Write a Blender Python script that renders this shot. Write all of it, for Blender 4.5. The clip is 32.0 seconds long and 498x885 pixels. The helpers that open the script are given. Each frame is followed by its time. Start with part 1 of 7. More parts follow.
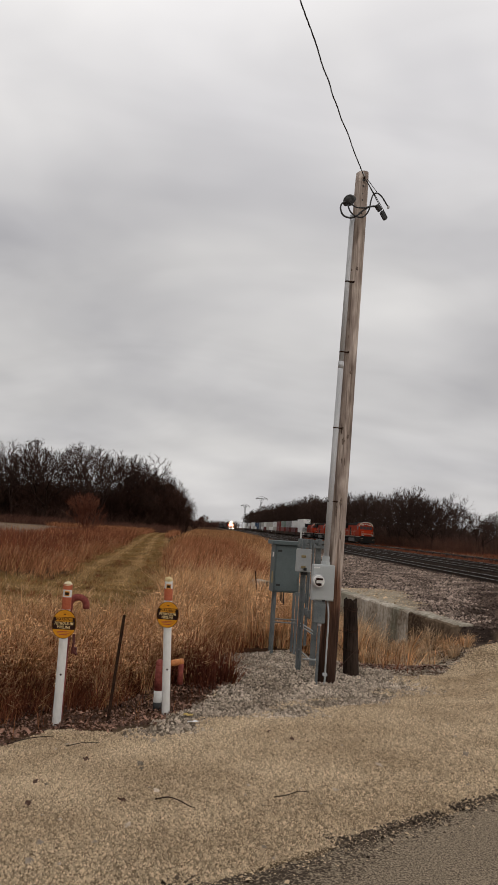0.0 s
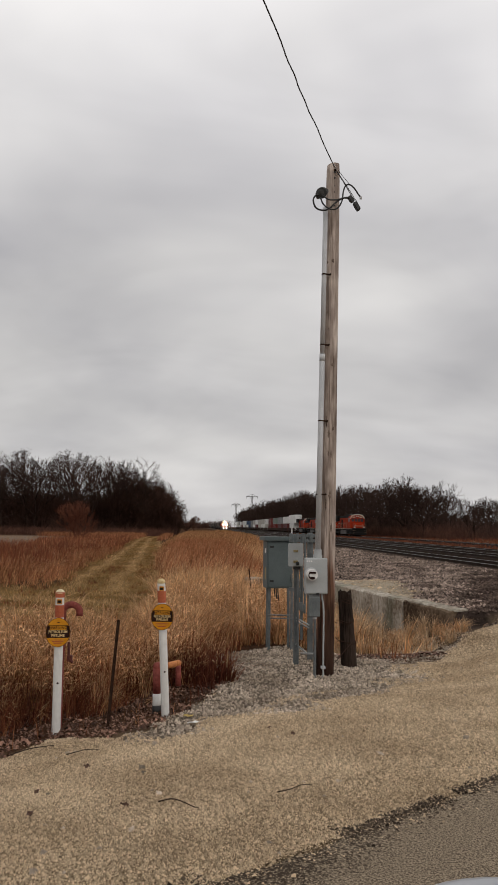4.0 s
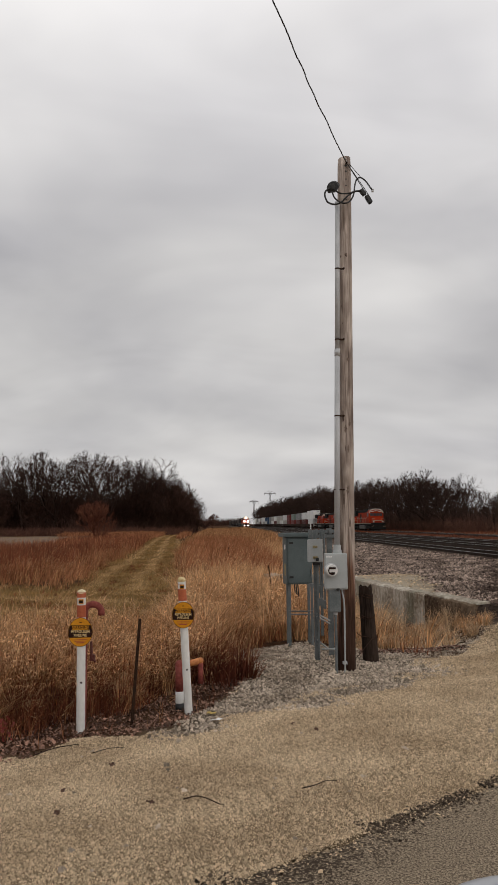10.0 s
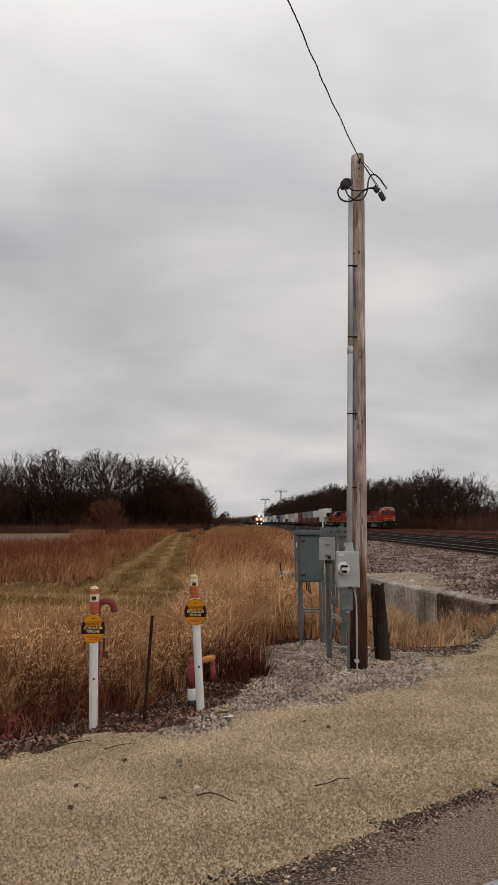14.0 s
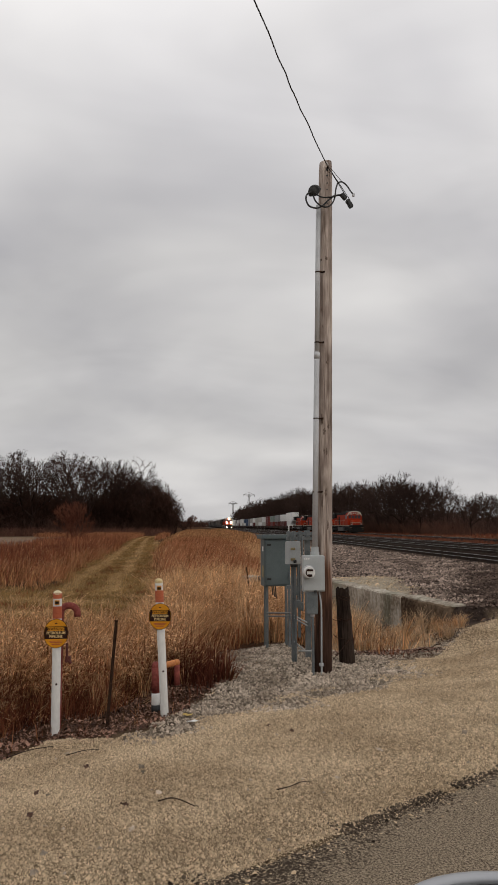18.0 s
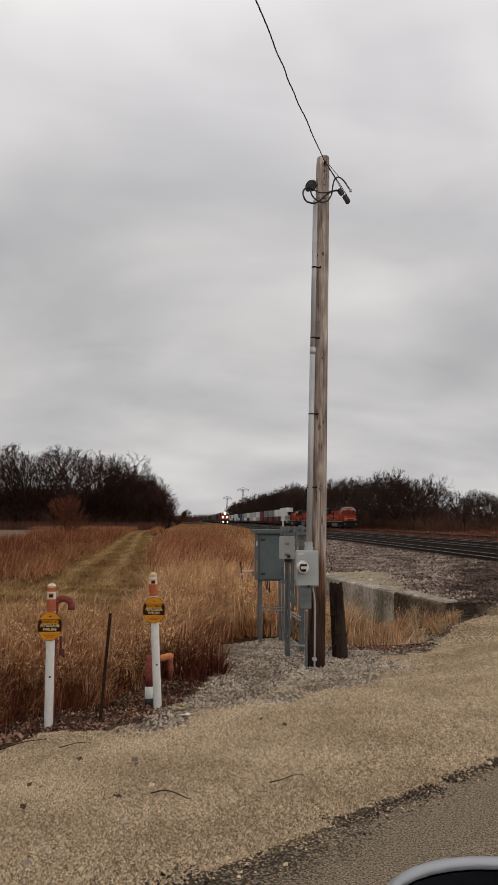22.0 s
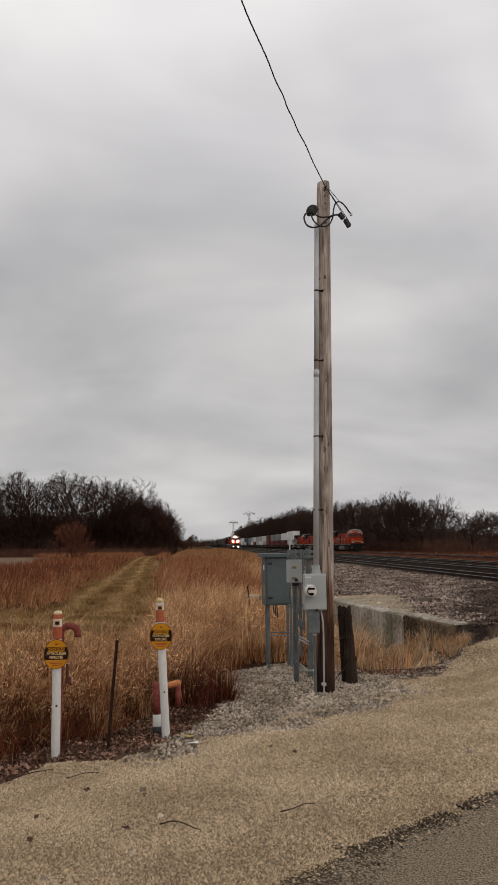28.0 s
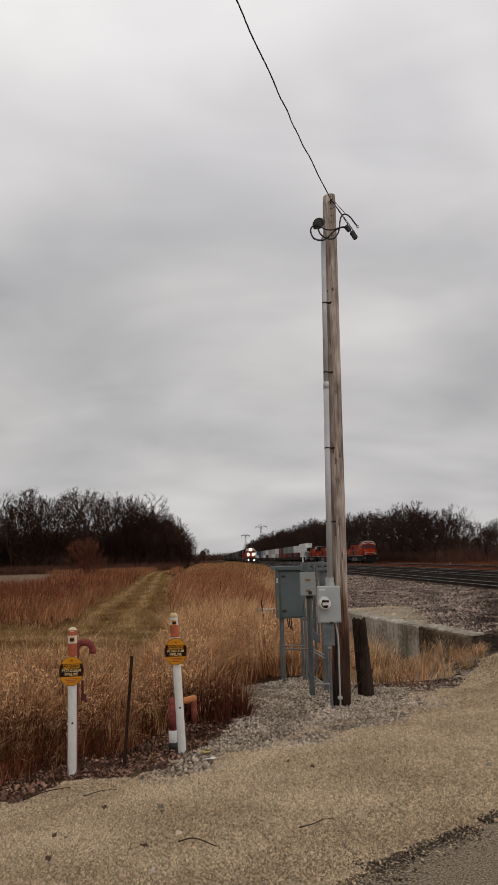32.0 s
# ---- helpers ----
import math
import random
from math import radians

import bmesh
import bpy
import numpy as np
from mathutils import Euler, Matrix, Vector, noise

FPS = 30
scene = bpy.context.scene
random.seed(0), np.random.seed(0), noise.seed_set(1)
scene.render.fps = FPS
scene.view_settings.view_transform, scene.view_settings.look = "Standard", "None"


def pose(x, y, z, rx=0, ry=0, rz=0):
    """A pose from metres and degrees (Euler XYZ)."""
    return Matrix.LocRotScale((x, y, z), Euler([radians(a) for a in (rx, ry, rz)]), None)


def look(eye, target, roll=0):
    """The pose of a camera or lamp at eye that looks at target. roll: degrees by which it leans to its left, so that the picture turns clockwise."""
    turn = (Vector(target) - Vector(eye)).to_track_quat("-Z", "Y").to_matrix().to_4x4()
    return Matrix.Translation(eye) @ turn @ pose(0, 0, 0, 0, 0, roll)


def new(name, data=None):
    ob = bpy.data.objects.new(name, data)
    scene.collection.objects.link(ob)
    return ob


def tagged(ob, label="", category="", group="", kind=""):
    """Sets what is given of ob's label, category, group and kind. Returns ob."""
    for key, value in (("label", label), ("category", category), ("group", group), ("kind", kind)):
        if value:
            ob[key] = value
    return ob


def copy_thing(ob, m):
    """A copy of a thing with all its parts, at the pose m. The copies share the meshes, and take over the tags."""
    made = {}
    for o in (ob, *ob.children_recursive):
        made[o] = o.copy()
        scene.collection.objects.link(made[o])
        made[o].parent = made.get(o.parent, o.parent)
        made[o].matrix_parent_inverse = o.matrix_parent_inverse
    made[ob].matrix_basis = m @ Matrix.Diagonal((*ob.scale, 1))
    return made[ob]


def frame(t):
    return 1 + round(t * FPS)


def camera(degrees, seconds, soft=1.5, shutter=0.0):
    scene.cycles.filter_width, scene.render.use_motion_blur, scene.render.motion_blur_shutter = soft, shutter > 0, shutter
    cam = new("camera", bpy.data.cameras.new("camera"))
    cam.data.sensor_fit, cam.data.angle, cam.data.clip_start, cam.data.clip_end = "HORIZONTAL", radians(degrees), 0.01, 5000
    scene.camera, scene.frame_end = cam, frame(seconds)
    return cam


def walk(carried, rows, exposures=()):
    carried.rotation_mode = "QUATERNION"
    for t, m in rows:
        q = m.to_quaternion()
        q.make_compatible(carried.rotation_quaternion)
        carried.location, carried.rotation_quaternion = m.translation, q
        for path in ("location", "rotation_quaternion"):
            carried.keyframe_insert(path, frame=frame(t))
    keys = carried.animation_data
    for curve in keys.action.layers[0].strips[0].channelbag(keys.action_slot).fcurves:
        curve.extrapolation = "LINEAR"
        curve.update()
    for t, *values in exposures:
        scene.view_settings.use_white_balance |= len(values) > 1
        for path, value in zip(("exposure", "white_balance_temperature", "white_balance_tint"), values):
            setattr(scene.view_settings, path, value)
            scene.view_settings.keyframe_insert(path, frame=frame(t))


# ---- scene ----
# the camera, carried by hand at a car's side window
cam = camera(38.2, 32.0, soft=1.0)
PATH = [
    (0.0, pose(-0.020, -0.013, 1.611, 96.80, -3.92, -3.28)),
    (0.5, pose(-0.020, -0.009, 1.615, 96.93, -3.50, -3.22)),
    (1.0, pose(-0.016, -0.004, 1.609, 96.81, -3.75, -3.28)),
    (1.5, pose(-0.015, -0.010, 1.603, 96.89, -2.68, -3.78)),
    (2.0, pose(-0.013, -0.004, 1.609, 96.75, -1.70, -3.62)),
    (2.5, pose(-0.009, 0.001, 1.595, 96.64, -0.64, -3.84)),
    (4.5, pose(0.004, 0.003, 1.601, 96.72, -0.75, -4.00)),
    (5.0, pose(0.004, -0.009, 1.609, 96.47, -1.44, -4.37)),
    (5.5, pose(0.002, 0.006, 1.600, 96.53, -1.31, -4.34)),
    (6.0, pose(0.002, -0.008, 1.605, 96.41, -1.35, -4.46)),
    (6.5, pose(0.003, -0.013, 1.607, 96.68, -0.79, -4.49)),
    (7.0, pose(0.006, -0.014, 1.609, 96.86, -0.29, -4.40)),
    (7.5, pose(0.010, 0.003, 1.594, 95.85, 1.08, -3.72)),
    (8.0, pose(0.001, -0.001, 1.600, 96.33, -0.22, -3.90)),
    (8.5, pose(-0.005, -0.005, 1.607, 96.23, -0.84, -3.01)),
    (9.0, pose(-0.000, 0.000, 1.600, 96.49, -0.00, -2.37)),
    (9.5, pose(0.001, 0.006, 1.600, 96.52, 0.33, -2.27)),
    (10.0, pose(0.001, 0.006, 1.599, 96.45, 0.47, -2.45)),
    (10.5, pose(-0.001, -0.005, 1.603, 96.41, 0.28, -2.46)),
    (11.0, pose(0.002, 0.000, 1.603, 96.52, 0.60, -2.48)),
    (11.5, pose(0.006, 0.011, 1.595, 96.56, 0.85, -2.67)),
    (12.0, pose(0.006, 0.006, 1.596, 96.60, 0.99, -2.66)),
    (12.5, pose(0.007, 0.001, 1.599, 96.60, 0.96, -2.82)),
    (13.0, pose(0.006, -0.006, 1.604, 96.63, 0.98, -2.82)),
    (13.5, pose(-0.011, 0.004, 1.601, 96.33, 0.19, -1.57)),
    (15.5, pose(0.002, 0.013, 1.594, 96.23, 0.90, -2.12)),
    (16.0, pose(0.008, 0.007, 1.593, 96.33, 1.63, -2.36)),
    (16.5, pose(0.011, 0.015, 1.589, 96.56, 1.43, -2.83)),
    (17.0, pose(0.013, 0.001, 1.590, 96.45, 1.35, -3.61)),
    (17.5, pose(0.004, 0.006, 1.592, 96.60, 0.47, -4.30)),
    (18.0, pose(0.009, -0.003, 1.600, 96.57, 0.09, -4.13)),
    (18.5, pose(0.010, -0.001, 1.594, 96.57, -0.09, -3.96)),
    (19.0, pose(0.008, 0.003, 1.596, 96.45, -0.08, -3.92)),
    (19.5, pose(0.011, 0.006, 1.590, 96.44, 0.33, -4.04)),
    (20.0, pose(0.004, -0.010, 1.603, 96.14, -0.36, -4.33)),
    (20.5, pose(0.004, 0.003, 1.591, 96.01, -0.16, -4.26)),
    (21.0, pose(0.004, -0.002, 1.600, 95.95, -0.48, -4.52)),
    (21.5, pose(0.001, -0.001, 1.600, 95.93, -0.54, -4.52)),
    (22.0, pose(0.004, -0.012, 1.597, 96.17, -0.34, -4.60)),
    (22.5, pose(0.008, -0.003, 1.597, 96.08, -0.07, -4.58)),
    (23.0, pose(0.006, -0.004, 1.598, 96.14, -0.04, -4.54)),
    (23.5, pose(0.007, 0.004, 1.599, 96.17, -0.14, -4.51)),
    (24.0, pose(0.011, 0.005, 1.592, 96.03, 0.21, -4.65)),
    (24.5, pose(0.006, -0.004, 1.597, 96.49, 0.72, -5.21)),
    (25.0, pose(0.020, 0.001, 1.591, 96.88, 2.06, -6.36)),
    (25.5, pose(0.010, -0.003, 1.593, 97.34, 1.14, -5.72)),
    (27.5, pose(0.003, 0.006, 1.590, 97.83, -0.18, -4.44)),
    (28.0, pose(0.006, 0.001, 1.592, 98.07, 0.47, -4.08)),
    (28.5, pose(0.001, 0.016, 1.582, 98.46, 0.25, -3.78)),
    (29.0, pose(-0.008, -0.002, 1.593, 99.18, -0.29, -4.32)),
    (29.5, pose(-0.005, 0.000, 1.590, 99.14, 0.58, -3.52)),
    (30.0, pose(0.001, 0.004, 1.591, 99.18, 0.79, -3.11)),
    (30.5, pose(-0.003, -0.009, 1.597, 99.24, 0.93, -3.17)),
    (31.0, pose(0.003, 0.006, 1.588, 99.18, 1.06, -3.15)),
    (31.5, pose(0.010, 0.011, 1.586, 99.04, 1.66, -3.10)),
    (32.0, pose(-0.002, -0.006, 1.593, 99.12, 1.41, -3.10)),
]
walk(cam, PATH, [(0.0, 0.03, 6900, 14), (26.0, -0.05, 6900, 14), (32.0, -0.09, 6900, 14)])

# ---- light ----
SUN_EL, SUN_AZ = radians(38), radians(150)
world = bpy.data.worlds.new("overcast_sky")
scene.world = world
world.use_nodes = True
wn, wl = world.node_tree.nodes, world.node_tree.links
wn.clear()


def wnode(kind, **kw):
    n = wn.new(kind)
    for k, v in kw.items():
        n.inputs[k].default_value = v
    return n


w_out = wn.new("ShaderNodeOutputWorld")
w_bg = wnode("ShaderNodeBackground", Strength=0.10)
sky = wn.new("ShaderNodeTexSky")
sky.sky_type, sky.sun_disc, sky.sun_elevation, sky.sun_rotation = "NISHITA", False, SUN_EL, SUN_AZ
sky.air_density, sky.dust_density, sky.ozone_density = 1.0, 4.0, 1.0
tc = wn.new("ShaderNodeTexCoord")
sep = wn.new("ShaderNodeSeparateXYZ")
wl.new(tc.outputs["Generated"], sep.inputs[0])
# a flat cloud deck: the direction is projected on a plane overhead
up = wn.new("ShaderNodeMath"); up.operation = "MAXIMUM"; up.inputs[1].default_value = 0.0
wl.new(sep.outputs["Z"], up.inputs[0])
lift = wn.new("ShaderNodeMath"); lift.operation = "ADD"; lift.inputs[1].default_value = 0.42
wl.new(up.outputs[0], lift.inputs[0])
flat = wn.new("ShaderNodeVectorMath"); flat.operation = "DIVIDE"
comb = wn.new("ShaderNodeCombineXYZ")
for i in range(3):
    wl.new(lift.outputs[0], comb.inputs[i])
wl.new(tc.outputs["Generated"], flat.inputs[0])
wl.new(comb.outputs[0], flat.inputs[1])
stretch = wn.new("ShaderNodeMapping")
stretch.inputs["Location"].default_value = (0.35, 0.2, 0.0)
stretch.inputs["Scale"].default_value = (0.8, 1.1, 0.15)
stretch.inputs["Rotation"].default_value = (0, 0, 0.25)
wl.new(flat.outputs[0], stretch.inputs[0])
cloud = wnode("ShaderNodeTexNoise", Scale=1.7, Detail=4.0, Roughness=0.45, Distortion=0.2)
wl.new(stretch.outputs[0], cloud.inputs["Vector"])
ramp = wn.new("ShaderNodeValToRGB")
ramp.color_ramp.elements[0].position, ramp.color_ramp.elements[0].color = 0.34, (4.45, 4.64, 4.95, 1)
ramp.color_ramp.elements[1].position, ramp.color_ramp.elements[1].color = 0.66, (7.45, 7.72, 7.80, 1)
wl.new(cloud.outputs["Fac"], ramp.inputs[0])
# the deck is dullest at middle height, brighter higher up, and pale again where it thins at the horizon; above the view
# it is dimmed to darken the ground
prof = wn.new("ShaderNodeValToRGB")
els = prof.color_ramp.elements
els[0].position, els[0].color = 0.0, (0.94, 0.94, 0.94, 1)
els[1].position, els[1].color = 1.0, (1.0, 1.0, 1.0, 1)
for p, v in ((0.07, 0.93), (0.17, 0.82), (0.34, 0.90), (0.52, 1.19), (0.62, 1.33)):
    e = els.new(p)
    e.color = (v, v, v, 1)
wl.new(up.outputs[0], prof.inputs[0])
# the cloud thins towards one side
east = wnode("ShaderNodeMapRange")
for i, v in ((1, -0.35), (2, 0.45), (3, 0.97), (4, 1.11)):
    east.inputs[i].default_value = v
wl.new(sep.outputs["X"], east.inputs[0])
mul = wn.new("ShaderNodeMix"); mul.data_type, mul.blend_type = "RGBA", "MULTIPLY"
mul.inputs[0].default_value = 1.0
wl.new(ramp.outputs[0], mul.inputs[6])
wl.new(prof.outputs[0], mul.inputs[7])
mixsky = wn.new("ShaderNodeMix"); mixsky.data_type = "RGBA"
mixsky.inputs[0].default_value = 0.96
wl.new(sky.outputs[0], mixsky.inputs[6])
mul2 = wn.new("ShaderNodeMix"); mul2.data_type, mul2.blend_type = "RGBA", "MULTIPLY"
mul2.inputs[0].default_value = 1.0
wl.new(mul.outputs[2], mul2.inputs[6])
wl.new(east.outputs[0], mul2.inputs[7])
# long thin bands low in the deck
band_map = wn.new("ShaderNodeMapping")
band_map.inputs["Scale"].default_value = (0.8, 1.7, 0.3)
band_map.inputs["Rotation"].default_value = (0, 0, 0.22)
wl.new(flat.outputs[0], band_map.inputs[0])
band = wnode("ShaderNodeTexNoise", Scale=2.3, Detail=4.0, Roughness=0.5, Distortion=0.8)
wl.new(band_map.outputs[0], band.inputs["Vector"])
band_amp = wnode("ShaderNodeMapRange")
for i, v in ((1, 0.33), (2, 0.67), (3, 0.945), (4, 1.075)):
    band_amp.inputs[i].default_value = v
wl.new(band.outputs["Fac"], band_amp.inputs[0])
mul3 = wn.new("ShaderNodeMix"); mul3.data_type, mul3.blend_type = "RGBA", "MULTIPLY"
mul3.inputs[0].default_value = 1.0
wl.new(mul2.outputs[2], mul3.inputs[6])
wl.new(band_amp.outputs[0], mul3.inputs[7])
wl.new(mul3.outputs[2], mixsky.inputs[7])
wl.new(mixsky.outputs[2], w_bg.inputs["Color"])
wl.new(w_bg.outputs[0], w_out.inputs[0])

sun = new("sun", bpy.data.lights.new("sun", "SUN"))
sun.data.energy, sun.data.angle, sun.data.color = 0.2, radians(30), (1.0, 0.96, 0.9)
sun.matrix_world = look((0, 0, 60), (-60 * math.sin(SUN_AZ) / math.tan(SUN_EL), -60 * math.cos(SUN_AZ) / math.tan(SUN_EL), 0))
scene.view_settings.exposure = 0.0


# ---- materials ----
def surf(name, c1, c2, scale=8.0, rough=0.8, bump=0.2, fine=60.0, metal=0.0, vary=0.0, island=0.0, stretch_z=1.0, dist=0.01, spec=0.5, c3=None, c3_at=0.62, trans=0.0):
    """A surface with colour in two scales of noise, a fine bump, and a little difference from object to object or piece to piece."""
    m = bpy.data.materials.new(name)
    m.use_nodes = True
    nt = m.node_tree
    n, l = nt.nodes, nt.links
    b = n["Principled BSDF"]
    t = n.new("ShaderNodeTexCoord")
    mp = n.new("ShaderNodeMapping")
    mp.inputs["Scale"].default_value = (1, 1, stretch_z)
    l.new(t.outputs["Object"], mp.inputs[0])
    a = n.new("ShaderNodeTexNoise")
    a.inputs["Scale"].default_value, a.inputs["Detail"].default_value = scale, 6
    f = n.new("ShaderNodeTexNoise")
    f.inputs["Scale"].default_value, f.inputs["Detail"].default_value = fine, 4
    l.new(mp.outputs[0], a.inputs["Vector"])
    l.new(mp.outputs[0], f.inputs["Vector"])
    mixf = n.new("ShaderNodeMath"); mixf.operation = "MULTIPLY_ADD"
    mixf.inputs[1].default_value = 0.45
    l.new(f.outputs["Fac"], mixf.inputs[0])
    half = n.new("ShaderNodeMath"); half.operation = "MULTIPLY"; half.inputs[1].default_value = 0.6
    l.new(a.outputs["Fac"], half.inputs[0])
    l.new(half.outputs[0], mixf.inputs[2])
    r = n.new("ShaderNodeValToRGB")
    r.color_ramp.elements[0].position, r.color_ramp.elements[0].color = 0.40, (*c1, 1)
    r.color_ramp.elements[1].position, r.color_ramp.elements[1].color = 0.64, (*c2, 1)
    if c3:
        e = r.color_ramp.elements.new(c3_at + 0.06)
        e.color = (*c3, 1)
    l.new(mixf.outputs[0], r.inputs[0])
    col = r.outputs[0]
    for amount, src in ((vary, "obj"), (island, "isl")):
        if amount:
            if src == "obj":
                o = n.new("ShaderNodeObjectInfo").outputs["Random"]
            else:
                o = n.new("ShaderNodeNewGeometry").outputs["Random Per Island"]
            mr = n.new("ShaderNodeMapRange")
            mr.inputs[3].default_value, mr.inputs[4].default_value = 1 - amount, 1 + amount
            l.new(o, mr.inputs[0])
            hs = n.new("ShaderNodeHueSaturation")
            l.new(mr.outputs[0], hs.inputs["Value"])
            l.new(col, hs.inputs["Color"])
            col = hs.outputs[0]
    l.new(col, b.inputs["Base Color"])
    rr = n.new("ShaderNodeMapRange")
    rr.inputs[3].default_value, rr.inputs[4].default_value = max(rough - 0.12, 0.03), min(rough + 0.12, 1)
    l.new(a.outputs["Fac"], rr.inputs[0])
    l.new(rr.outputs[0], b.inputs["Roughness"])
    b.inputs["Metallic"].default_value = metal
    b.inputs["Specular IOR Level"].default_value = spec
    if bump:
        bp = n.new("ShaderNodeBump")
        bp.inputs["Strength"].default_value, bp.inputs["Distance"].default_value = bump, dist
        l.new(mixf.outputs[0], bp.inputs["Height"])
        l.new(bp.outputs[0], b.inputs["Normal"])
    if trans:
        # thin leaves let light through
        tr = n.new("ShaderNodeBsdfTranslucent")
        l.new(col, tr.inputs["Color"])
        ms = n.new("ShaderNodeMixShader")
        ms.inputs[0].default_value = trans
        l.new(b.outputs[0], ms.inputs[1])
        l.new(tr.outputs[0], ms.inputs[2])
        l.new(ms.outputs[0], n["Material Output"].inputs["Surface"])
    return m


def glow(name, color, strength):
    m = bpy.data.materials.new(name)
    m.use_nodes = True
    b = m.node_tree.nodes["Principled BSDF"]
    b.inputs["Base Color"].default_value = (*color, 1)
    b.inputs["Emission Color"].default_value = (*color, 1)
    b.inputs["Emission Strength"].default_value = strength
    return m


M_ASPHALT = surf("asphalt", (0.085, 0.062, 0.044), (0.36, 0.287, 0.203), 95, 0.95, 0.9, 230, dist=0.008, spec=0.03)
M_ASPHALT.node_tree.nodes["Color Ramp"].color_ramp.elements[0].position = 0.45
M_ASPHALT.node_tree.nodes["Color Ramp"].color_ramp.elements[1].position = 0.60
M_POST = surf("old_post_wood", (0.014, 0.009, 0.007), (0.058, 0.040, 0.031), 7, 0.95, 0.7, 50, stretch_z=0.12, spec=0.05)
M_GALV = surf("galvanised_conduit", (0.44, 0.445, 0.45), (0.57, 0.575, 0.58), 3, 0.6, 0.1, 80, metal=0.1)
M_GREYPAINT = surf("grey_enclosure_paint", (0.36, 0.38, 0.38), (0.44, 0.46, 0.455), 4, 0.5, 0.08, 90)
M_GREENPAINT = surf("grey_green_paint", (0.068, 0.093, 0.096), (0.105, 0.132, 0.132), 4, 0.5, 0.1, 60)
M_STEELGREEN = surf("painted_steel_strut", (0.10, 0.118, 0.122), (0.18, 0.198, 0.20), 7, 0.5, 0.15, 70, metal=0.2)
M_BLACK = surf("black_rubber", (0.012, 0.012, 0.012), (0.03, 0.03, 0.03), 10, 0.6, 0.1, 60)
M_WHITEPOST = surf("white_plastic", (0.66, 0.65, 0.62), (0.80, 0.79, 0.76), 3, 0.55, 0.08, 40, stretch_z=0.4)
M_ORANGEBAND = surf("faded_orange_plastic", (0.36, 0.070, 0.026), (0.50, 0.125, 0.05), 12, 0.6, 0.1, 50)
M_YELLOWSIGN = surf("yellow_sign_enamel", (0.58, 0.220, 0.010), (0.74, 0.325, 0.022), 9, 0.6, 0.05, 60, spec=0.2)
M_BRASS = surf("dull_brass", (0.20, 0.155, 0.07), (0.34, 0.27, 0.13), 9, 0.5, 0.05, 60)
M_SIGNBLACK = surf("black_sign_ink", (0.020, 0.009, 0.007), (0.042, 0.018, 0.013), 9, 0.8, 0.0, 60, spec=0.1)
M_SIGNRED = surf("red_sign_ink", (0.28, 0.03, 0.02), (0.40, 0.05, 0.03), 9, 0.5, 0.0, 60)
M_REDPIPE = surf("faded_red_pipe_paint", (0.15, 0.034, 0.028), (0.33, 0.09, 0.072), 9, 0.8, 0.3, 40, spec=0.15)
M_OXIDE = surf("dark_oxide_paint", (0.07, 0.016, 0.013), (0.14, 0.035, 0.027), 9, 0.8, 0.2, 40)
M_ORPIPE = surf("orange_pipe_paint", (0.36, 0.10, 0.03), (0.66, 0.27, 0.08), 16, 0.65, 0.3, 40)
M_RUST = surf("rusty_steel", (0.018, 0.010, 0.007), (0.06, 0.030, 0.019), 20, 0.9, 0.4, 80, spec=0.1)
M_RAIL = surf("rusty_rail_steel", (0.022, 0.014, 0.010), (0.050, 0.033, 0.025), 3, 0.8, 0.1, 30, spec=0.1)
M_RAILTOP = surf("worn_rail_head", (0.20, 0.19, 0.18), (0.30, 0.29, 0.275), 3, 0.45, 0.0, 30, metal=0.9)
M_TIE = surf("creosote_tie", (0.018, 0.013, 0.010), (0.05, 0.037, 0.030), 6, 0.95, 0.4, 40, vary=0.3, spec=0.0)
M_BARK = surf("bare_tree_bark", (0.028, 0.0165, 0.0125), (0.070, 0.043, 0.034), 1.5, 0.95, 0.3, 12, vary=0.3, spec=0.02)
M_BRUSH = surf("woodland_undergrowth_twigs", (0.044, 0.023, 0.017), (0.104, 0.057, 0.043), 0.05, 0.95, 0.0, 0.4, island=0.4, spec=0.02)
M_BRUSHTREE = surf("thicket_bark", (0.034, 0.017, 0.012), (0.080, 0.042, 0.031), 0.3, 0.95, 0.0, 2, vary=0.35, spec=0.02)
M_REDTWIG = surf("russet_twigs", (0.078, 0.036, 0.026), (0.145, 0.072, 0.050), 0.5, 0.95, 0.0, 3, island=0.3, spec=0.05)
M_GRASS = surf("dry_tall_grass", (0.125, 0.036, 0.013), (0.64, 0.345, 0.160), 2.6, 0.8, 0.0, 3, island=0.6, spec=0.1, trans=0.2)
M_GRASSRED = surf("russet_bluestem_grass", (0.15, 0.050, 0.023), (0.54, 0.240, 0.116), 0.9, 0.85, 0.0, 2, island=0.5, spec=0.15, trans=0.4)
M_MOWN = surf("mown_grass_blades", (0.15, 0.080, 0.027), (0.39, 0.236, 0.092), 0.5, 0.9, 0.0, 3, island=0.5, spec=0.1, trans=0.35)
M_STRAW = surf("bright_straw", (0.44, 0.222, 0.096), (0.86, 0.560, 0.310), 2.6, 0.8, 0.0, 3, island=0.5, spec=0.1, trans=0.2)
M_PALE = surf("pale_thin_grass", (0.42, 0.268, 0.150), (0.72, 0.530, 0.345), 2.6, 0.85, 0.0, 3, island=0.45, spec=0.1, trans=0.1)
M_SEED = surf("grass_seed_heads", (0.42, 0.235, 0.125), (0.68, 0.445, 0.26), 0.6, 0.9, 0.0, 4, island=0.35, spec=0.1, trans=0.4)
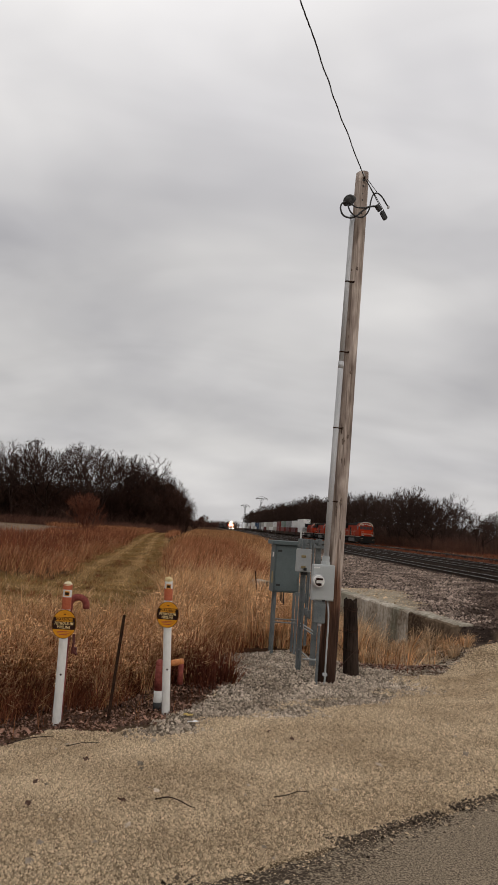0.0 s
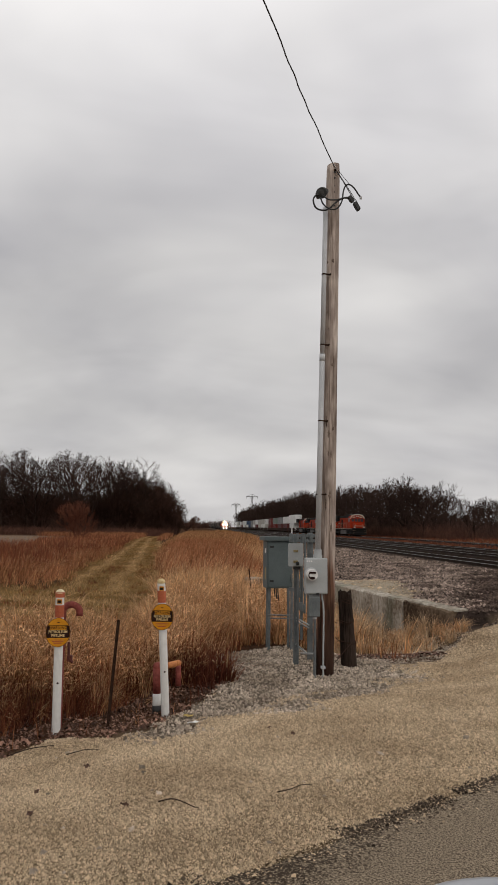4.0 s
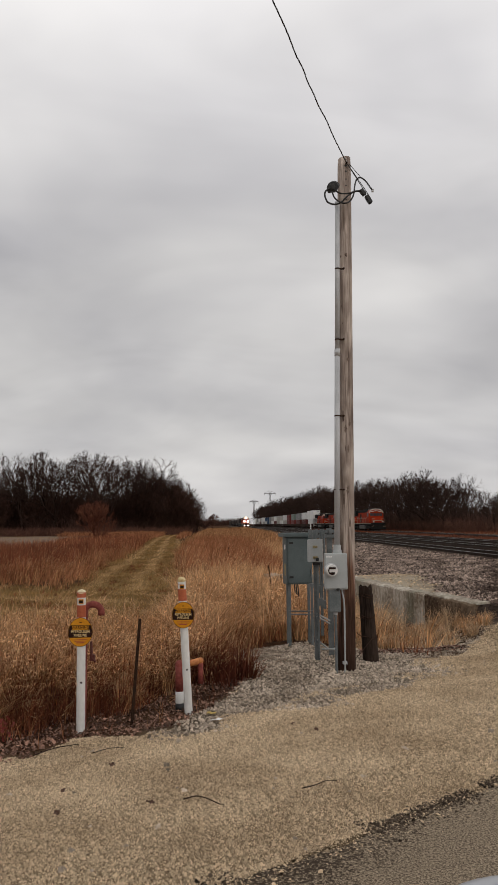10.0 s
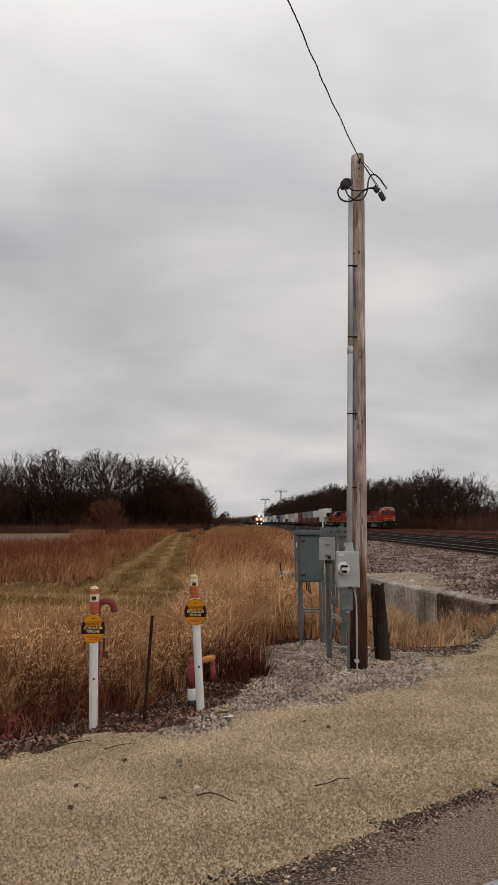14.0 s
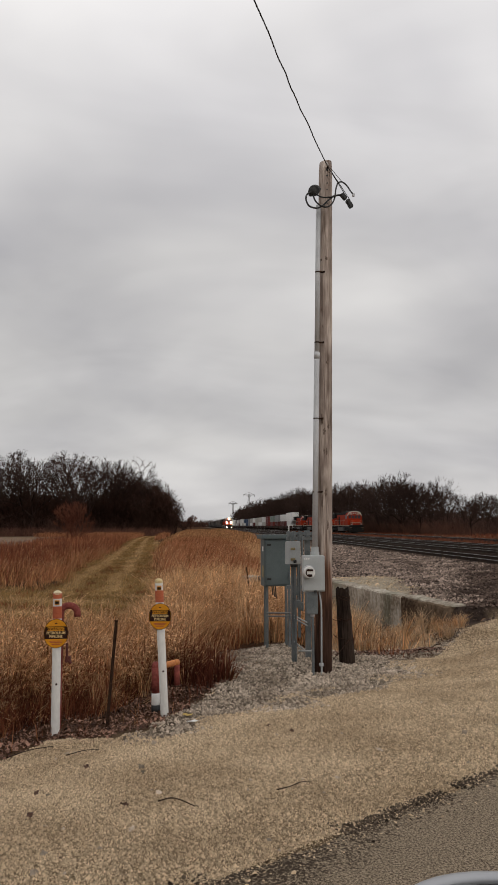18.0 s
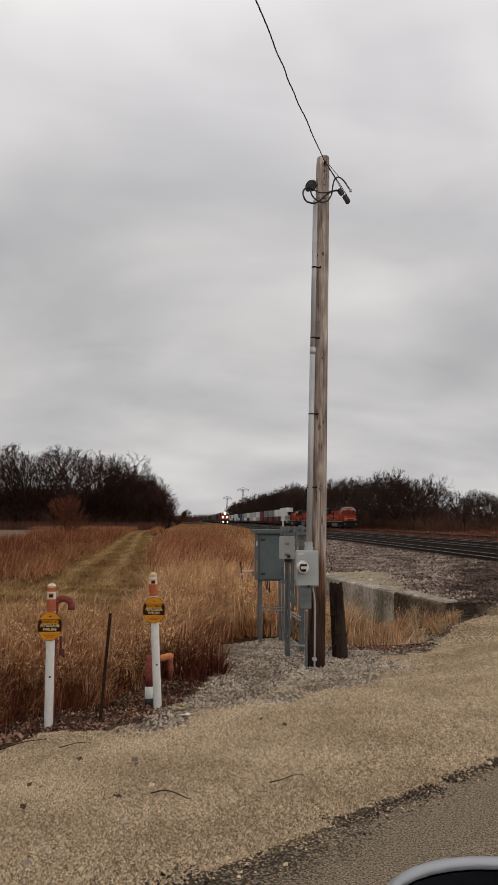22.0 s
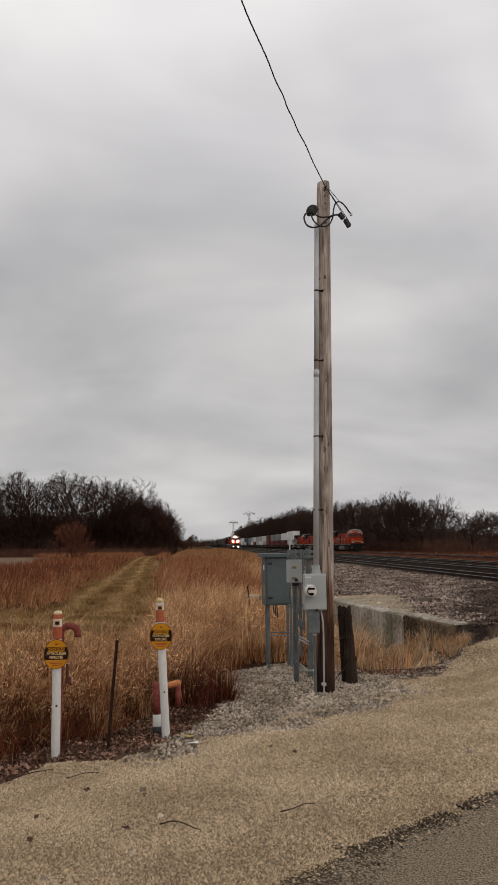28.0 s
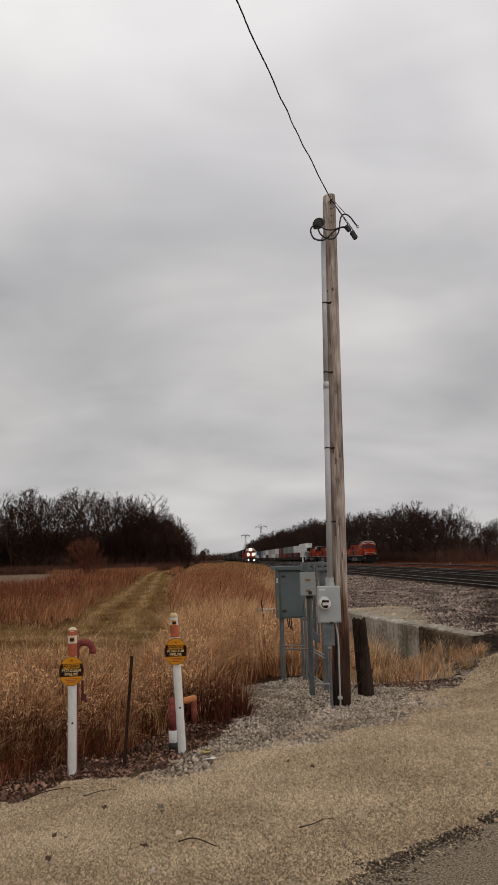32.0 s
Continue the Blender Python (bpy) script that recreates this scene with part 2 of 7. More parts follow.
# real dead weeds; the red also imitates shade low in the grass
M_WEED = surf("dark_dead_weeds", (0.080, 0.022, 0.013), (0.29, 0.098, 0.049), 0.6, 0.9, 0.0, 4, island=0.4, spec=0.1, trans=0.2)
M_TRACKBRUSH = surf("trackside_twigs", (0.048, 0.027, 0.020), (0.105, 0.061, 0.047), 0.05, 0.95, 0.0, 0.4, island=0.4, spec=0.02)
M_CUT = surf("cut_grass", (0.40, 0.236, 0.10), (0.64, 0.42, 0.21), 0.5, 0.9, 0.0, 3, island=0.4, spec=0.1, trans=0.3)
M_PEBBLE = surf("limestone_pebbles", (0.375, 0.271, 0.171), (0.59, 0.450, 0.300), 1.1, 0.95, 0.0, 40, island=0.46, spec=0.02)
M_CRUSHED = surf("grey_crushed_stone", (0.24, 0.188, 0.140), (0.50, 0.410, 0.322), 1.5, 0.95, 0.0, 60, island=0.55, spec=0.02)
M_BALLAST = surf("ballast_stone", (0.070, 0.048, 0.038), (0.36, 0.275, 0.224), 1.0, 0.95, 0.1, 50, island=0.85, spec=0.02)
M_DARKBALLAST = surf("oily_ballast_stone", (0.030, 0.020, 0.016), (0.150, 0.106, 0.085), 1.0, 0.95, 0.1, 50, island=0.7, spec=0.02)
M_RUST_TWIG = surf("russet_shrub_twigs", (0.105, 0.038, 0.024), (0.20, 0.080, 0.048), 0.5, 0.95, 0.0, 3, spec=0.02)
M_LEAF = surf("fallen_leaves", (0.05, 0.022, 0.015), (0.30, 0.168, 0.118), 3, 0.85, 0.1, 30, island=0.8, spec=0.2)
M_LOCO = surf("orange_locomotive_paint", (0.27, 0.023, 0.006), (0.40, 0.035, 0.009), 0.8, 0.7, 0.0, 9, spec=0.1)
M_LOCOBLACK = surf("black_locomotive_paint", (0.010, 0.009, 0.008), (0.026, 0.022, 0.020), 0.8, 0.8, 0.0, 9, spec=0.1)
M_LOCOSTRIPE = surf("pale_stripe_paint", (0.26, 0.17, 0.10), (0.40, 0.28, 0.18), 1.0, 0.5, 0.0, 9)
M_CREAM = surf("cream_cab_paint", (0.50, 0.42, 0.34), (0.66, 0.58, 0.48), 1.0, 0.5, 0.0, 9)
M_LOCOGREY = surf("grey_tank_paint", (0.08, 0.074, 0.068), (0.15, 0.14, 0.13), 0.9, 0.7, 0.0, 9, spec=0.2)
M_GLASS = surf("dark_window_glass", (0.012, 0.014, 0.016), (0.02, 0.022, 0.025), 2, 0.40, 0.0, 9)
M_HEAD = glow("lit_headlight", (1.0, 0.70, 0.46), 30.0)
M_LAMPOFF = surf("unlit_lamp_glass", (0.55, 0.53, 0.48), (0.7, 0.68, 0.62), 2, 0.15, 0.0, 9)


# ---- mesh helpers ----
def smooth(a, b, x):
    t = np.clip((np.asarray(x, float) - a) / (b - a), 0, 1)
    return t * t * (3 - 2 * t)


def thing(name, at=(0, 0, 0), rz=0.0, label="", category="", group="", kind="", rx=0.0, ry=0.0):
    ob = new(name)
    ob.matrix_basis = pose(*at, rx, ry, rz)
    ob.empty_display_size = 0.2
    return tagged(ob, label, category, group, kind)


def part(name, bm, material, parent=None, label="", shade=False):
    me = bpy.data.meshes.new(name)
    bm.to_mesh(me)
    bm.free()
    me.materials.append(material)
    if shade:
        me.shade_smooth()
    ob = new(name, me)
    if parent is not None:
        ob.parent = parent
    return tagged(ob, label)


def again(ob, m, parent=None):
    """A further part on the same mesh."""
    o = new(ob.name.split(".")[0], ob.data)
    o.parent = parent if parent is not None else ob.parent
    o.matrix_basis = m
    return o


def box(bm, x0, x1, y0, y1, z0, z1, bevel=0.0, m=None):
    r = bmesh.ops.create_cube(bm, size=1.0)
    vs = r["verts"]
    bmesh.ops.scale(bm, vec=(x1 - x0, y1 - y0, z1 - z0), verts=vs)
    bmesh.ops.translate(bm, vec=((x0 + x1) / 2, (y0 + y1) / 2, (z0 + z1) / 2), verts=vs)
    if bevel:
        es = list({e for v in vs for e in v.link_edges})
        out = bmesh.ops.bevel(bm, geom=es, offset=bevel, segments=2, affect="EDGES", profile=0.6)
        vs = list({v for f in out["faces"] for v in f.verts} | {v for v in vs if v.is_valid})
    if m is not None:
        bmesh.ops.transform(bm, matrix=m, verts=vs)
    return vs


def boxed(*a, **k):
    bm = bmesh.new()
    box(bm, *a, **k)
    return bm


def rod(bm, p, q, r0, r1=None, sides=10, caps=True):
    p, q = Vector(p), Vector(q)
    d = q - p
    r = bmesh.ops.create_cone(bm, cap_ends=caps, segments=sides, radius1=r0, radius2=r0 if r1 is None else r1, depth=d.length)
    m = Matrix.Translation((p + q) / 2) @ d.to_track_quat("Z", "Y").to_matrix().to_4x4()
    bmesh.ops.transform(bm, matrix=m, verts=r["verts"])
    return r["verts"]


def rodded(*a, **k):
    bm = bmesh.new()
    rod(bm, *a, **k)
    return bm


def tube(points, radius, sides=8, rad_fn=None):
    """A swept round tube through the points."""
    bm = bmesh.new()
    pts = [Vector(p) for p in points]
    rings = []
    side = None
    for i, p in enumerate(pts):
        d = (pts[min(i + 1, len(pts) - 1)] - pts[max(i - 1, 0)]).normalized()
        if side is None:
            side = d.orthogonal().normalized()
        side = (side - d * side.dot(d)).normalized()
        up_ = d.cross(side)
        r = radius if rad_fn is None else rad_fn(i / (len(pts) - 1))
        rings.append([bm.verts.new(p + (side * math.cos(a) + up_ * math.sin(a)) * r) for a in [2 * math.pi * k / sides for k in range(sides)]])
    for a, b in zip(rings, rings[1:]):
        for k in range(sides):
            bm.faces.new((a[k], a[(k + 1) % sides], b[(k + 1) % sides], b[k]))
    bm.faces.new(rings[0][::-1])
    bm.faces.new(rings[-1])
    return bm


def arrays(name, verts, faces, material, label="", category="", kind="stuff", parent=None):
    """One mesh from numpy arrays; the faces all have the same number of corners."""
    me = bpy.data.meshes.new(name)
    nv, nf, k = len(verts), len(faces), faces.shape[1]
    me.vertices.add(nv)
    me.vertices.foreach_set("co", np.ascontiguousarray(verts, np.float32).ravel())
    me.loops.add(nf * k)
    me.loops.foreach_set("vertex_index", np.ascontiguousarray(faces, np.int32).ravel())
    me.polygons.add(nf)
    me.polygons.foreach_set("loop_start", np.arange(nf, dtype=np.int32) * k)
    me.update(calc_edges=True)
    me.validate()
    me.materials.append(material)
    ob = new(name, me)
    if parent is not None:
        ob.parent = parent
    return tagged(ob, label, category, "", kind)


# ---- the lie of the land ----
# the road runs along U; S counts metres from its edge out into the gravel
U, N, EDGE = (0.812, 0.584), (-0.584, 0.812), 2.745


def shoulder(x, y):
    return N[0] * x + N[1] * y - EDGE


WALL_X, WALL_Y0, WALL_Y1 = 4.26, 15.0, 20.2


def wall_x(y):
    """The face of the old headwall: it runs back along the ditch, and turns outwards at its near end."""
    return np.where(y > WALL_Y0, WALL_X - 0.185 * (y - WALL_Y0), WALL_X + 0.38 * (WALL_Y0 - y))


def lump(x, y, s):
    return np.sin(x * s * 1.7 + 1.3 * np.sin(y * s * 1.1)) * np.cos(y * s * 1.3 + 0.9 * np.sin(x * s * 0.7 + 2))


def ground_z(x, y):
    x, y = np.asarray(x, float), np.asarray(y, float)
    s = shoulder(x, y)
    z = -0.40 * smooth(0.3, 4.3, s) - 0.10 * smooth(4.3, 9, s)
    z = z - 0.22 * smooth(1.4, 2.6, x) * smooth(11.2, 13.2, y) * (1 - smooth(4.1, 4.9, x)) * (1 - smooth(26, 34, y))
    # the bank towards the crossing
    z = z + 0.24 * smooth(3.3, 5.4, x) * smooth(1.5, 4.0, s)
    z = z + 0.05 * lump(x, y, 0.35) * smooth(5, 12, s) + 0.012 * lump(x, y, 2.1) * smooth(0.1, 1.0, s)
    # the track bed, a shallow ditch beyond it, and the far field
    bed = smooth(6.3, 11.0, x) * (1 - smooth(25.5, 28.5, x)) * smooth(-0.3, 1.2, s)
    z = z * (1 - bed) + bed * -0.07
    far = smooth(30, 32, x) * (1 - smooth(36, 38.5, x)) * smooth(0, 1, s)
    z = z * (1 - far) + far * -0.20
    # fill behind the old headwall
    fill = smooth(0.02, 0.16, x - wall_x(y)) * smooth(13.35, 13.65, y) * (1 - smooth(20.6, 27, y)) * (1 - smooth(6.5, 9, x))
    z = np.maximum(z, z * (1 - fill) + fill * (0.07 - 0.02 * (x - WALL_X)))
    return z


def axis(fine0, fine1, step, far0, far1, grow=1.18):
    a = list(np.arange(fine0, fine1 + 1e-6, step))
    d, v = step, a[-1]
    while v < far1:
        d *= grow
        v += d
        a.append(min(v, far1))
    d, v, low = step, fine0, []
    while v > far0:
        d *= grow
        v -= d
        low.append(max(v, far0))
    return np.array(low[::-1] + a)


gx, gy = axis(-5.0, 9.0, 0.10, -2500, 2500, 1.13), axis(2.0, 24.0, 0.11, -2500, 4000, 1.11)
GX, GY = np.meshgrid(gx, gy)
GZ = ground_z(GX, GY)
GS = shoulder(GX, GY)
GZ = np.where(GS < 0.02, -0.06, GZ)
verts = np.stack([GX, GY, GZ], -1).reshape(-1, 3)
ny, nx = GX.shape
idx = np.arange(nx * ny).reshape(ny, nx)
faces = np.stack([idx[:-1, :-1], idx[:-1, 1:], idx[1:, 1:], idx[1:, :-1]], -1).reshape(-1, 4)


def edge_wob(x, y):
    return 0.16 * lump(x, y, 1.6) + 0.10 * lump(x, y, 4.3) + 0.07 * lump(x + 2, y, 9.1)


def zones(x, y):
    """How much of the ground is tan gravel, grey crushed stone, ballast, mown turf or ploughed field."""
    s = shoulder(x, y) + edge_wob(x, y)
    # the gravel's outer limit: near the markers at 3.6 m from the road, further out round the pole
    limit = 3.50 + 1.55 * smooth(-0.5, 0.7, x) - 0.95 * smooth(2.0, 2.5, x) + 0.65 * smooth(3.7, 4.6, x)
    grav = 1 - smooth(limit - 0.2, limit + 0.2, s)
    # a hollow of dark soil beside the old post
    grav = grav * smooth(0.75, 1.05, np.hypot((x - 2.95) / 0.75, (y - 11.75) / 0.42) + 0.2 * lump(x, y, 3.1))
    grey = smooth(2.6, 3.7, s + 0.35 * lump(x, y, 2.3)) * grav * smooth(-1.0, -0.4, x) * (1 - smooth(2.3, 3.6, x))
    grey = np.maximum(grey, (1 - smooth(1.0, 1.6, np.hypot((x - 1.45) * 0.95, (y - 11.05) * 0.9) + 0.15 * lump(x, y, 2.9))))
    ball = smooth(3.4, 4.4, x - 0.045 * np.clip(y - 25, 0, 90) + 0.4 * lump(x, y, 0.3)) * (1 - smooth(37, 38, x)) * np.maximum(smooth(6.2, 7.2, s), smooth(4.5, 4.9, s) * smooth(4.5, 4.9, x))
    pad = smooth(0, 0.1, x - wall_x(y)) * smooth(14.2, 14.8, y) * (1 - smooth(22.5, 25, y)) * (1 - smooth(-0.4, 0.5, x - 4.75 - 0.17 * (y - 15) + 0.3 * lump(x, y, 1.9)))
    mown = smooth(10.9, 11.7, y + 0.5 * lump(x, y, 0.9)) * (1 - smooth(23, 26, y + 0.8 * lump(x, y, 0.5))) * (1 - smooth(-1.5, -0.7, x + 0.25 * lump(x, y, 1.1)))
    cx = np.maximum(-3.6 - 0.055 * (y - 33), -8.3)
    mown = np.maximum(mown, smooth(20, 22, y) * (1 - smooth(1.5, 2.4, np.abs(x - cx + 0.3 * lump(x, y, 0.3) + 0.35 * lump(x, y, 1.1)))) * (1 - smooth(190, 230, y)))
    field = (1 - smooth(-17, -13, x + 2 * lump(x, y, 0.08))) * smooth(55, 62, y) * (1 - smooth(132, 140, y))
    bx = np.minimum(4.5 + 0.42 * np.clip(y - 14.0, 0, 60), 11.4)
    bed = smooth(bx - 0.7, bx + 1.5, x + 0.5 * lump(x, y, 0.8) + 0.3 * lump(x, y, 2.2)) * (1 - smooth(36.5, 37, x)) * smooth(4.5, 4.9, s)
    return grav, grey, ball, pad, mown, field, bed


g = [a.reshape(-1) for a in zones(GX, GY)]
M_GROUND = bpy.data.materials.new("ground_surface")
M_GROUND.use_nodes = True


def ground_nodes():
    nt = M_GROUND.node_tree
    n, l = nt.nodes, nt.links
    b = n["Principled BSDF"]
    geo = n.new("ShaderNodeTexCoord").outputs["Object"]

    def tex(scale, detail=5, kind="ShaderNodeTexNoise"):
        t = n.new(kind)
        t.inputs["Scale"].default_value = scale
        if "Detail" in t.inputs:
            t.inputs["Detail"].default_value = detail
        l.new(geo, t.inputs["Vector"])
        return t

    big, mid, fine = tex(0.5).outputs["Fac"], tex(6).outputs["Fac"], tex(55).outputs["Fac"]
    cell = tex(85, kind="ShaderNodeTexVoronoi")
    cell2 = tex(24, kind="ShaderNodeTexVoronoi")

    def ramp2(src, a, c1, c, c2):
        r = n.new("ShaderNodeValToRGB")
        r.color_ramp.elements[0].position, r.color_ramp.elements[0].color = a, (*c1, 1)
        r.color_ramp.elements[1].position, r.color_ramp.elements[1].color = c, (*c2, 1)
        l.new(src, r.inputs[0])
        return r.outputs[0]

    def mix(f, a, c, mode="MIX"):
        m = n.new("ShaderNodeMix")
        m.data_type, m.blend_type = "RGBA", mode
        if isinstance(f, float):
            m.inputs[0].default_value = f
        else:
            l.new(f, m.inputs[0])
        l.new(a, m.inputs[6])
        l.new(c, m.inputs[7])
        return m.outputs[2]

    def grain(c):
        s = n.new("ShaderNodeSeparateColor")
        l.new(c.outputs["Color"], s.inputs[0])
        return s.outputs[0]

    # ground under loose stones is coloured dark to imitate shade in their gaps
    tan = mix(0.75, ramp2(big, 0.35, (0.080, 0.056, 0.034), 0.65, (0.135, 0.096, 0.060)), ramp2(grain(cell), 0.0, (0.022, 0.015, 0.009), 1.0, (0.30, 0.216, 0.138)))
    grey = mix(0.75, ramp2(big, 0.35, (0.045, 0.031, 0.022), 0.65, (0.08, 0.060, 0.044)), ramp2(grain(cell2), 0.0, (0.015, 0.010, 0.007), 1.0, (0.16, 0.125, 0.095)))
    ballast = mix(0.7, ramp2(big, 0.3, (0.036, 0.025, 0.019), 0.7, (0.066, 0.048, 0.038)), ramp2(grain(cell2), 0.0, (0.012, 0.008, 0.006), 1.0, (0.15, 0.112, 0.090)))
    oily = ramp2(grain(cell2), 0.0, (0.007, 0.005, 0.004), 1.0, (0.036, 0.026, 0.022))
    sand = ramp2(mid, 0.3, (0.30, 0.25, 0.185), 0.7, (0.44, 0.375, 0.285))
    # bare soil, its dark red also imitating shade under the grass
    soil = mix(0.5, ramp2(big, 0.3, (0.055, 0.028, 0.017), 0.7, (0.11, 0.060, 0.036)), ramp2(mid, 0.3, (0.028, 0.016, 0.011), 0.7, (0.10, 0.056, 0.034)))
    turf = mix(0.6, ramp2(big, 0.35, (0.17, 0.105, 0.044), 0.65, (0.30, 0.195, 0.085)), ramp2(fine, 0.3, (0.08, 0.050, 0.022), 0.7, (0.29, 0.19, 0.09)))
    plough = ramp2(mid, 0.3, (0.11, 0.074, 0.055), 0.7, (0.30, 0.222, 0.168))
    col = soil
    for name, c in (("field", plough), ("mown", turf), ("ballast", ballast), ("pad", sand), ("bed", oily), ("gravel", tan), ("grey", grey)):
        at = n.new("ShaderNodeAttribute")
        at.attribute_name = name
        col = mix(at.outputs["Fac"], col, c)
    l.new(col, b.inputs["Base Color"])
    b.inputs["Roughness"].default_value = 0.95
    b.inputs["Specular IOR Level"].default_value = 0.0
    add = n.new("ShaderNodeMath")
    add.operation = "ADD"
    l.new(cell.outputs["Distance"], add.inputs[0])
    l.new(fine, add.inputs[1])
    bp = n.new("ShaderNodeBump")
    bp.inputs["Strength"].default_value, bp.inputs["Distance"].default_value = 0.7, 0.012
    bp.invert = True
    l.new(add.outputs[0], bp.inputs["Height"])
    l.new(bp.outputs[0], b.inputs["Normal"])


ground_nodes()
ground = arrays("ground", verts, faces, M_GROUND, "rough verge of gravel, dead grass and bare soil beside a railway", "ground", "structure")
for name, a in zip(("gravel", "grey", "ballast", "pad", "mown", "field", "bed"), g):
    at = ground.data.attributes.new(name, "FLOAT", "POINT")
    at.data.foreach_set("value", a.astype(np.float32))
ground.data.shade_smooth()

# the road: a slab of worn asphalt with a ragged edge
road_pts = []
for k in range(0, 700):
    a = -60 + k * 0.15
    w = 0.018 * math.sin(a * 1.3) + 0.018 * math.sin(a * 6.1 + 1) + 0.015 * math.sin(a * 17 + 2)
    road_pts.append((U[0] * a + N[0] * (EDGE + w), U[1] * a + N[1] * (EDGE + w), a))
cross = ((0.0, -0.05), (0.025, 0.004), (0.10, 0.006), (0.22, 0.008), (0.36, 0.010), (0.55, 0.012), (1.5, 0.025), (7.0, 0.0), (7.05, -0.05))
verts = np.array([(x - N[0] * d, y - N[1] * d, z) for x, y, a in road_pts for d, z in cross])
k = len(cross)
idx = np.arange(len(road_pts) * k).reshape(-1, k)
faces = np.stack([idx[:-1, :-1], idx[1:, :-1], idx[1:, 1:], idx[:-1, 1:]], -1).reshape(-1, 4)[:, ::-1]
road = arrays("road", verts, faces, M_ASPHALT, "worn grey-brown asphalt road with a crumbling edge", "road", "structure")
dirt = np.array([(0.74, 0.74, 0.69, 0.55, 0.26, 0.0, 0.0, 0.0, 0.0)[j] * (0.12 + 0.85 * math.exp(-((a - 2.1) / 0.85) ** 2) + 0.25 * math.sin(a * 1.9) * math.sin(a * 0.7 + 2)) for x, y, a in road_pts for j in range(k)])
at = road.data.attributes.new("dirt", "FLOAT", "POINT")
at.data.foreach_set("value", dirt.astype(np.float32))


def road_dirt():
    n, l = M_ASPHALT.node_tree.nodes, M_ASPHALT.node_tree.links
    b = n["Principled BSDF"]
    old = b.inputs["Base Color"].links[0].from_socket
    at_ = n.new("ShaderNodeAttribute")
    at_.attribute_name = "dirt"
    tcx = n.new("ShaderNodeTexCoord")
    nz = n.new("ShaderNodeTexNoise")
    nz.inputs["Scale"].default_value, nz.inputs["Detail"].default_value = 70, 5
    l.new(tcx.outputs["Object"], nz.inputs["Vector"])
    ad = n.new("ShaderNodeMath")
    ad.operation = "ADD"
    l.new(at_.outputs["Fac"], ad.inputs[0])
    strong = n.new("ShaderNodeMath")
    strong.operation = "MULTIPLY"
    strong.inputs[1].default_value = 2.6
    l.new(nz.outputs["Fac"], strong.inputs[0])
    l.new(strong.outputs[0], ad.inputs[1])
    mr = n.new("ShaderNodeMapRange")
    mr.inputs[1].default_value, mr.inputs[2].default_value = 1.66, 2.02
    l.new(ad.outputs[0], mr.inputs[0])
    mx = n.new("ShaderNodeMix")
    mx.data_type = "RGBA"
    mx.inputs[7].default_value = (0.055, 0.040, 0.029, 1)
    l.new(mr.outputs[0], mx.inputs[0])
    l.new(old, mx.inputs[6])
    l.new(mx.outputs[2], b.inputs["Base Color"])


road_dirt()

# ---- the tracks ----
RAIL_TOP = 0.10


def rail_mesh(x, y0, y1, top):
    prof = [(-0.07, -0.172), (-0.07, -0.160), (-0.012, -0.145), (-0.009, -0.045), (-0.036, -0.036), (-0.036, -0.006), (-0.028, 0.0),
            (0.028, 0.0), (0.036, -0.006), (0.036, -0.036), (0.009, -0.045), (0.012, -0.145), (0.07, -0.160), (0.07, -0.172)]
    bm = bmesh.new()
    ends = [[bm.verts.new((x + px, y, top + pz)) for px, pz in prof] for y in (y0, y1)]
    k = len(prof)
    for i in range(k):
        f = bm.faces.new((ends[0][i], ends[0][(i + 1) % k], ends[1][(i + 1) % k], ends[1][i]))
        f.material_index = 1 if i in (5, 6, 7) else 0
    return bm


def track(x, top, near_ties, label):
    t = thing("railway_track", (x, 0, 0), label=label, category="railway track", group="parallel tracks")
    for side in (-0.754, 0.754):
        r = part("rail", rail_mesh(side, 4 + 0.0 * x, 1500, top), M_RAIL, t, "worn steel rail with a shiny head")
        r.data.materials.append(M_RAILTOP)
    tie = part("tie", boxed(-1.3, 1.3, -0.11, 0.11, top - 0.33, top - 0.165, bevel=0.012), M_TIE, t)
    tie.location = (0, 30, 0)
    rng = random.Random(int(x * 10))
    for k in range(1, near_ties):
        again(tie, pose(rng.uniform(-0.04, 0.04), 30 + k * 0.53, rng.uniform(-0.012, 0.0), 0, 0, rng.uniform(-1, 1)))
    y = np.concatenate([np.arange(10, 29.8, 0.53), np.arange(30 + near_ties * 0.53, 420, 0.53)])
    c = np.array([(a, b, cc) for a in (-1.3, 1.3) for b in (-0.11, 0.11) for cc in (top - 0.33, top - 0.165)])
    v = (c[None] + np.stack([0 * y, y, 0 * y], -1)[:, None]).reshape(-1, 3)
    q = np.array([(0, 1, 3, 2), (4, 6, 7, 5), (0, 4, 5, 1), (2, 3, 7, 6), (1, 5, 7, 3)])
    f = (q[None] + 8 * np.arange(len(y))[:, None, None]).reshape(-1, 4)
    arrays("ties", v, f, M_TIE, "far ties of dark creosoted wood", "", "stuff", t)
    return t


TRACK_1, TRACK_2, TRACK_3, TRACK_4 = 13.5, 18.0, 22.4, 34.0
track(TRACK_1, RAIL_TOP, 150, "main track of worn steel rails on dark wooden ties in ballast")
track(TRACK_2, RAIL_TOP, 90, "second track of worn steel rails on dark wooden ties")
track(TRACK_3, RAIL_TOP, 60, "third track of rusty rails on dark wooden ties")
track(TRACK_4, -0.03, 0 + 2, "far track on which the waiting train stands")

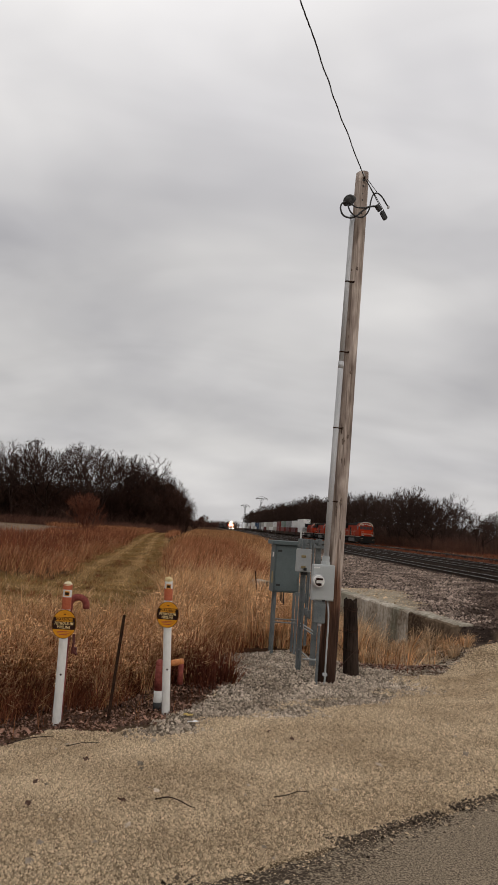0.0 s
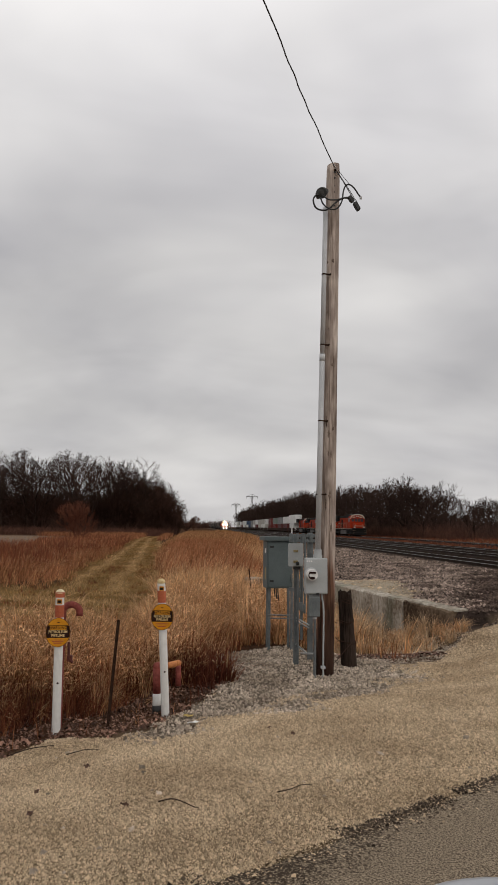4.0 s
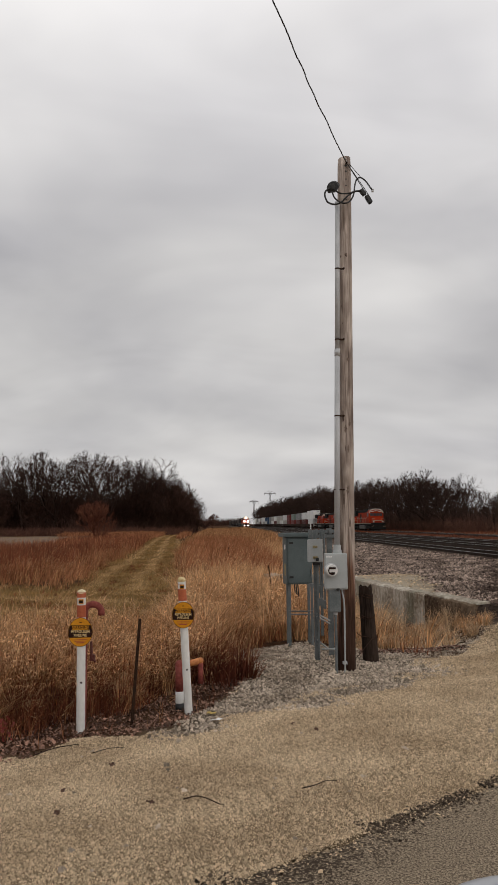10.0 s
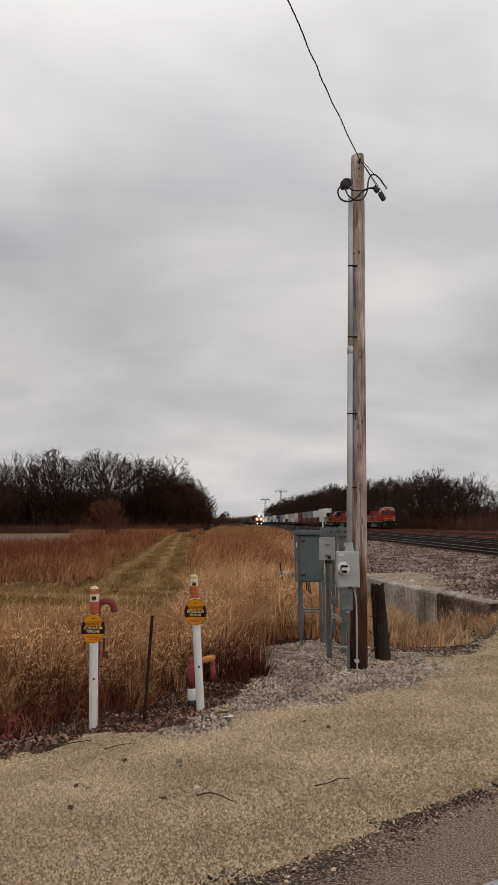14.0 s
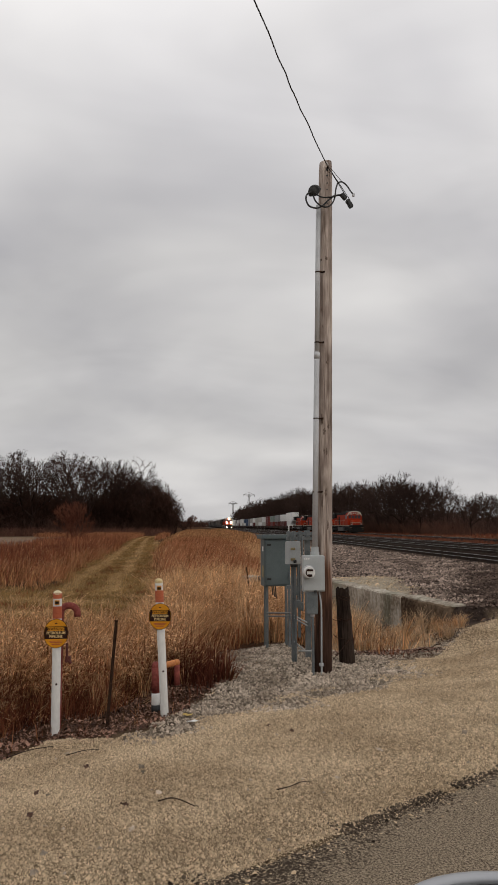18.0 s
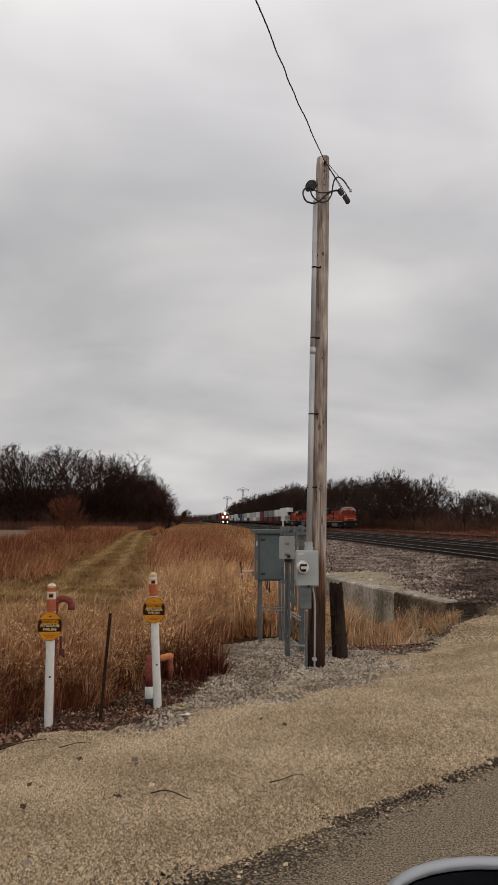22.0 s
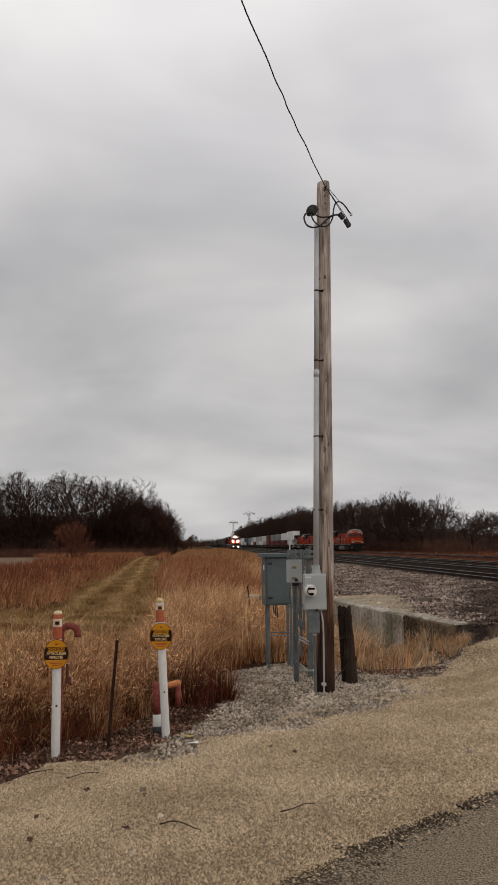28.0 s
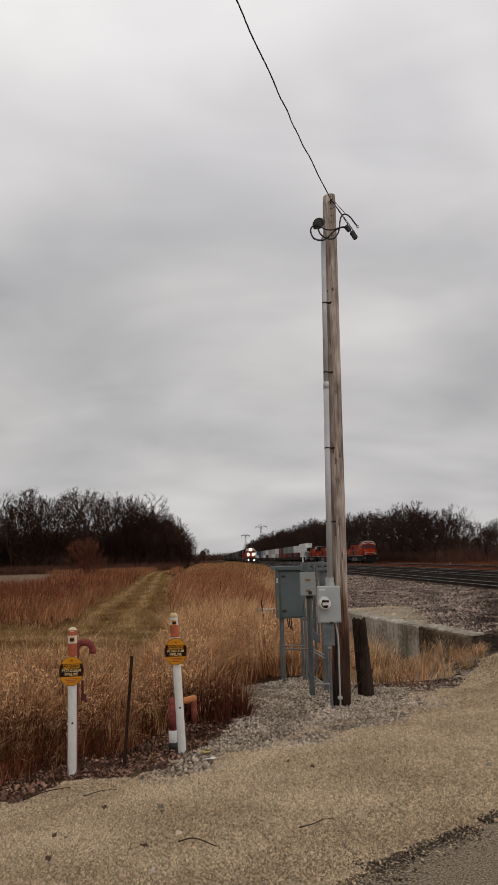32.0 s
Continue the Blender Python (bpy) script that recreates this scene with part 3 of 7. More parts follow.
# ---- the old headwall ----
M_WALL = surf("stained_concrete", (0.20, 0.158, 0.115), (0.52, 0.465, 0.385), 1.6, 0.95, 0.8, 14, dist=0.03, spec=0.1, c3=(0.5, 0.46, 0.4))


def wall_streaks():
    """Dark and mossy runs down the face of the concrete."""
    n, l = M_WALL.node_tree.nodes, M_WALL.node_tree.links
    b = n["Principled BSDF"]
    col = b.inputs["Base Color"].links[0].from_socket
    t = n.new("ShaderNodeTexCoord")
    for scale, lo, hi, tint, off in ((1.7, 0.50, 0.66, (0.15, 0.165, 0.115, 1), 0.0), (9.0, 0.54, 0.68, (0.10, 0.072, 0.05, 1), 5.0)):
        mp = n.new("ShaderNodeMapping")
        mp.inputs["Scale"].default_value = (1, 1, 0.22)
        mp.inputs["Location"].default_value = (off, off, 0)
        l.new(t.outputs["Object"], mp.inputs[0])
        z = n.new("ShaderNodeTexNoise")
        z.inputs["Scale"].default_value, z.inputs["Detail"].default_value = scale, 6
        l.new(mp.outputs[0], z.inputs["Vector"])
        r = n.new("ShaderNodeMapRange")
        r.inputs[1].default_value, r.inputs[2].default_value, r.inputs[4].default_value = lo, hi, 0.55
        l.new(z.outputs["Fac"], r.inputs[0])
        mx = n.new("ShaderNodeMix")
        mx.data_type = "RGBA"
        mx.inputs[7].default_value = tint
        l.new(r.outputs[0], mx.inputs[0])
        l.new(col, mx.inputs[6])
        col = mx.outputs[2]
    l.new(col, b.inputs["Base Color"])


wall_streaks()
hw = thing("headwall", (0, 0, 0), label="old cracked concrete culvert headwall, stained, with broken top edge", category="concrete wall", kind="structure")


def wall_run(name, p, q, thick, top0, top1, bottom, seed, mat=None, label=""):
    mat = mat or M_WALL
    rng = random.Random(seed)
    p, q = Vector((*p, 0)), Vector((*q, 0))
    d = q - p
    side = Vector((d.y, -d.x, 0)).normalized() * thick
    k = max(int(d.length / 0.12), 3)
    bm = bmesh.new()
    rings = []
    for i in range(k + 1):
        f = i / k
        c = p + d * f
        t = top0 + (top1 - top0) * f + rng.uniform(-0.012, 0.012)
        o = rng.uniform(-0.01, 0.01)
        ch = 0.02 + rng.uniform(0, 0.02)
        pts = [c.to_tuple()[:2] + (bottom,), c.to_tuple()[:2] + (t - ch,), (c + side * 0.12).to_tuple()[:2] + (t,), (c + side).to_tuple()[:2] + (t + o,), (c + side).to_tuple()[:2] + (bottom,)]
        rings.append([bm.verts.new(a) for a in pts])
    for a, b in zip(rings, rings[1:]):
        for j in range(5):
            bm.faces.new((a[j], a[(j + 1) % 5], b[(j + 1) % 5], b[j]))
    bm.faces.new(rings[0]), bm.faces.new(rings[-1][::-1])
    bmesh.ops.recalc_face_normals(bm, faces=bm.faces)
    return part(name, bm, mat, hw, label)


M_WALLEND = surf("soil_stained_concrete", (0.055, 0.036, 0.024), (0.20, 0.145, 0.10), 2.2, 0.95, 0.8, 16, dist=0.03, spec=0.05)
wall_run("face_wall", (WALL_X, WALL_Y0), (3.30, WALL_Y1), 0.35, 0.12, 0.16, -0.95, 1)
wall_run("end_wall", (4.80, 13.60), (WALL_X + 0.004, WALL_Y0 - 0.004), 0.3, 0.055, 0.115, -0.9, 2, M_WALLEND, "brown soil-stained end return")
wall_run("coping", (4.86, 13.58), (WALL_X + 0.05, WALL_Y0 - 0.06), 0.32, 0.085, 0.15, 0.05, 5, M_WALL, "pale broken coping")
wall_run("wing_wall", (3.29, WALL_Y1 + 0.004), (1.35, 21.4), 0.3, 0.15, 0.12, -0.95, 3)


# ---- roadside things ----
def wpart(name, bm, material, parent, label="", shade=False):
    """A part whose mesh was written in world places."""
    top = parent
    while top.parent is not None:
        top = top.parent
    bmesh.ops.transform(bm, matrix=top.matrix_basis.inverted(), verts=bm.verts)
    return part(name, bm, material, parent, label, shade)


def bend(points, steps=6):
    """A smooth line through the points (Catmull-Rom)."""
    p = [Vector(a) for a in points]
    p = [p[0] * 2 - p[1]] + p + [p[-1] * 2 - p[-2]]
    out = []
    for i in range(1, len(p) - 2):
        for k in range(steps):
            t = k / steps
            out.append(0.5 * (2 * p[i] + (p[i + 1] - p[i - 1]) * t + (2 * p[i - 1] - 5 * p[i] + 4 * p[i + 1] - p[i + 2]) * t * t + (3 * p[i] - p[i - 1] - 3 * p[i + 1] + p[i + 2]) * t ** 3))
    return out + [p[-2]]


def lettering(name, text, size, material, parent, m, label="", stretch=1.0):
    cu = bpy.data.curves.new(name, "FONT")
    cu.body, cu.size, cu.align_x, cu.align_y, cu.extrude = text, size, "CENTER", "CENTER", 0.0006
    cu.space_character, cu.offset = 1.10, size * 0.022
    tmp = bpy.data.objects.new(name, cu)
    me = bpy.data.meshes.new_from_object(tmp)
    bpy.data.objects.remove(tmp)
    me.transform(m @ Matrix.Diagonal((stretch, 1, 1, 1)))
    me.materials.clear()
    me.materials.append(material)
    ob = new(name, me)
    ob.parent = parent
    return tagged(ob, label)


# the utility pole, leaning a little, with a grey weathered shaft and a dark foot
PB, PT = Vector((1.756, 10.1, -0.36)), Vector((1.893, 10.1, 6.985))
pole = thing("utility_pole", PB, label="weathered grey wooden utility pole with dark stained foot", category="utility pole")
rng = random.Random(11)


def shaft_mesh():
    bm = bmesh.new()
    rings = []
    n, k = 28, 60
    for i in range(k + 1):
        f = i / k
        c = (PB + Vector((0, 0, -0.25))).lerp(PT, f)
        r = 0.126 - 0.029 * f + (0.008 * (1 - f / 0.04) if f < 0.04 else 0)
        if i >= k - 1:
            r *= 0.985 if i == k - 1 else 0.93
        ring = []
        for j in range(n):
            a = 2 * math.pi * j / n
            w = 1 + 0.012 * math.sin(3 * a + 2 * f) + 0.014 * math.sin(11 * a + 1.3 * math.sin(5 * f)) + 0.008 * math.sin(19 * a)
            ring.append(bm.verts.new(c + Vector((math.cos(a) * r * w, math.sin(a) * r * w, 0.012 * math.cos(a) if i == k else 0))))
        rings.append(ring)
    for a, b in zip(rings, rings[1:]):
        for j in range(n):
            bm.faces.new((a[j], a[(j + 1) % n], b[(j + 1) % n], b[j]))
    bm.faces.new(rings[-1])
    return bm


def pole_wood():
    m = surf("weathered_pole_wood_grain", (0.29, 0.240, 0.214), (0.59, 0.520, 0.475), 7, 0.9, 0.9, 60, stretch_z=0.07, dist=0.012, spec=0.15)
    nt = m.node_tree
    n, l = nt.nodes, nt.links
    b = n["Principled BSDF"]
    t = n.new("ShaderNodeTexCoord")
    s = n.new("ShaderNodeSeparateXYZ")
    l.new(t.outputs["Object"], s.inputs[0])
    w = n.new("ShaderNodeTexNoise")
    w.inputs["Scale"].default_value = 9
    mp = n.new("ShaderNodeMapping")
    mp.inputs["Scale"].default_value = (1, 1, 0.08)
    l.new(t.outputs["Object"], mp.inputs[0])
    l.new(mp.outputs[0], w.inputs["Vector"])
    add = n.new("ShaderNodeMath")
    add.operation = "MULTIPLY_ADD"
    add.inputs[1].default_value = -3.2
    l.new(w.outputs["Fac"], add.inputs[0])
    l.new(s.outputs["Z"], add.inputs[2])
    # preservative stain that has run up the foot in tongues
    r = n.new("ShaderNodeValToRGB")
    r.color_ramp.elements[0].position, r.color_ramp.elements[0].color = 0.0, (0.09, 0.055, 0.042, 1)
    r.color_ramp.elements[1].position, r.color_ramp.elements[1].color = 1.0, (1, 1, 1, 1)
    mid = r.color_ramp.elements.new(0.45)
    mid.color = (0.34, 0.21, 0.155, 1)
    mr = n.new("ShaderNodeMapRange")
    mr.inputs[1].default_value, mr.inputs[2].default_value = -1.25, 0.2
    l.new(add.outputs[0], mr.inputs[0])
    l.new(mr.outputs[0], r.inputs[0])
    old = b.inputs["Base Color"].links[0].from_socket
    mx = n.new("ShaderNodeMix")
    mx.data_type, mx.blend_type = "RGBA", "MULTIPLY"
    mx.inputs[0].default_value = 1.0
    l.new(old, mx.inputs[6])
    l.new(r.outputs[0], mx.inputs[7])
    # dark knots and scars
    kn = n.new("ShaderNodeTexVoronoi")
    kn.inputs["Scale"].default_value = 2.2
    mp2 = n.new("ShaderNodeMapping")
    mp2.inputs["Scale"].default_value = (2.4, 2.4, 0.42)
    l.new(t.outputs["Object"], mp2.inputs[0])
    l.new(mp2.outputs[0], kn.inputs["Vector"])
    kr = n.new("ShaderNodeValToRGB")
    kr.color_ramp.elements[0].position, kr.color_ramp.elements[0].color = 0.08, (0.22, 0.15, 0.11, 1)
    kr.color_ramp.elements[1].position, kr.color_ramp.elements[1].color = 0.30, (1, 1, 1, 1)
    l.new(kn.outputs["Distance"], kr.inputs[0])
    mx2 = n.new("ShaderNodeMix")
    mx2.data_type, mx2.blend_type = "RGBA", "MULTIPLY"
    mx2.inputs[0].default_value = 0.85
    l.new(mx.outputs[2], mx2.inputs[6])
    l.new(kr.outputs[0], mx2.inputs[7])
    # drying cracks, long and thin, and pale patches where the surface has flaked
    cr = n.new("ShaderNodeTexNoise")
    cr.inputs["Scale"].default_value, cr.inputs["Detail"].default_value = 26, 3
    mp3 = n.new("ShaderNodeMapping")
    mp3.inputs["Scale"].default_value = (1, 1, 0.035)
    l.new(t.outputs["Object"], mp3.inputs[0])
    l.new(mp3.outputs[0], cr.inputs["Vector"])
    crr = n.new("ShaderNodeValToRGB")
    e0, e1_ = crr.color_ramp.elements
    e0.position, e0.color = 0.36, (0.32, 0.265, 0.235, 1)
    e1_.position, e1_.color = 0.45, (1, 1, 1, 1)
    l.new(cr.outputs["Fac"], crr.inputs[0])
    mx3 = n.new("ShaderNodeMix")
    mx3.data_type, mx3.blend_type = "RGBA", "MULTIPLY"
    mx3.inputs[0].default_value = 0.6
    l.new(mx2.outputs[2], mx3.inputs[6])
    l.new(crr.outputs[0], mx3.inputs[7])
    fl = n.new("ShaderNodeTexNoise")
    fl.inputs["Scale"].default_value, fl.inputs["Detail"].default_value = 6, 5
    mp4 = n.new("ShaderNodeMapping")
    mp4.inputs["Scale"].default_value = (1.5, 1.5, 0.35)
    l.new(t.outputs["Object"], mp4.inputs[0])
    l.new(mp4.outputs[0], fl.inputs["Vector"])
    flr = n.new("ShaderNodeValToRGB")
    e0, e1_ = flr.color_ramp.elements
    e0.position, e0.color = 0.40, (0.72, 0.66, 0.62, 1)
    e1_.position, e1_.color = 0.62, (1.22, 1.18, 1.12, 1)
    l.new(fl.outputs["Fac"], flr.inputs[0])
    mx4 = n.new("ShaderNodeMix")
    mx4.data_type, mx4.blend_type = "RGBA", "MULTIPLY"
    mx4.inputs[0].default_value = 1.0
    l.new(mx3.outputs[2], mx4.inputs[6])
    l.new(flr.outputs[0], mx4.inputs[7])
    l.new(mx4.outputs[2], b.inputs["Base Color"])
    return m


wpart("shaft", shaft_mesh(), pole_wood(), pole, shade=True)
# solid black plugs stand in for the shade inside open holes
for z, r in ((6.74, 0.013), (6.62, 0.010), (6.52, 0.010), (6.31, 0.011), (6.83, 0.018)):
    x = PB.x + (PT.x - PB.x) * (z - PB.z) / 7.345
    wpart("bolt_hole", rodded((x + 0.01, 9.995, z), (x + 0.01, 10.03, z), r, sides=8), M_BLACK, pole)
M_KNOT = surf("dark_knot_wood", (0.09, 0.062, 0.048), (0.24, 0.180, 0.145), 30, 0.9, 0.5, 90, spec=0.1)
for x0, z0, w, t in ((1.868, 5.465, 0.020, 0.035), (1.800, 5.45, 0.014, 0.02), (1.852, 3.92, 0.024, 0.022), (1.775, 3.10, 0.014, 0.09), (1.806, 2.92, 0.020, 0.055), (1.86, 2.99, 0.016, 0.03),
                     (1.795, 2.64, 0.009, 0.05), (1.832, 2.63, 0.010, 0.06), (1.81, 2.05, 0.018, 0.07), (1.76, 1.92, 0.012, 0.10), (1.83, 1.60, 0.016, 0.06), (1.79, 4.70, 0.008, 0.02), (1.80, 4.45, 0.008, 0.02)):
    bm = bmesh.new()
    bmesh.ops.create_uvsphere(bm, u_segments=12, v_segments=8, radius=1.0)
    for v in bm.verts:
        v.co *= 1 + 0.22 * math.sin(5 * v.co.x + 7 * v.co.z + 40 * z0)
    cx = PB.x + (PT.x - PB.x) * (z0 - PB.z) / 7.345
    bmesh.ops.transform(bm, matrix=Matrix.Translation((x0, 10.103 - math.sqrt(max((0.126 - 0.0039 * (z0 + 0.6)) ** 2 - (x0 - cx) ** 2, 0.002)), z0)) @ Matrix.Diagonal((w, 0.009, t, 1)), verts=bm.verts)
    wpart("knot", bm, M_KNOT, pole, "dark weathered knot", shade=True)

# the riser conduit up the pole, in two lengths with straps
riser = thing("riser_conduit", (1.64, 9.98, 1.2), label="pale grey riser conduit strapped up the utility pole", category="conduit")


def rx_(z):
    return 1.641 + (1.757 - 1.641) * (z - 1.18) / (6.22 - 1.18)


wpart("lower_pipe", rodded((rx_(1.22), 9.97, 1.22), (rx_(4.02), 9.975, 4.02), 0.0395, sides=16), M_GALV, riser, shade=True)
wpart("upper_pipe", rodded((rx_(4.0), 9.975, 4.0), (rx_(6.26), 9.985, 6.26), 0.035, sides=16), M_GALV, riser, shade=True)
wpart("coupling", rodded((rx_(4.0), 9.975, 3.96), (rx_(4.06), 9.975, 4.06), 0.0418, sides=16), M_GALV, riser, shade=True)
bm = rodded((1.642, 9.97, 1.175), (1.643, 9.97, 1.23), 0.062, sides=16)
rod(bm, (1.643, 9.97, 1.225), (1.644, 9.97, 1.30), 0.053, sides=16)
wpart("hub_fitting", bm, M_GREYPAINT, riser)
for z in (5.246, 4.201, 3.099, 2.062):
    bm = rodded((rx_(z), 9.975, z - 0.009), (rx_(z), 9.975, z + 0.009), 0.042 if z < 4 else 0.0375, sides=16)
    box(bm, rx_(z) + 0.02, rx_(z) + 0.095, 9.955, 9.985, z - 0.009, z + 0.009)
    rod(bm, (rx_(z) + 0.088, 9.94, z), (rx_(z) + 0.088, 9.975, z), 0.013, sides=8)
    wpart("strap", bm, M_RUST, riser, "dark steel strap")

M_HOOD = surf("dull_cast_metal", (0.045, 0.044, 0.043), (0.10, 0.098, 0.095), 6, 0.7, 0.1, 60, spec=0.2)
# weatherhead and service loops at the top
wh = thing("weatherhead", (1.70, 9.99, 6.25), label="black weatherhead hood with drooping service cable loops", category="weatherhead")
bm = bmesh.new()
bmesh.ops.create_uvsphere(bm, u_segments=16, v_segments=10, radius=0.105)
for v in bm.verts:
    if v.co.z < 0:
        v.co.z *= 0.35
bmesh.ops.transform(bm, matrix=Matrix.Translation((1.70, 9.93, 6.44)) @ Euler((0.5, -0.65, 0)).to_matrix().to_4x4() @ Matrix.Diagonal((1.0, 0.8, 1.0, 1)), verts=bm.verts)
wpart("hood", bm, M_HOOD, wh, "dark grey cast hood", shade=True)
wpart("throat", rodded((1.675, 9.86, 6.425), (1.70, 9.93, 6.44), 0.078, 0.06, sides=14), M_BLACK, wh)
wpart("cable_loop", tube(bend([(1.64, 9.88, 6.42), (1.575, 9.86, 6.37), (1.555, 9.85, 6.29), (1.60, 9.85, 6.19), (1.71, 9.86, 6.165), (1.80, 9.87, 6.21), (1.88, 9.87, 6.29), (1.96, 9.9, 6.36), (2.03, 9.95, 6.41), (2.10, 10, 6.435), (2.145, 10, 6.42)]), 0.0125), M_BLACK, wh, shade=True)
wpart("cable_loop", tube(bend([(1.68, 9.86, 6.40), (1.78, 9.86, 6.335), (1.90, 9.86, 6.335), (2.0, 9.9, 6.385), (2.08, 9.97, 6.43), (2.13, 10, 6.43)]), 0.011), M_BLACK, wh, shade=True)
wpart("cable_loop", tube(bend([(1.66, 9.86, 6.36), (1.70, 9.84, 6.25), (1.80, 9.85, 6.185), (1.91, 9.88, 6.215), (1.985, 9.92, 6.34), (2.02, 9.97, 6.52), (2.06, 10, 6.625), (2.12, 10, 6.645), (2.19, 10, 6.59), (2.25, 10, 6.50), (2.285, 10, 6.455)]), 0.0115), M_BLACK, wh, shade=True)
for p, q in (((2.11, 10, 6.46), (2.17, 10, 6.38)), ((2.19, 10, 6.37), (2.255, 10, 6.255))):
    p, q = Vector(p), Vector(q)
    bm = boxed(-0.036, 0.036, -0.03, 0.03, -0.5, 0.5, m=Matrix.Translation((p + q) / 2) @ (q - p).to_track_quat("Z", "Y").to_matrix().to_4x4() @ Matrix.Diagonal((1, 1, (q - p).length, 1)))
    bmesh.ops.bevel(bm, geom=list(bm.edges), offset=0.008, segments=2, affect="EDGES")
    wpart("splice_connector", bm, M_BLACK, wh, "black insulated splice")
wpart("hook_end", boxed(2.27, 2.305, 9.99, 10.02, 6.43, 6.47, bevel=0.005), M_GALV, wh)

# the twisted service drop, sagging away over the road
drop = thing("service_drop", (1.87, 10.0, 6.9), label="twisted dark overhead service cable sagging over the road", category="overhead cable")


def drop_at(y):
    return Vector((1.86 - 0.383 * (10.1 - y), y, 6.975 - 0.035 * (10.0 - y) + 0.0025 * (10.0 - y) ** 2))


bolt = Vector((1.905, 9.985, 6.865))
pts = []
for k in range(330):
    y = 9.985 - 0.08 * k
    p = drop_at(y) + (bolt - drop_at(9.985)) * max(0.0, 1 - 0.08 * k / 1.6)
    # the cable keeps a little of the wave it had on its reel
    w = min(1.0, k / 12)
    pts.append(p + Vector((math.sin(y * 9.1 + 1.8 * math.sin(y * 2.3)), 0, 0.6 * math.sin(y * 6.3 + 2))) * 0.0055 * w)
for ph in (0.0, 2.1, 4.2):
    line = []
    for i, p in enumerate(pts):
        a = ph + i * 0.08 * 2 * math.pi / 0.42
        line.append(p + Vector((math.cos(a) * 0.004, 0, math.sin(a) * 0.004)))
    wpart("strand", tube(line, 0.0052, 5), M_BLACK, drop)
wpart("wedge_clamp", rodded((1.90, 9.97, 6.875), (1.862, 9.86, 6.868), 0.016, 0.011, sides=8), M_GALV, drop)
for p, q, r in (((1.91, 9.98, 6.86), (2.19, 10, 6.40), 0.006), ((1.92, 9.98, 6.85), (2.24, 10, 6.36), 0.005), ((1.95, 9.99, 6.85), (2.11, 10, 6.66), 0.005)):
    wpart("bridle_wire", tube(bend([p, (Vector(p) + Vector(q)) / 2 + Vector((0.01, 0, -0.015)), q], 4), r, 5), M_BLACK, drop)
wpart("eye_bolt", rodded((1.905, 9.96, 6.865), (1.905, 10.05, 6.865), 0.014, sides=8), M_RUST, drop)

# meter box with its round meter, on the pole
meter = thing("meter_box", (1.60, 9.92, 0.70), label="light grey electricity meter box with round glass meter", category="meter box")
wpart("enclosure", boxed(1.455, 1.757, 9.845, 9.985, 0.703, 1.186, bevel=0.012), M_GREYPAINT, meter)
wpart("cover_lip", boxed(1.460, 1.752, 9.832, 9.846, 0.72, 1.168, bevel=0.004), M_GREYPAINT, meter)
bm = rodded((1.53, 9.84, 0.968), (1.53, 9.80, 0.968), 0.092, 0.088, sides=24)
wpart("meter_ring", bm, M_GALV, meter, "bright metal sealing ring")
bm = rodded((1.53, 9.80, 0.968), (1.53, 9.715, 0.968), 0.079, 0.072, sides=24)
gl = wpart("meter_glass", bm, M_WHITEPOST, meter, "white meter face under glass")
wpart("dial_plate", boxed(1.485, 1.575, 9.708, 9.716, 0.985, 1.012), M_SIGNBLACK, gl, "dark register window")
wpart("barcode_plate", boxed(1.50, 1.56, 9.708, 9.716, 0.918, 0.945), M_SIGNBLACK, gl)
# a black arc on the face draws the shadow inside the glass
pts = [(1.53 + 0.05 * math.cos(a), 9.711, 0.965 + 0.05 * math.sin(a)) for a in [math.pi * (0.62 + 0.11 * k) for k in range(11)]]
wpart("glass_shadow_ring", tube(pts, 0.008, 6), M_SIGNBLACK, gl)
for k in range(3):
    wpart("sticker", boxed(1.468 + k * 0.028, 1.488 + k * 0.028, 9.8285, 9.833, 1.135, 1.155), M_WHITEPOST, meter, "small white sticker")
wpart("hasp", boxed(1.60, 1.64, 9.82, 9.85, 0.69, 0.722, bevel=0.004), M_BLACK, meter)

disc = thing("disconnect_box", (1.575, 9.92, 0.40), label="small grey-green disconnect box under the meter", category="electrical box")
wpart("enclosure", boxed(1.503, 1.652, 9.86, 9.97, 0.398, 0.699, bevel=0.008), M_STEELGREEN, disc)
wpart("lid", boxed(1.499, 1.656, 9.85, 9.862, 0.41, 0.66, bevel=0.004), M_STEELGREEN, disc)
wpart("outlet_conduit", rodded((1.593, 9.92, -0.45), (1.594, 9.92, 0.40), 0.019, sides=10), M_STEELGREEN, disc, "galvanised conduit")
wpart("locknut", rodded((1.594, 9.92, 0.365), (1.594, 9.92, 0.4), 0.03, sides=8), M_GALV, disc)
wpart("grounding_conduit", tube(bend([(1.69, 9.92, 0.705), (1.69, 9.915, 0.66), (1.705, 9.90, 0.56), (1.712, 9.90, 0.40), (1.708, 9.90, 0.0), (1.704, 9.90, -0.45)]), 0.012, 8), M_GREYPAINT, disc, "thin pale grounding conduit", shade=True)
wpart("clip", boxed(1.68, 1.735, 9.885, 9.96, -0.29, -0.26), M_GALV, disc)

# the control cabinet on its steel legs
cab = thing("control_cabinet", (1.36, 12.4, -0.42), label="grey-green steel control cabinet standing on slim legs", category="electrical cabinet")
cm = Matrix.Translation((1.36, 12.42, 0)) @ Matrix.Rotation(radians(9), 4, "Z")


def cbox(*a, **k):
    bm = boxed(*a, **k)
    bmesh.ops.transform(bm, matrix=cm, verts=bm.verts)
    return bm


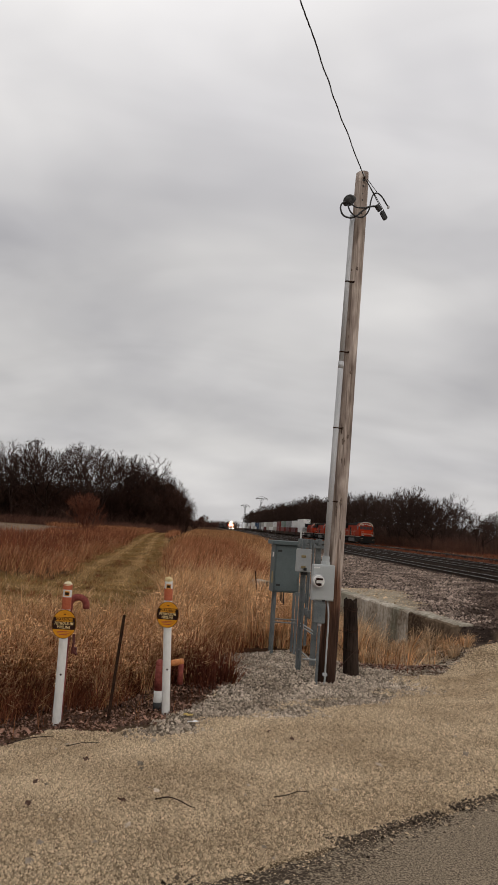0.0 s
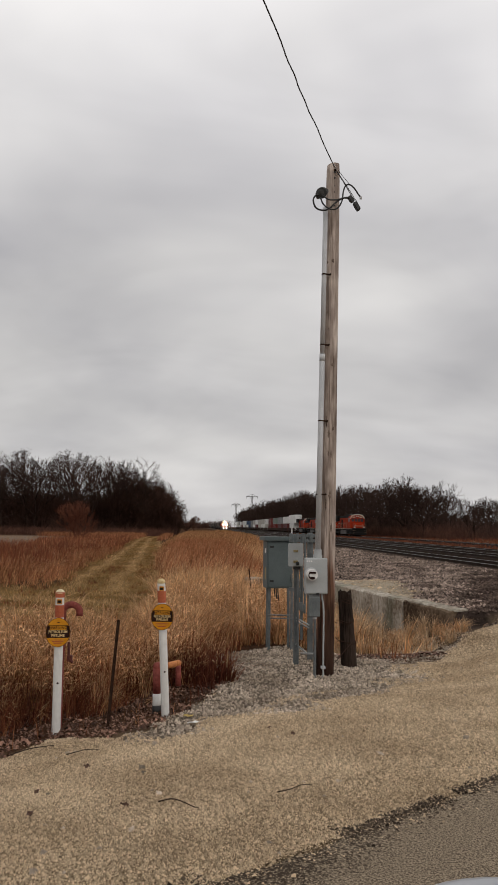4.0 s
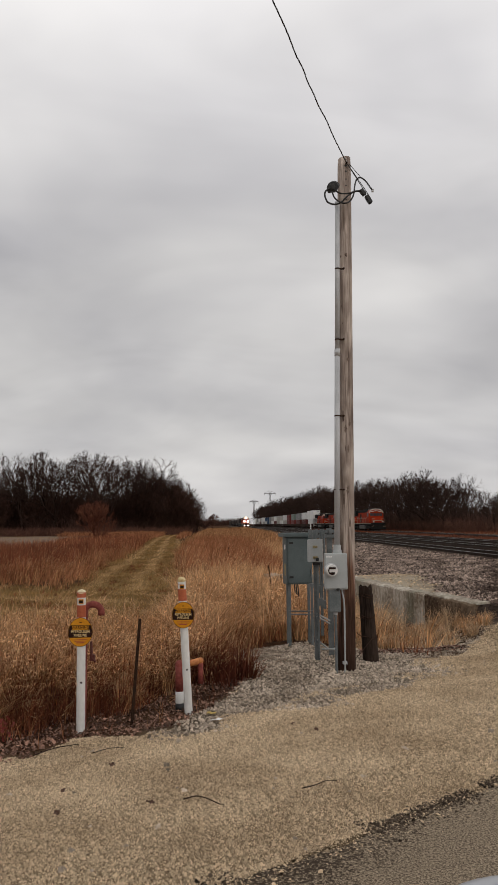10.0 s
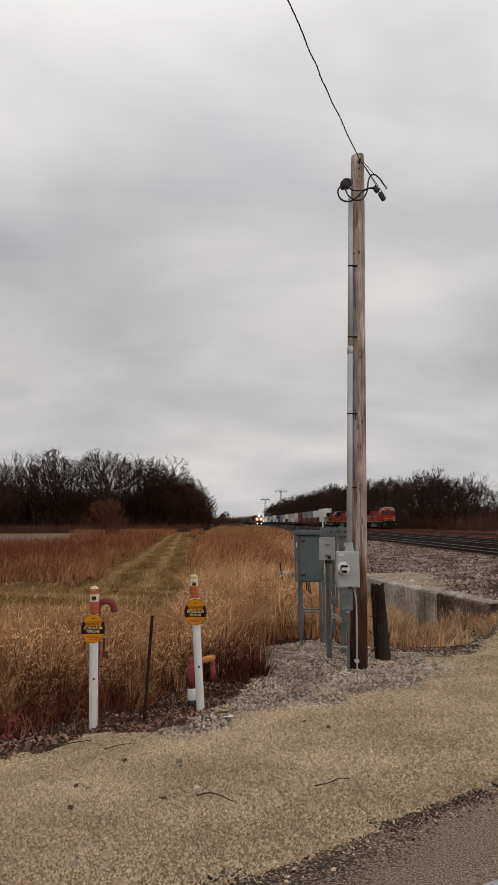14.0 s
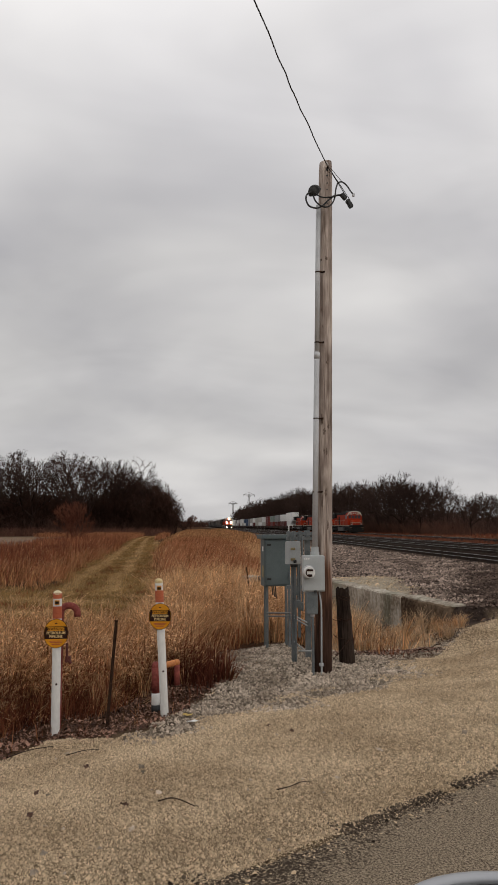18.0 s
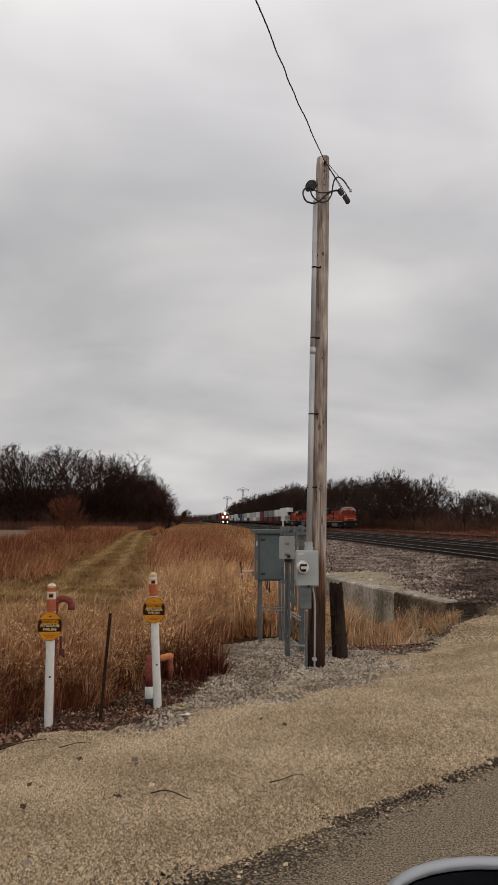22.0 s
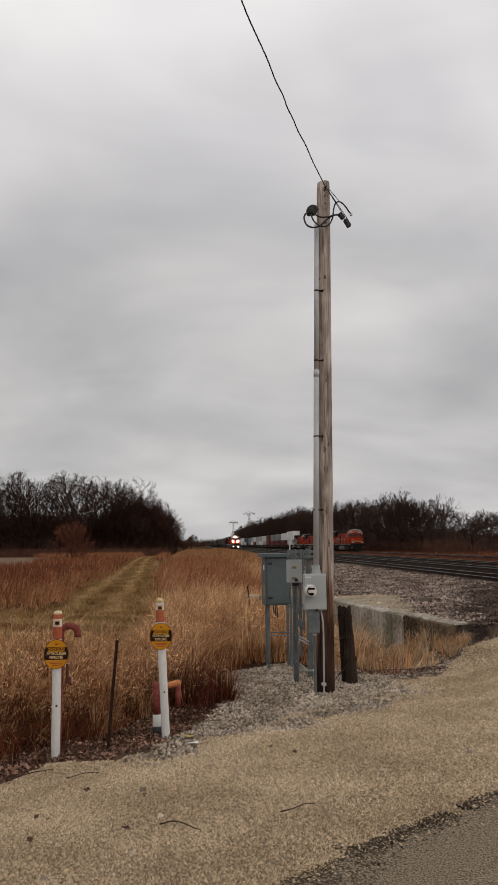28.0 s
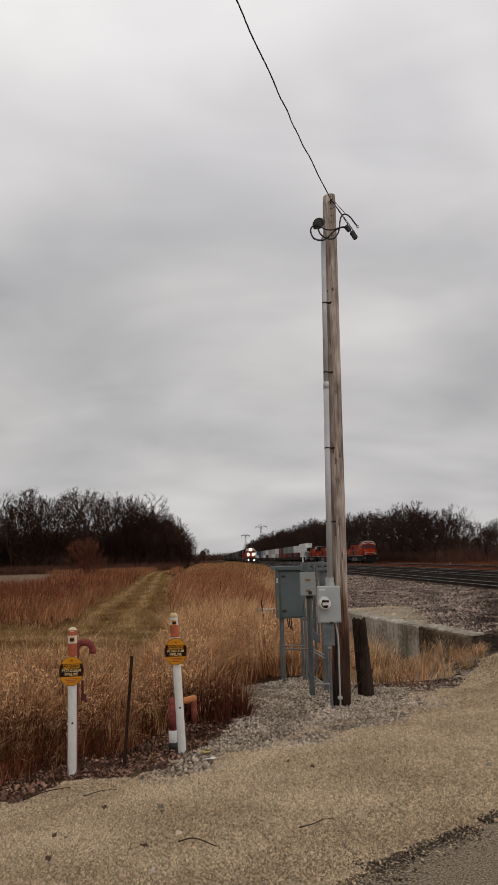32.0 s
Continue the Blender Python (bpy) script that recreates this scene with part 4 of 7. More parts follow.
body = wpart("body", cbox(-0.225, 0.225, -0.12, 0.16, 0.575, 1.37, bevel=0.008), M_GREENPAINT, cab)
door = wpart("door", cbox(-0.205, 0.220, -0.142, -0.121, 0.60, 1.345, bevel=0.006), M_GREENPAINT, cab, "flat cabinet door")
bm = cbox(-0.285, 0.26, -0.19, 0.20, 1.372, 1.438, bevel=0.008)
wpart("rain_cap", bm, M_GREENPAINT, cab, "overhanging flat rain cap")
for z in (1.27, 0.70):
    wpart("hinge", cbox(-0.185, -0.115, -0.158, -0.140, z - 0.018, z + 0.018, bevel=0.004), M_BLACK, door)
wpart("latch", cbox(0.185, 0.205, -0.165, -0.140, 0.68, 0.82, bevel=0.004), M_STEELGREEN, door)
wpart("side_label", cbox(-0.232, -0.224, -0.05, 0.02, 1.16, 1.24), M_WHITEPOST, cab, "small pale label")
wpart("side_label", cbox(-0.232, -0.224, -0.06, 0.01, 0.72, 0.92), M_BRASS, cab, "faded yellow label")
for x, y in ((1.207, 12.36), (1.595, 12.42), (1.20, 12.62), (1.57, 12.66)):
    bm = boxed(x - 0.022, x + 0.022, y - 0.018, y + 0.018, -0.5, 0.578, bevel=0.004)
    wpart("leg", bm, M_STEELGREEN, cab, "strut channel leg")
for z in (0.128, 0.075):
    wpart("crossbar", rodded((1.19, 12.345, z), (1.61, 12.40, z - 0.012), 0.011, sides=8), M_STEELGREEN, cab)
bm = bmesh.new()
for k in range(3):
    rod(bm, (1.30 + k * 0.03, 12.45, 0.57), (1.315 + k * 0.03, 12.46, 0.42 - 0.03 * k), 0.010, sides=6)
wpart("cable_gland", bm, M_BLACK, cab)

# strut rack between the cabinet and the pole, with a small junction box
rack = thing("strut_rack", (1.6, 11.0, -0.4), label="grey strut channel rack carrying conduits beside the pole", category="equipment rack")
for nm, x, y, z0, z1, w in (("upright", 1.44, 10.80, -0.45, 1.50, 0.024), ("upright", 1.725, 11.2, -0.45, 1.52, 0.042), ("upright", 1.585, 11.15, -0.1, 1.50, 0.020), ("upright", 1.50, 11.15, 0.2, 1.49, 0.016)):
    bm = boxed(x - w, x + w, y - 0.02, y + 0.02, z0, z1, bevel=0.003)
    for k in range(int((z1 - max(z0, 0.2)) / 0.09)):
        box(bm, x - w * 0.35, x + w * 0.35, y - 0.0235, y - 0.0205, max(z0, 0.2) + 0.03 + k * 0.09, max(z0, 0.2) + 0.075 + k * 0.09)
    wpart(nm, bm, M_STEELGREEN, rack)
for y, z in ((11.12, 1.475), (11.12, 1.40), (11.12, 0.66)):
    wpart("cross_channel", boxed(1.39, 1.80, y - 0.02, y + 0.02, z - 0.024, z + 0.024, bevel=0.003), M_STEELGREEN, rack)
for x in (1.42, 1.51, 1.60, 1.72):
    wpart("channel_clamp", boxed(x - 0.022, x + 0.022, 11.08, 11.12, 1.425, 1.51, bevel=0.004), M_STEELGREEN, rack)
for p, q in (((1.45, 10.78, 0.275), (1.70, 11.17, 0.12)), ((1.45, 10.78, 0.235), (1.70, 11.17, 0.075)), ((1.45, 10.78, -0.10), (1.64, 11.0, -0.27)), ((1.55, 10.95, -0.265), (1.70, 10.02, -0.115))):
    wpart("brace", rodded(p, q, 0.013, sides=8), M_GREYPAINT, rack)
for x, y, z0, z1, r in ((1.475, 10.76, -0.4, 1.03, 0.017), (1.515, 10.77, 0.45, 1.03, 0.013), (1.545, 10.80, 0.42, 1.48, 0.016), (1.63, 11.1, 0.3, 1.45, 0.016)):
    wpart("rack_conduit", rodded((x, y, z0), (x, y, z1), r, sides=10), M_STEELGREEN, rack)
for x, y, z in ((1.515, 10.77, 0.45), (1.545, 10.80, 0.42), (1.50, 10.78, 0.63), (1.58, 10.9, 0.40)):
    bm = boxed(x - 0.028, x + 0.028, y - 0.03, y + 0.03, z - 0.06, z + 0.05, bevel=0.008)
    wpart("conduit_fitting", bm, M_STEELGREEN, rack)
wpart("spare_stub", rodded((1.425, 11.1, 1.50), (1.425, 11.1, 1.62), 0.010, sides=8), M_WHITEPOST, rack, "short white stub pipe")
jb = thing("junction_box", (1.43, 10.72, 1.03), label="pale grey junction box with two yellowed latches", category="electrical box")
wpart("enclosure", boxed(1.325, 1.532, 10.65, 10.77, 1.028, 1.352, bevel=0.01), M_GREYPAINT, jb)
wpart("lid", boxed(1.320, 1.538, 10.636, 10.652, 1.035, 1.366, bevel=0.005), M_GREYPAINT, jb)
for z, mt in ((1.255, M_BRASS), (1.10, M_BRASS)):
    wpart("latch", boxed(1.39, 1.46, 10.624, 10.637, z - 0.018, z + 0.018, bevel=0.004), mt, jb, "small brass-yellow latch")
wpart("padlock", boxed(1.43, 1.475, 10.605, 10.637, 1.05, 1.095, bevel=0.008), M_BLACK, jb)
wpart("gland", boxed(1.40, 1.50, 10.68, 10.76, 0.985, 1.03, bevel=0.006), M_BLACK, jb)

# the old timber post with its wire
tp = thing("timber_post", (2.23, 10.72, -0.38), label="dark rotten timber fence post wrapped with rusty wire", category="fence post")
bm = bmesh.new()
rings = []
for i in range(15):
    f = i / 14
    c = Vector((2.237, 10.72, -0.5)).lerp(Vector((2.172, 10.74, 0.655)), f)
    ring = []
    for j in range(18):
        a = 2 * math.pi * j / 18
        r = (0.118 - 0.024 * f) * (1 + 0.05 * math.sin(5 * a + f) + 0.03 * math.sin(9 * a))
        ring.append(bm.verts.new(c + Vector((r * math.cos(a), r * math.sin(a), (0.03 * math.sin(3 * a + 1) + 0.015 * math.sin(7 * a)) if i == 14 else 0))))
    rings.append(ring)
for a, b in zip(rings, rings[1:]):
    for j in range(18):
        bm.faces.new((a[j], a[(j + 1) % 18], b[(j + 1) % 18], b[j]))
bm.faces.new(rings[-1])
wpart("stump", bm, M_POST, tp)
for z, s in ((0.55, 0.0), (0.52, 0.6), (0.24, 1.4), (-0.06, 0.4), (0.22, 2.2)):
    f = (z + 0.5) / 1.155
    c = Vector((2.237, 10.72, -0.5)).lerp(Vector((2.172, 10.74, 0.655)), f)
    r = 0.124 - 0.024 * f
    pts = [c + Vector((r * math.cos(a), r * math.sin(a), 0.018 * math.sin(a * 2 + s))) for a in [2 * math.pi * k / 20 for k in range(21)]]
    wpart("wire_wrap", tube(pts, 0.0055, 5), M_RUST, tp)
for p in ([(2.12, 10.64, 0.56), (2.09, 10.62, 0.50), (2.075, 10.60, 0.42)], [(2.13, 10.62, 0.24), (2.06, 10.60, 0.22), (2.0, 10.58, 0.235)], [(2.28, 10.60, -0.02), (2.15, 10.45, -0.10), (1.95, 10.2, -0.23), (1.86, 10.1, -0.28)], [(2.14, 10.62, -0.05), (2.05, 10.6, -0.02), (2.0, 10.6, 0.03)]):
    wpart("loose_wire", tube(bend(p), 0.0045, 5), M_RUST, tp)


# ---- pipeline markers ----
M_SIGNPALE = surf("pale_sign_letters", (0.72, 0.50, 0.22), (0.82, 0.60, 0.30), 9, 0.5, 0.0, 60)
def sign_face(parent, c, w, h, rz):
    m = Matrix.Translation(c) @ Matrix.Rotation(radians(rz), 4, "Z") @ Matrix.Rotation(radians(90), 4, "X")

    def disc(rx, ry, d0, d1, mat, name, label="", sides=40, clip=None):
        bm = bmesh.new()
        ring = []
        for k in range(sides):
            a = 2 * math.pi * k / sides
            x, y = rx * math.cos(a), ry * math.sin(a)
            if clip:
                y = max(clip[0], min(clip[1], y))
            ring.append((x, y))
        a = [bm.verts.new((x, y, d0)) for x, y in ring]
        b = [bm.verts.new((x, y, d1)) for x, y in ring]
        for k in range(sides):
            bm.faces.new((a[k], a[(k + 1) % sides], b[(k + 1) % sides], b[k]))
        bm.faces.new(b)
        bm.faces.new(a[::-1])
        bmesh.ops.transform(bm, matrix=m, verts=bm.verts)
        return wpart(name, bm, mat, parent, label)

    rim = disc(w + 0.004, h + 0.004, -0.004, 0.0, M_SIGNBLACK, "sign_rim", "dark sign rim")
    face = disc(w, h, 0.0005, 0.003, M_YELLOWSIGN, "sign_face", "oval yellow warning sign")
    disc(w * 0.985, h * 0.985, 0.0035, 0.0045, M_SIGNBLACK, "black_band", "black band across the sign", 80, (-h * 0.38, h * 0.50))
    bm = boxed(-w * 0.74, w * 0.74, h * 0.17, h * 0.48, 0.0048, 0.0055)
    bmesh.ops.transform(bm, matrix=m, verts=bm.verts)
    wpart("word_frame", bm, M_SIGNBLACK, face, "black word frame")
    bm = boxed(-w * 0.70, w * 0.70, h * 0.185, h * 0.465, 0.0058, 0.0064)
    bmesh.ops.transform(bm, matrix=m, verts=bm.verts)
    wpart("word_ground", bm, M_YELLOWSIGN, face)
    top = parent.matrix_basis.inverted()
    lettering("word", "WARNING", h * 0.29, M_SIGNBLACK, face, top @ m @ Matrix.Translation((0, h * 0.325, 0.0072)), "dark word", 0.84)
    lettering("word", "PETROLEUM", h * 0.27, M_SIGNPALE, face, top @ m @ Matrix.Translation((0, h * 0.04, 0.0056)), "white word", 0.83)
    lettering("word", "PIPELINE", h * 0.27, M_SIGNPALE, face, top @ m @ Matrix.Translation((0, -h * 0.22, 0.0056)), "white word", 0.83)
    for k, (y, wd, t) in enumerate(((-0.52, 0.55, 0.03), (-0.62, 0.48, 0.03), (-0.73, 0.34, 0.045), (0.72, 0.10, 0.05))):
        bm = boxed(-w * wd, w * wd, h * (y - t), h * (y + t * 0.4), 0.0033, 0.0042)
        bmesh.ops.transform(bm, matrix=m, verts=bm.verts)
        wpart("small_print", bm, M_SIGNRED if k < 3 else M_SIGNBLACK, face)


def marker(base, top, bands, sign_z, sign_half, dome, label, rz):
    base, top = Vector(base), Vector(top)
    o = thing("pipeline_marker", base, label=label, category="marker post", group="pipeline markers")

    def at(z):
        return base.lerp(top, (z - base.z) / (top.z - base.z))

    r = 0.042

    def tube_between(name, z0, z1, mat, rr, lab=""):
        bm = bmesh.new()
        n = 20
        rings = [[bm.verts.new(at(z) + Vector((rr * math.cos(2 * math.pi * k / n), rr * 0.8 * math.sin(2 * math.pi * k / n), 0))) for k in range(n)] for z in (z0, z1)]
        for k in range(n):
            bm.faces.new((rings[0][k], rings[0][(k + 1) % n], rings[1][(k + 1) % n], rings[1][k]))
        bm.faces.new(rings[0][::-1]), bm.faces.new(rings[1])
        return wpart(name, bm, mat, o, lab, shade=False)

    tube_between("post", base.z - 0.1, top.z - 0.02, M_WHITEPOST, r, "white plastic tube")
    bm = bmesh.new()
    bmesh.ops.create_uvsphere(bm, u_segments=18, v_segments=10, radius=r + 0.002)
    bmesh.ops.transform(bm, matrix=Matrix.Translation(at(top.z - 0.03)) @ Matrix.Diagonal((1, 0.82, 0.85, 1)), verts=bm.verts)
    wpart("dome_cap", bm, dome, o, "weathered domed cap", shade=True)
    for z0, z1 in bands:
        tube_between("orange_band", z1, z0, M_ORANGEBAND, r + 0.0025, "faded orange band")
    z = (bands[0][1] + bands[-1][0]) / 2
    c = at(z)
    sk = wpart("sticker", boxed(c.x - 0.020, c.x + 0.026, c.y - 0.041, c.y - 0.033, z - 0.022, z + 0.022, bevel=0.001), M_YELLOWSIGN, o, "small yellowed sticker")
    wpart("sticker_print", boxed(c.x - 0.016, c.x + 0.022, c.y - 0.0425, c.y - 0.0412, z - 0.014, z + 0.012), M_POST, sk)
    c = at(sign_z)
    sign_face(o, Vector((c.x, c.y - 0.046, sign_z)), *sign_half, rz)
    # a black plug stands in for the dark of a bolt hole
    c = at(base.z + 0.50)
    wpart("bolt", rodded((c.x + 0.008, c.y - 0.038, c.z), (c.x + 0.008, c.y - 0.025, c.z), 0.010, sides=8), M_SIGNBLACK, o)
    c = at(base.z + 0.02)
    return o


M_YELLOWED = surf("yellowed_plastic", (0.62, 0.50, 0.28), (0.80, 0.72, 0.52), 14, 0.6, 0.05, 40)
M_OCHRE = surf("ochre_stained_plastic", (0.48, 0.33, 0.12), (0.72, 0.58, 0.32), 22, 0.6, 0.05, 60)
marker((-1.325, 7.25, -0.41), (-1.340, 7.25, 0.966), ((0.945, 0.895), (0.822, 0.705)), 0.568, (0.113, 0.134), M_YELLOWED, "white pipeline marker post with orange bands and yellow sign", 4)
marker((-0.308, 7.79, -0.41), (-0.390, 7.79, 1.036), ((0.968, 0.966), (0.918, 0.795)), 0.652, (0.114, 0.132), M_OCHRE, "white leaning pipeline marker post with orange band and yellow sign", -3)

# vent pipes behind the markers
vp = thing("gooseneck_vent", (-1.30, 7.5, -0.45), label="faded red gooseneck vent pipe rising behind a marker", category="vent pipe")
pts = bend([(-1.352, 7.5, -0.5), (-1.352, 7.5, 0.2), (-1.352, 7.5, 0.66)], 4)
arc = [(-1.268 + 0.084 * math.cos(a), 7.5, 0.725 + 0.075 * math.sin(a)) for a in [math.pi * (1 - k / 10) for k in range(11)]]
wpart("riser", tube(pts + arc + [(-1.184, 7.5, 0.69)], 0.034, 14), M_REDPIPE, vp, shade=True)
wpart("lock_lug", boxed(-1.285, -1.235, 7.44, 7.49, 0.25, 0.31, bevel=0.006), M_OXIDE, vp)
wpart("padlock_strap", tube(bend([(-1.275, 7.46, 0.44), (-1.268, 7.45, 0.36), (-1.265, 7.45, 0.29), (-1.225, 7.45, 0.24)]), 0.013, 8), M_OXIDE, vp)

vq = thing("vent_pipe", (-0.415, 8.0, -0.45), label="square-elbowed vent pipe painted red, white and orange", category="vent pipe")
wpart("red_riser", rodded((-0.417, 8, -0.18), (-0.419, 8, 0.10), 0.044, sides=16), M_REDPIPE, vq, shade=True)
wpart("tar_foot", rodded((-0.415, 8, -0.40), (-0.4155, 8, -0.30), 0.0465, sides=16), M_BLACK, vq, "black tarred foot", shade=True)
wpart("white_riser", rodded((-0.415, 8, -0.385), (-0.417, 8, -0.178), 0.0445, sides=16), M_WHITEPOST, vq, "peeling white paint", shade=True)
wpart("black_riser", rodded((-0.414, 8, -0.6), (-0.415, 8, -0.383), 0.0452, sides=16), M_BLACK, vq, shade=True)
bm = bmesh.new()
bmesh.ops.create_uvsphere(bm, u_segments=14, v_segments=10, radius=0.047)
bmesh.ops.translate(bm, vec=(-0.419, 8, 0.10), verts=bm.verts)
wpart("elbow", bm, M_REDPIPE, vq, shade=True)
wpart("orange_arm", rodded((-0.42, 8, 0.085), (-0.20, 7.99, 0.135), 0.034, sides=16), M_ORPIPE, vq, "orange painted arm", shade=True)
bm = bmesh.new()
bmesh.ops.create_uvsphere(bm, u_segments=14, v_segments=10, radius=0.036)
bmesh.ops.translate(bm, vec=(-0.195, 7.99, 0.135), verts=bm.verts)
wpart("elbow", bm, M_ORPIPE, vq, shade=True)
wpart("down_leg", rodded((-0.195, 7.99, 0.13), (-0.190, 8, -0.10), 0.030, sides=16), M_REDPIPE, vq, shade=True)

# steel fence posts
fp = thing("steel_fence_post", (-0.858, 7.44, -0.40), label="thin dark rusty steel fence post leaning in grass", category="fence post", group="steel fence posts")
bm = boxed(-0.015, 0.015, -0.004, 0.004, -0.15, 1.06)
box(bm, -0.004, 0.004, 0.004, 0.03, -0.15, 1.06)
for k in range(16):
    box(bm, -0.008, 0.008, -0.012, -0.004, 0.06 + k * 0.06, 0.085 + k * 0.06)
part("tee_bar", bm, M_RUST, fp)
part("anchor_plate", boxed(-0.05, 0.05, 0.005, 0.012, -0.12, 0.02), M_RUST, fp)
fp.matrix_basis = pose(-0.862, 7.44, -0.40, 0, 4.0, 10)
copy_thing(fp, pose(1.365, 18.0, -0.48, 0, -6.5, 0))
copy_thing(fp, pose(0.45, 34.0, -0.55, 0, 2, 0))


# ---- trains ----
def loco_body(lit, nose_stripe=True):
    """A six-axle road locomotive, 22 m long; its front faces -y at the origin, the rail head is z = 0."""
    o = thing("locomotive")
    part("frame", boxed(-1.5, 1.5, 0.5, 21.8, 1.15, 1.62, bevel=0.04), M_LOCOBLACK, o, "black underframe")
    bm = boxed(-1.5, 1.5, 0.15, 0.6, 0.35, 1.66, bevel=0.05)
    box(bm, -1.45, 1.45, -0.15, 0.2, 0.18, 0.75, bevel=0.05)
    part("pilot", bm, M_LOCOBLACK, o, "black front plate with plough")
    bm = bmesh.new()
    # nose with sloping sides
    vs = box(bm, -1.05, 1.05, 0.7, 2.2, 1.62, 2.75, bevel=0.0)
    for v in vs:
        if v.co.y < 1 and v.co.z > 2:
            v.co.y += 0.35
            v.co.x *= 0.8
    bmesh.ops.bevel(bm, geom=list(bm.edges), offset=0.09, segments=2, affect="EDGES")
    part("nose", bm, M_LOCO, o, "orange low nose")
    bm = bmesh.new()
    prof = [(-1.55, 1.62), (-1.55, 3.7), (-1.15, 4.3), (-0.5, 4.55), (0.5, 4.55), (1.15, 4.3), (1.55, 3.7), (1.55, 1.62)]
    a = [bm.verts.new((x, 2.1 + (0.12 if z > 2.8 else 0), z)) for x, z in prof]
    b = [bm.verts.new((x, 4.9, z)) for x, z in prof]
    for i in range(8):
        bm.faces.new((a[i], a[(i + 1) % 8], b[(i + 1) % 8], b[i]))
    bm.faces.new(a[::-1]), bm.faces.new(b)
    bmesh.ops.recalc_face_normals(bm, faces=bm.faces)
    cab = part("cab", bm, M_LOCO, o, "orange crew cab")
    for x0, x1 in ((-1.3, -0.72), (-0.62, -0.05), (0.05, 0.62), (0.72, 1.3)):
        part("windscreen", boxed(x0, x1, 2.16, 2.26, 3.05, 3.72, bevel=0.02), M_GLASS, cab, "dark windscreen pane")
    for sx in (-1.56, 1.52):
        part("side_window", boxed(sx, sx + 0.04, 2.8, 4.3, 3.0, 3.75, bevel=0.015), M_GLASS, cab, "dark side window")
    arch = [(x, z) for x, z in prof if z > 3.0]
    bm = bmesh.new()
    for (x0, z0), (x1, z1) in zip(arch, arch[1:]):
        rod(bm, (x0, 2.16, z0), (x1, 2.16, z1), 0.09, sides=6)
    part("brow", bm, M_CREAM, cab, "pale moulding round the cab front")
    for x in (-0.78, 0.78):
        part("number_board", boxed(x - 0.28, x + 0.28, 2.10, 2.20, 3.92, 4.14, bevel=0.02), M_CREAM, cab, "pale board above the windscreen")
    part("anticlimber", boxed(-1.35, 1.35, 0.02, 0.5, 1.40, 1.58, bevel=0.03), M_LOCOBLACK, o, "black front step")
    for x in (-1.25, 1.25):
        for z in (0.5, 0.8, 1.1):
            part("step", boxed(x - 0.24, x + 0.24, 0.0, 0.12, z, z + 0.04), M_LOCOSTRIPE, o)
    for x in (-0.975, 0.957):
        for k in range(6):
            part("hood_door", boxed(x, x + 0.018, 6.2 + 1.8 * k, 7.7 + 1.8 * k, 1.75, 3.6, bevel=0.006), M_LOCO if k != 4 else M_LOCOBLACK, o)
    part("cab_roof", boxed(-1.2, 1.2, 2.2, 4.9, 4.5, 4.62, bevel=0.05), M_LOCOGREY, cab, "pale roof edge")
    bm = boxed(-0.95, 0.95, 4.9, 19.5, 1.62, 3.95, bevel=0.08)
    part("long_hood", bm, M_LOCO, o, "long orange engine hood")
    bm = boxed(-1.0, 1.0, 4.9, 19.6, 3.9, 4.45, bevel=0.12)
    box(bm, -0.7, 0.7, 8, 11, 4.45, 4.7, bevel=0.06)
    part("hood_roof", bm, M_LOCOBLACK, o, "sooty black hood roof")
    part("radiator", boxed(-1.5, 1.5, 17.0, 21.0, 3.3, 4.5, bevel=0.15), M_LOCOBLACK, o, "black flared radiator wings")
    part("stripe", boxed(-0.97, -0.957, 5.2, 19.2, 2.72, 2.86), M_LOCOSTRIPE, o, "pale side stripe")
    part("sill_stripe", boxed(-1.52, -1.505, 0.7, 21.5, 1.45, 1.56), M_LOCOSTRIPE, o, "pale sill stripe")
    bm = boxed(-1.08, 1.08, 0.66, 0.70, 2.05, 2.2)
    part("nose_stripe", bm, M_LOCOSTRIPE, o, "pale band on the nose")
    part("fuel_tank", boxed(-1.45, 1.45, 7.6, 13.8, 0.3, 1.15, bevel=0.15), M_LOCOGREY, o, "grey fuel tank")
    for y in (4.2, 17.6):
        bm = boxed(-1.35, 1.35, y - 2.4, y + 2.4, 0.5, 0.95, bevel=0.06)
        bg = part("bogie", bm, M_LOCOBLACK, o, "black three-axle bogie")
        for dy in (-1.8, 0, 1.8):
            part("wheelset", rodded((-0.78, y + dy, 0.51), (0.78, y + dy, 0.51), 0.51, sides=16), M_RUST, bg)
    for x in (-1.4, 1.4):
        bm = bmesh.new()
        for k in range(9):
            rod(bm, (x, 5.2 + k * 1.8, 1.62), (x, 5.2 + k * 1.8, 2.6), 0.025, sides=5)
        rod(bm, (x, 5.2, 2.6), (x, 19.6, 2.6), 0.025, sides=5)
        part("handrail", bm, M_LOCOSTRIPE if lit else M_LOCOBLACK, o)
    bm = bmesh.new()
    for x in (-1.3, -0.8, 0.8, 1.3):
        rod(bm, (x, 0.45, 1.62), (x, 0.45, 2.55), 0.025, sides=5)
    rod(bm, (-1.3, 0.45, 2.55), (-0.8, 0.45, 2.55), 0.025, sides=5)
    rod(bm, (0.8, 0.45, 2.55), (1.3, 0.45, 2.55), 0.025, sides=5)
    part("front_rail", bm, M_LOCOSTRIPE, o)
    return o


def lamp(parent, x, y, z, r, material, name, label):
    part("bezel", rodded((x, y, z), (x, y + 0.12, z), r * 1.25, sides=14), M_LOCOBLACK, parent)
    part(name, rodded((x, y - 0.03, z), (x, y + 0.06, z), r, sides=14), material, parent, label)


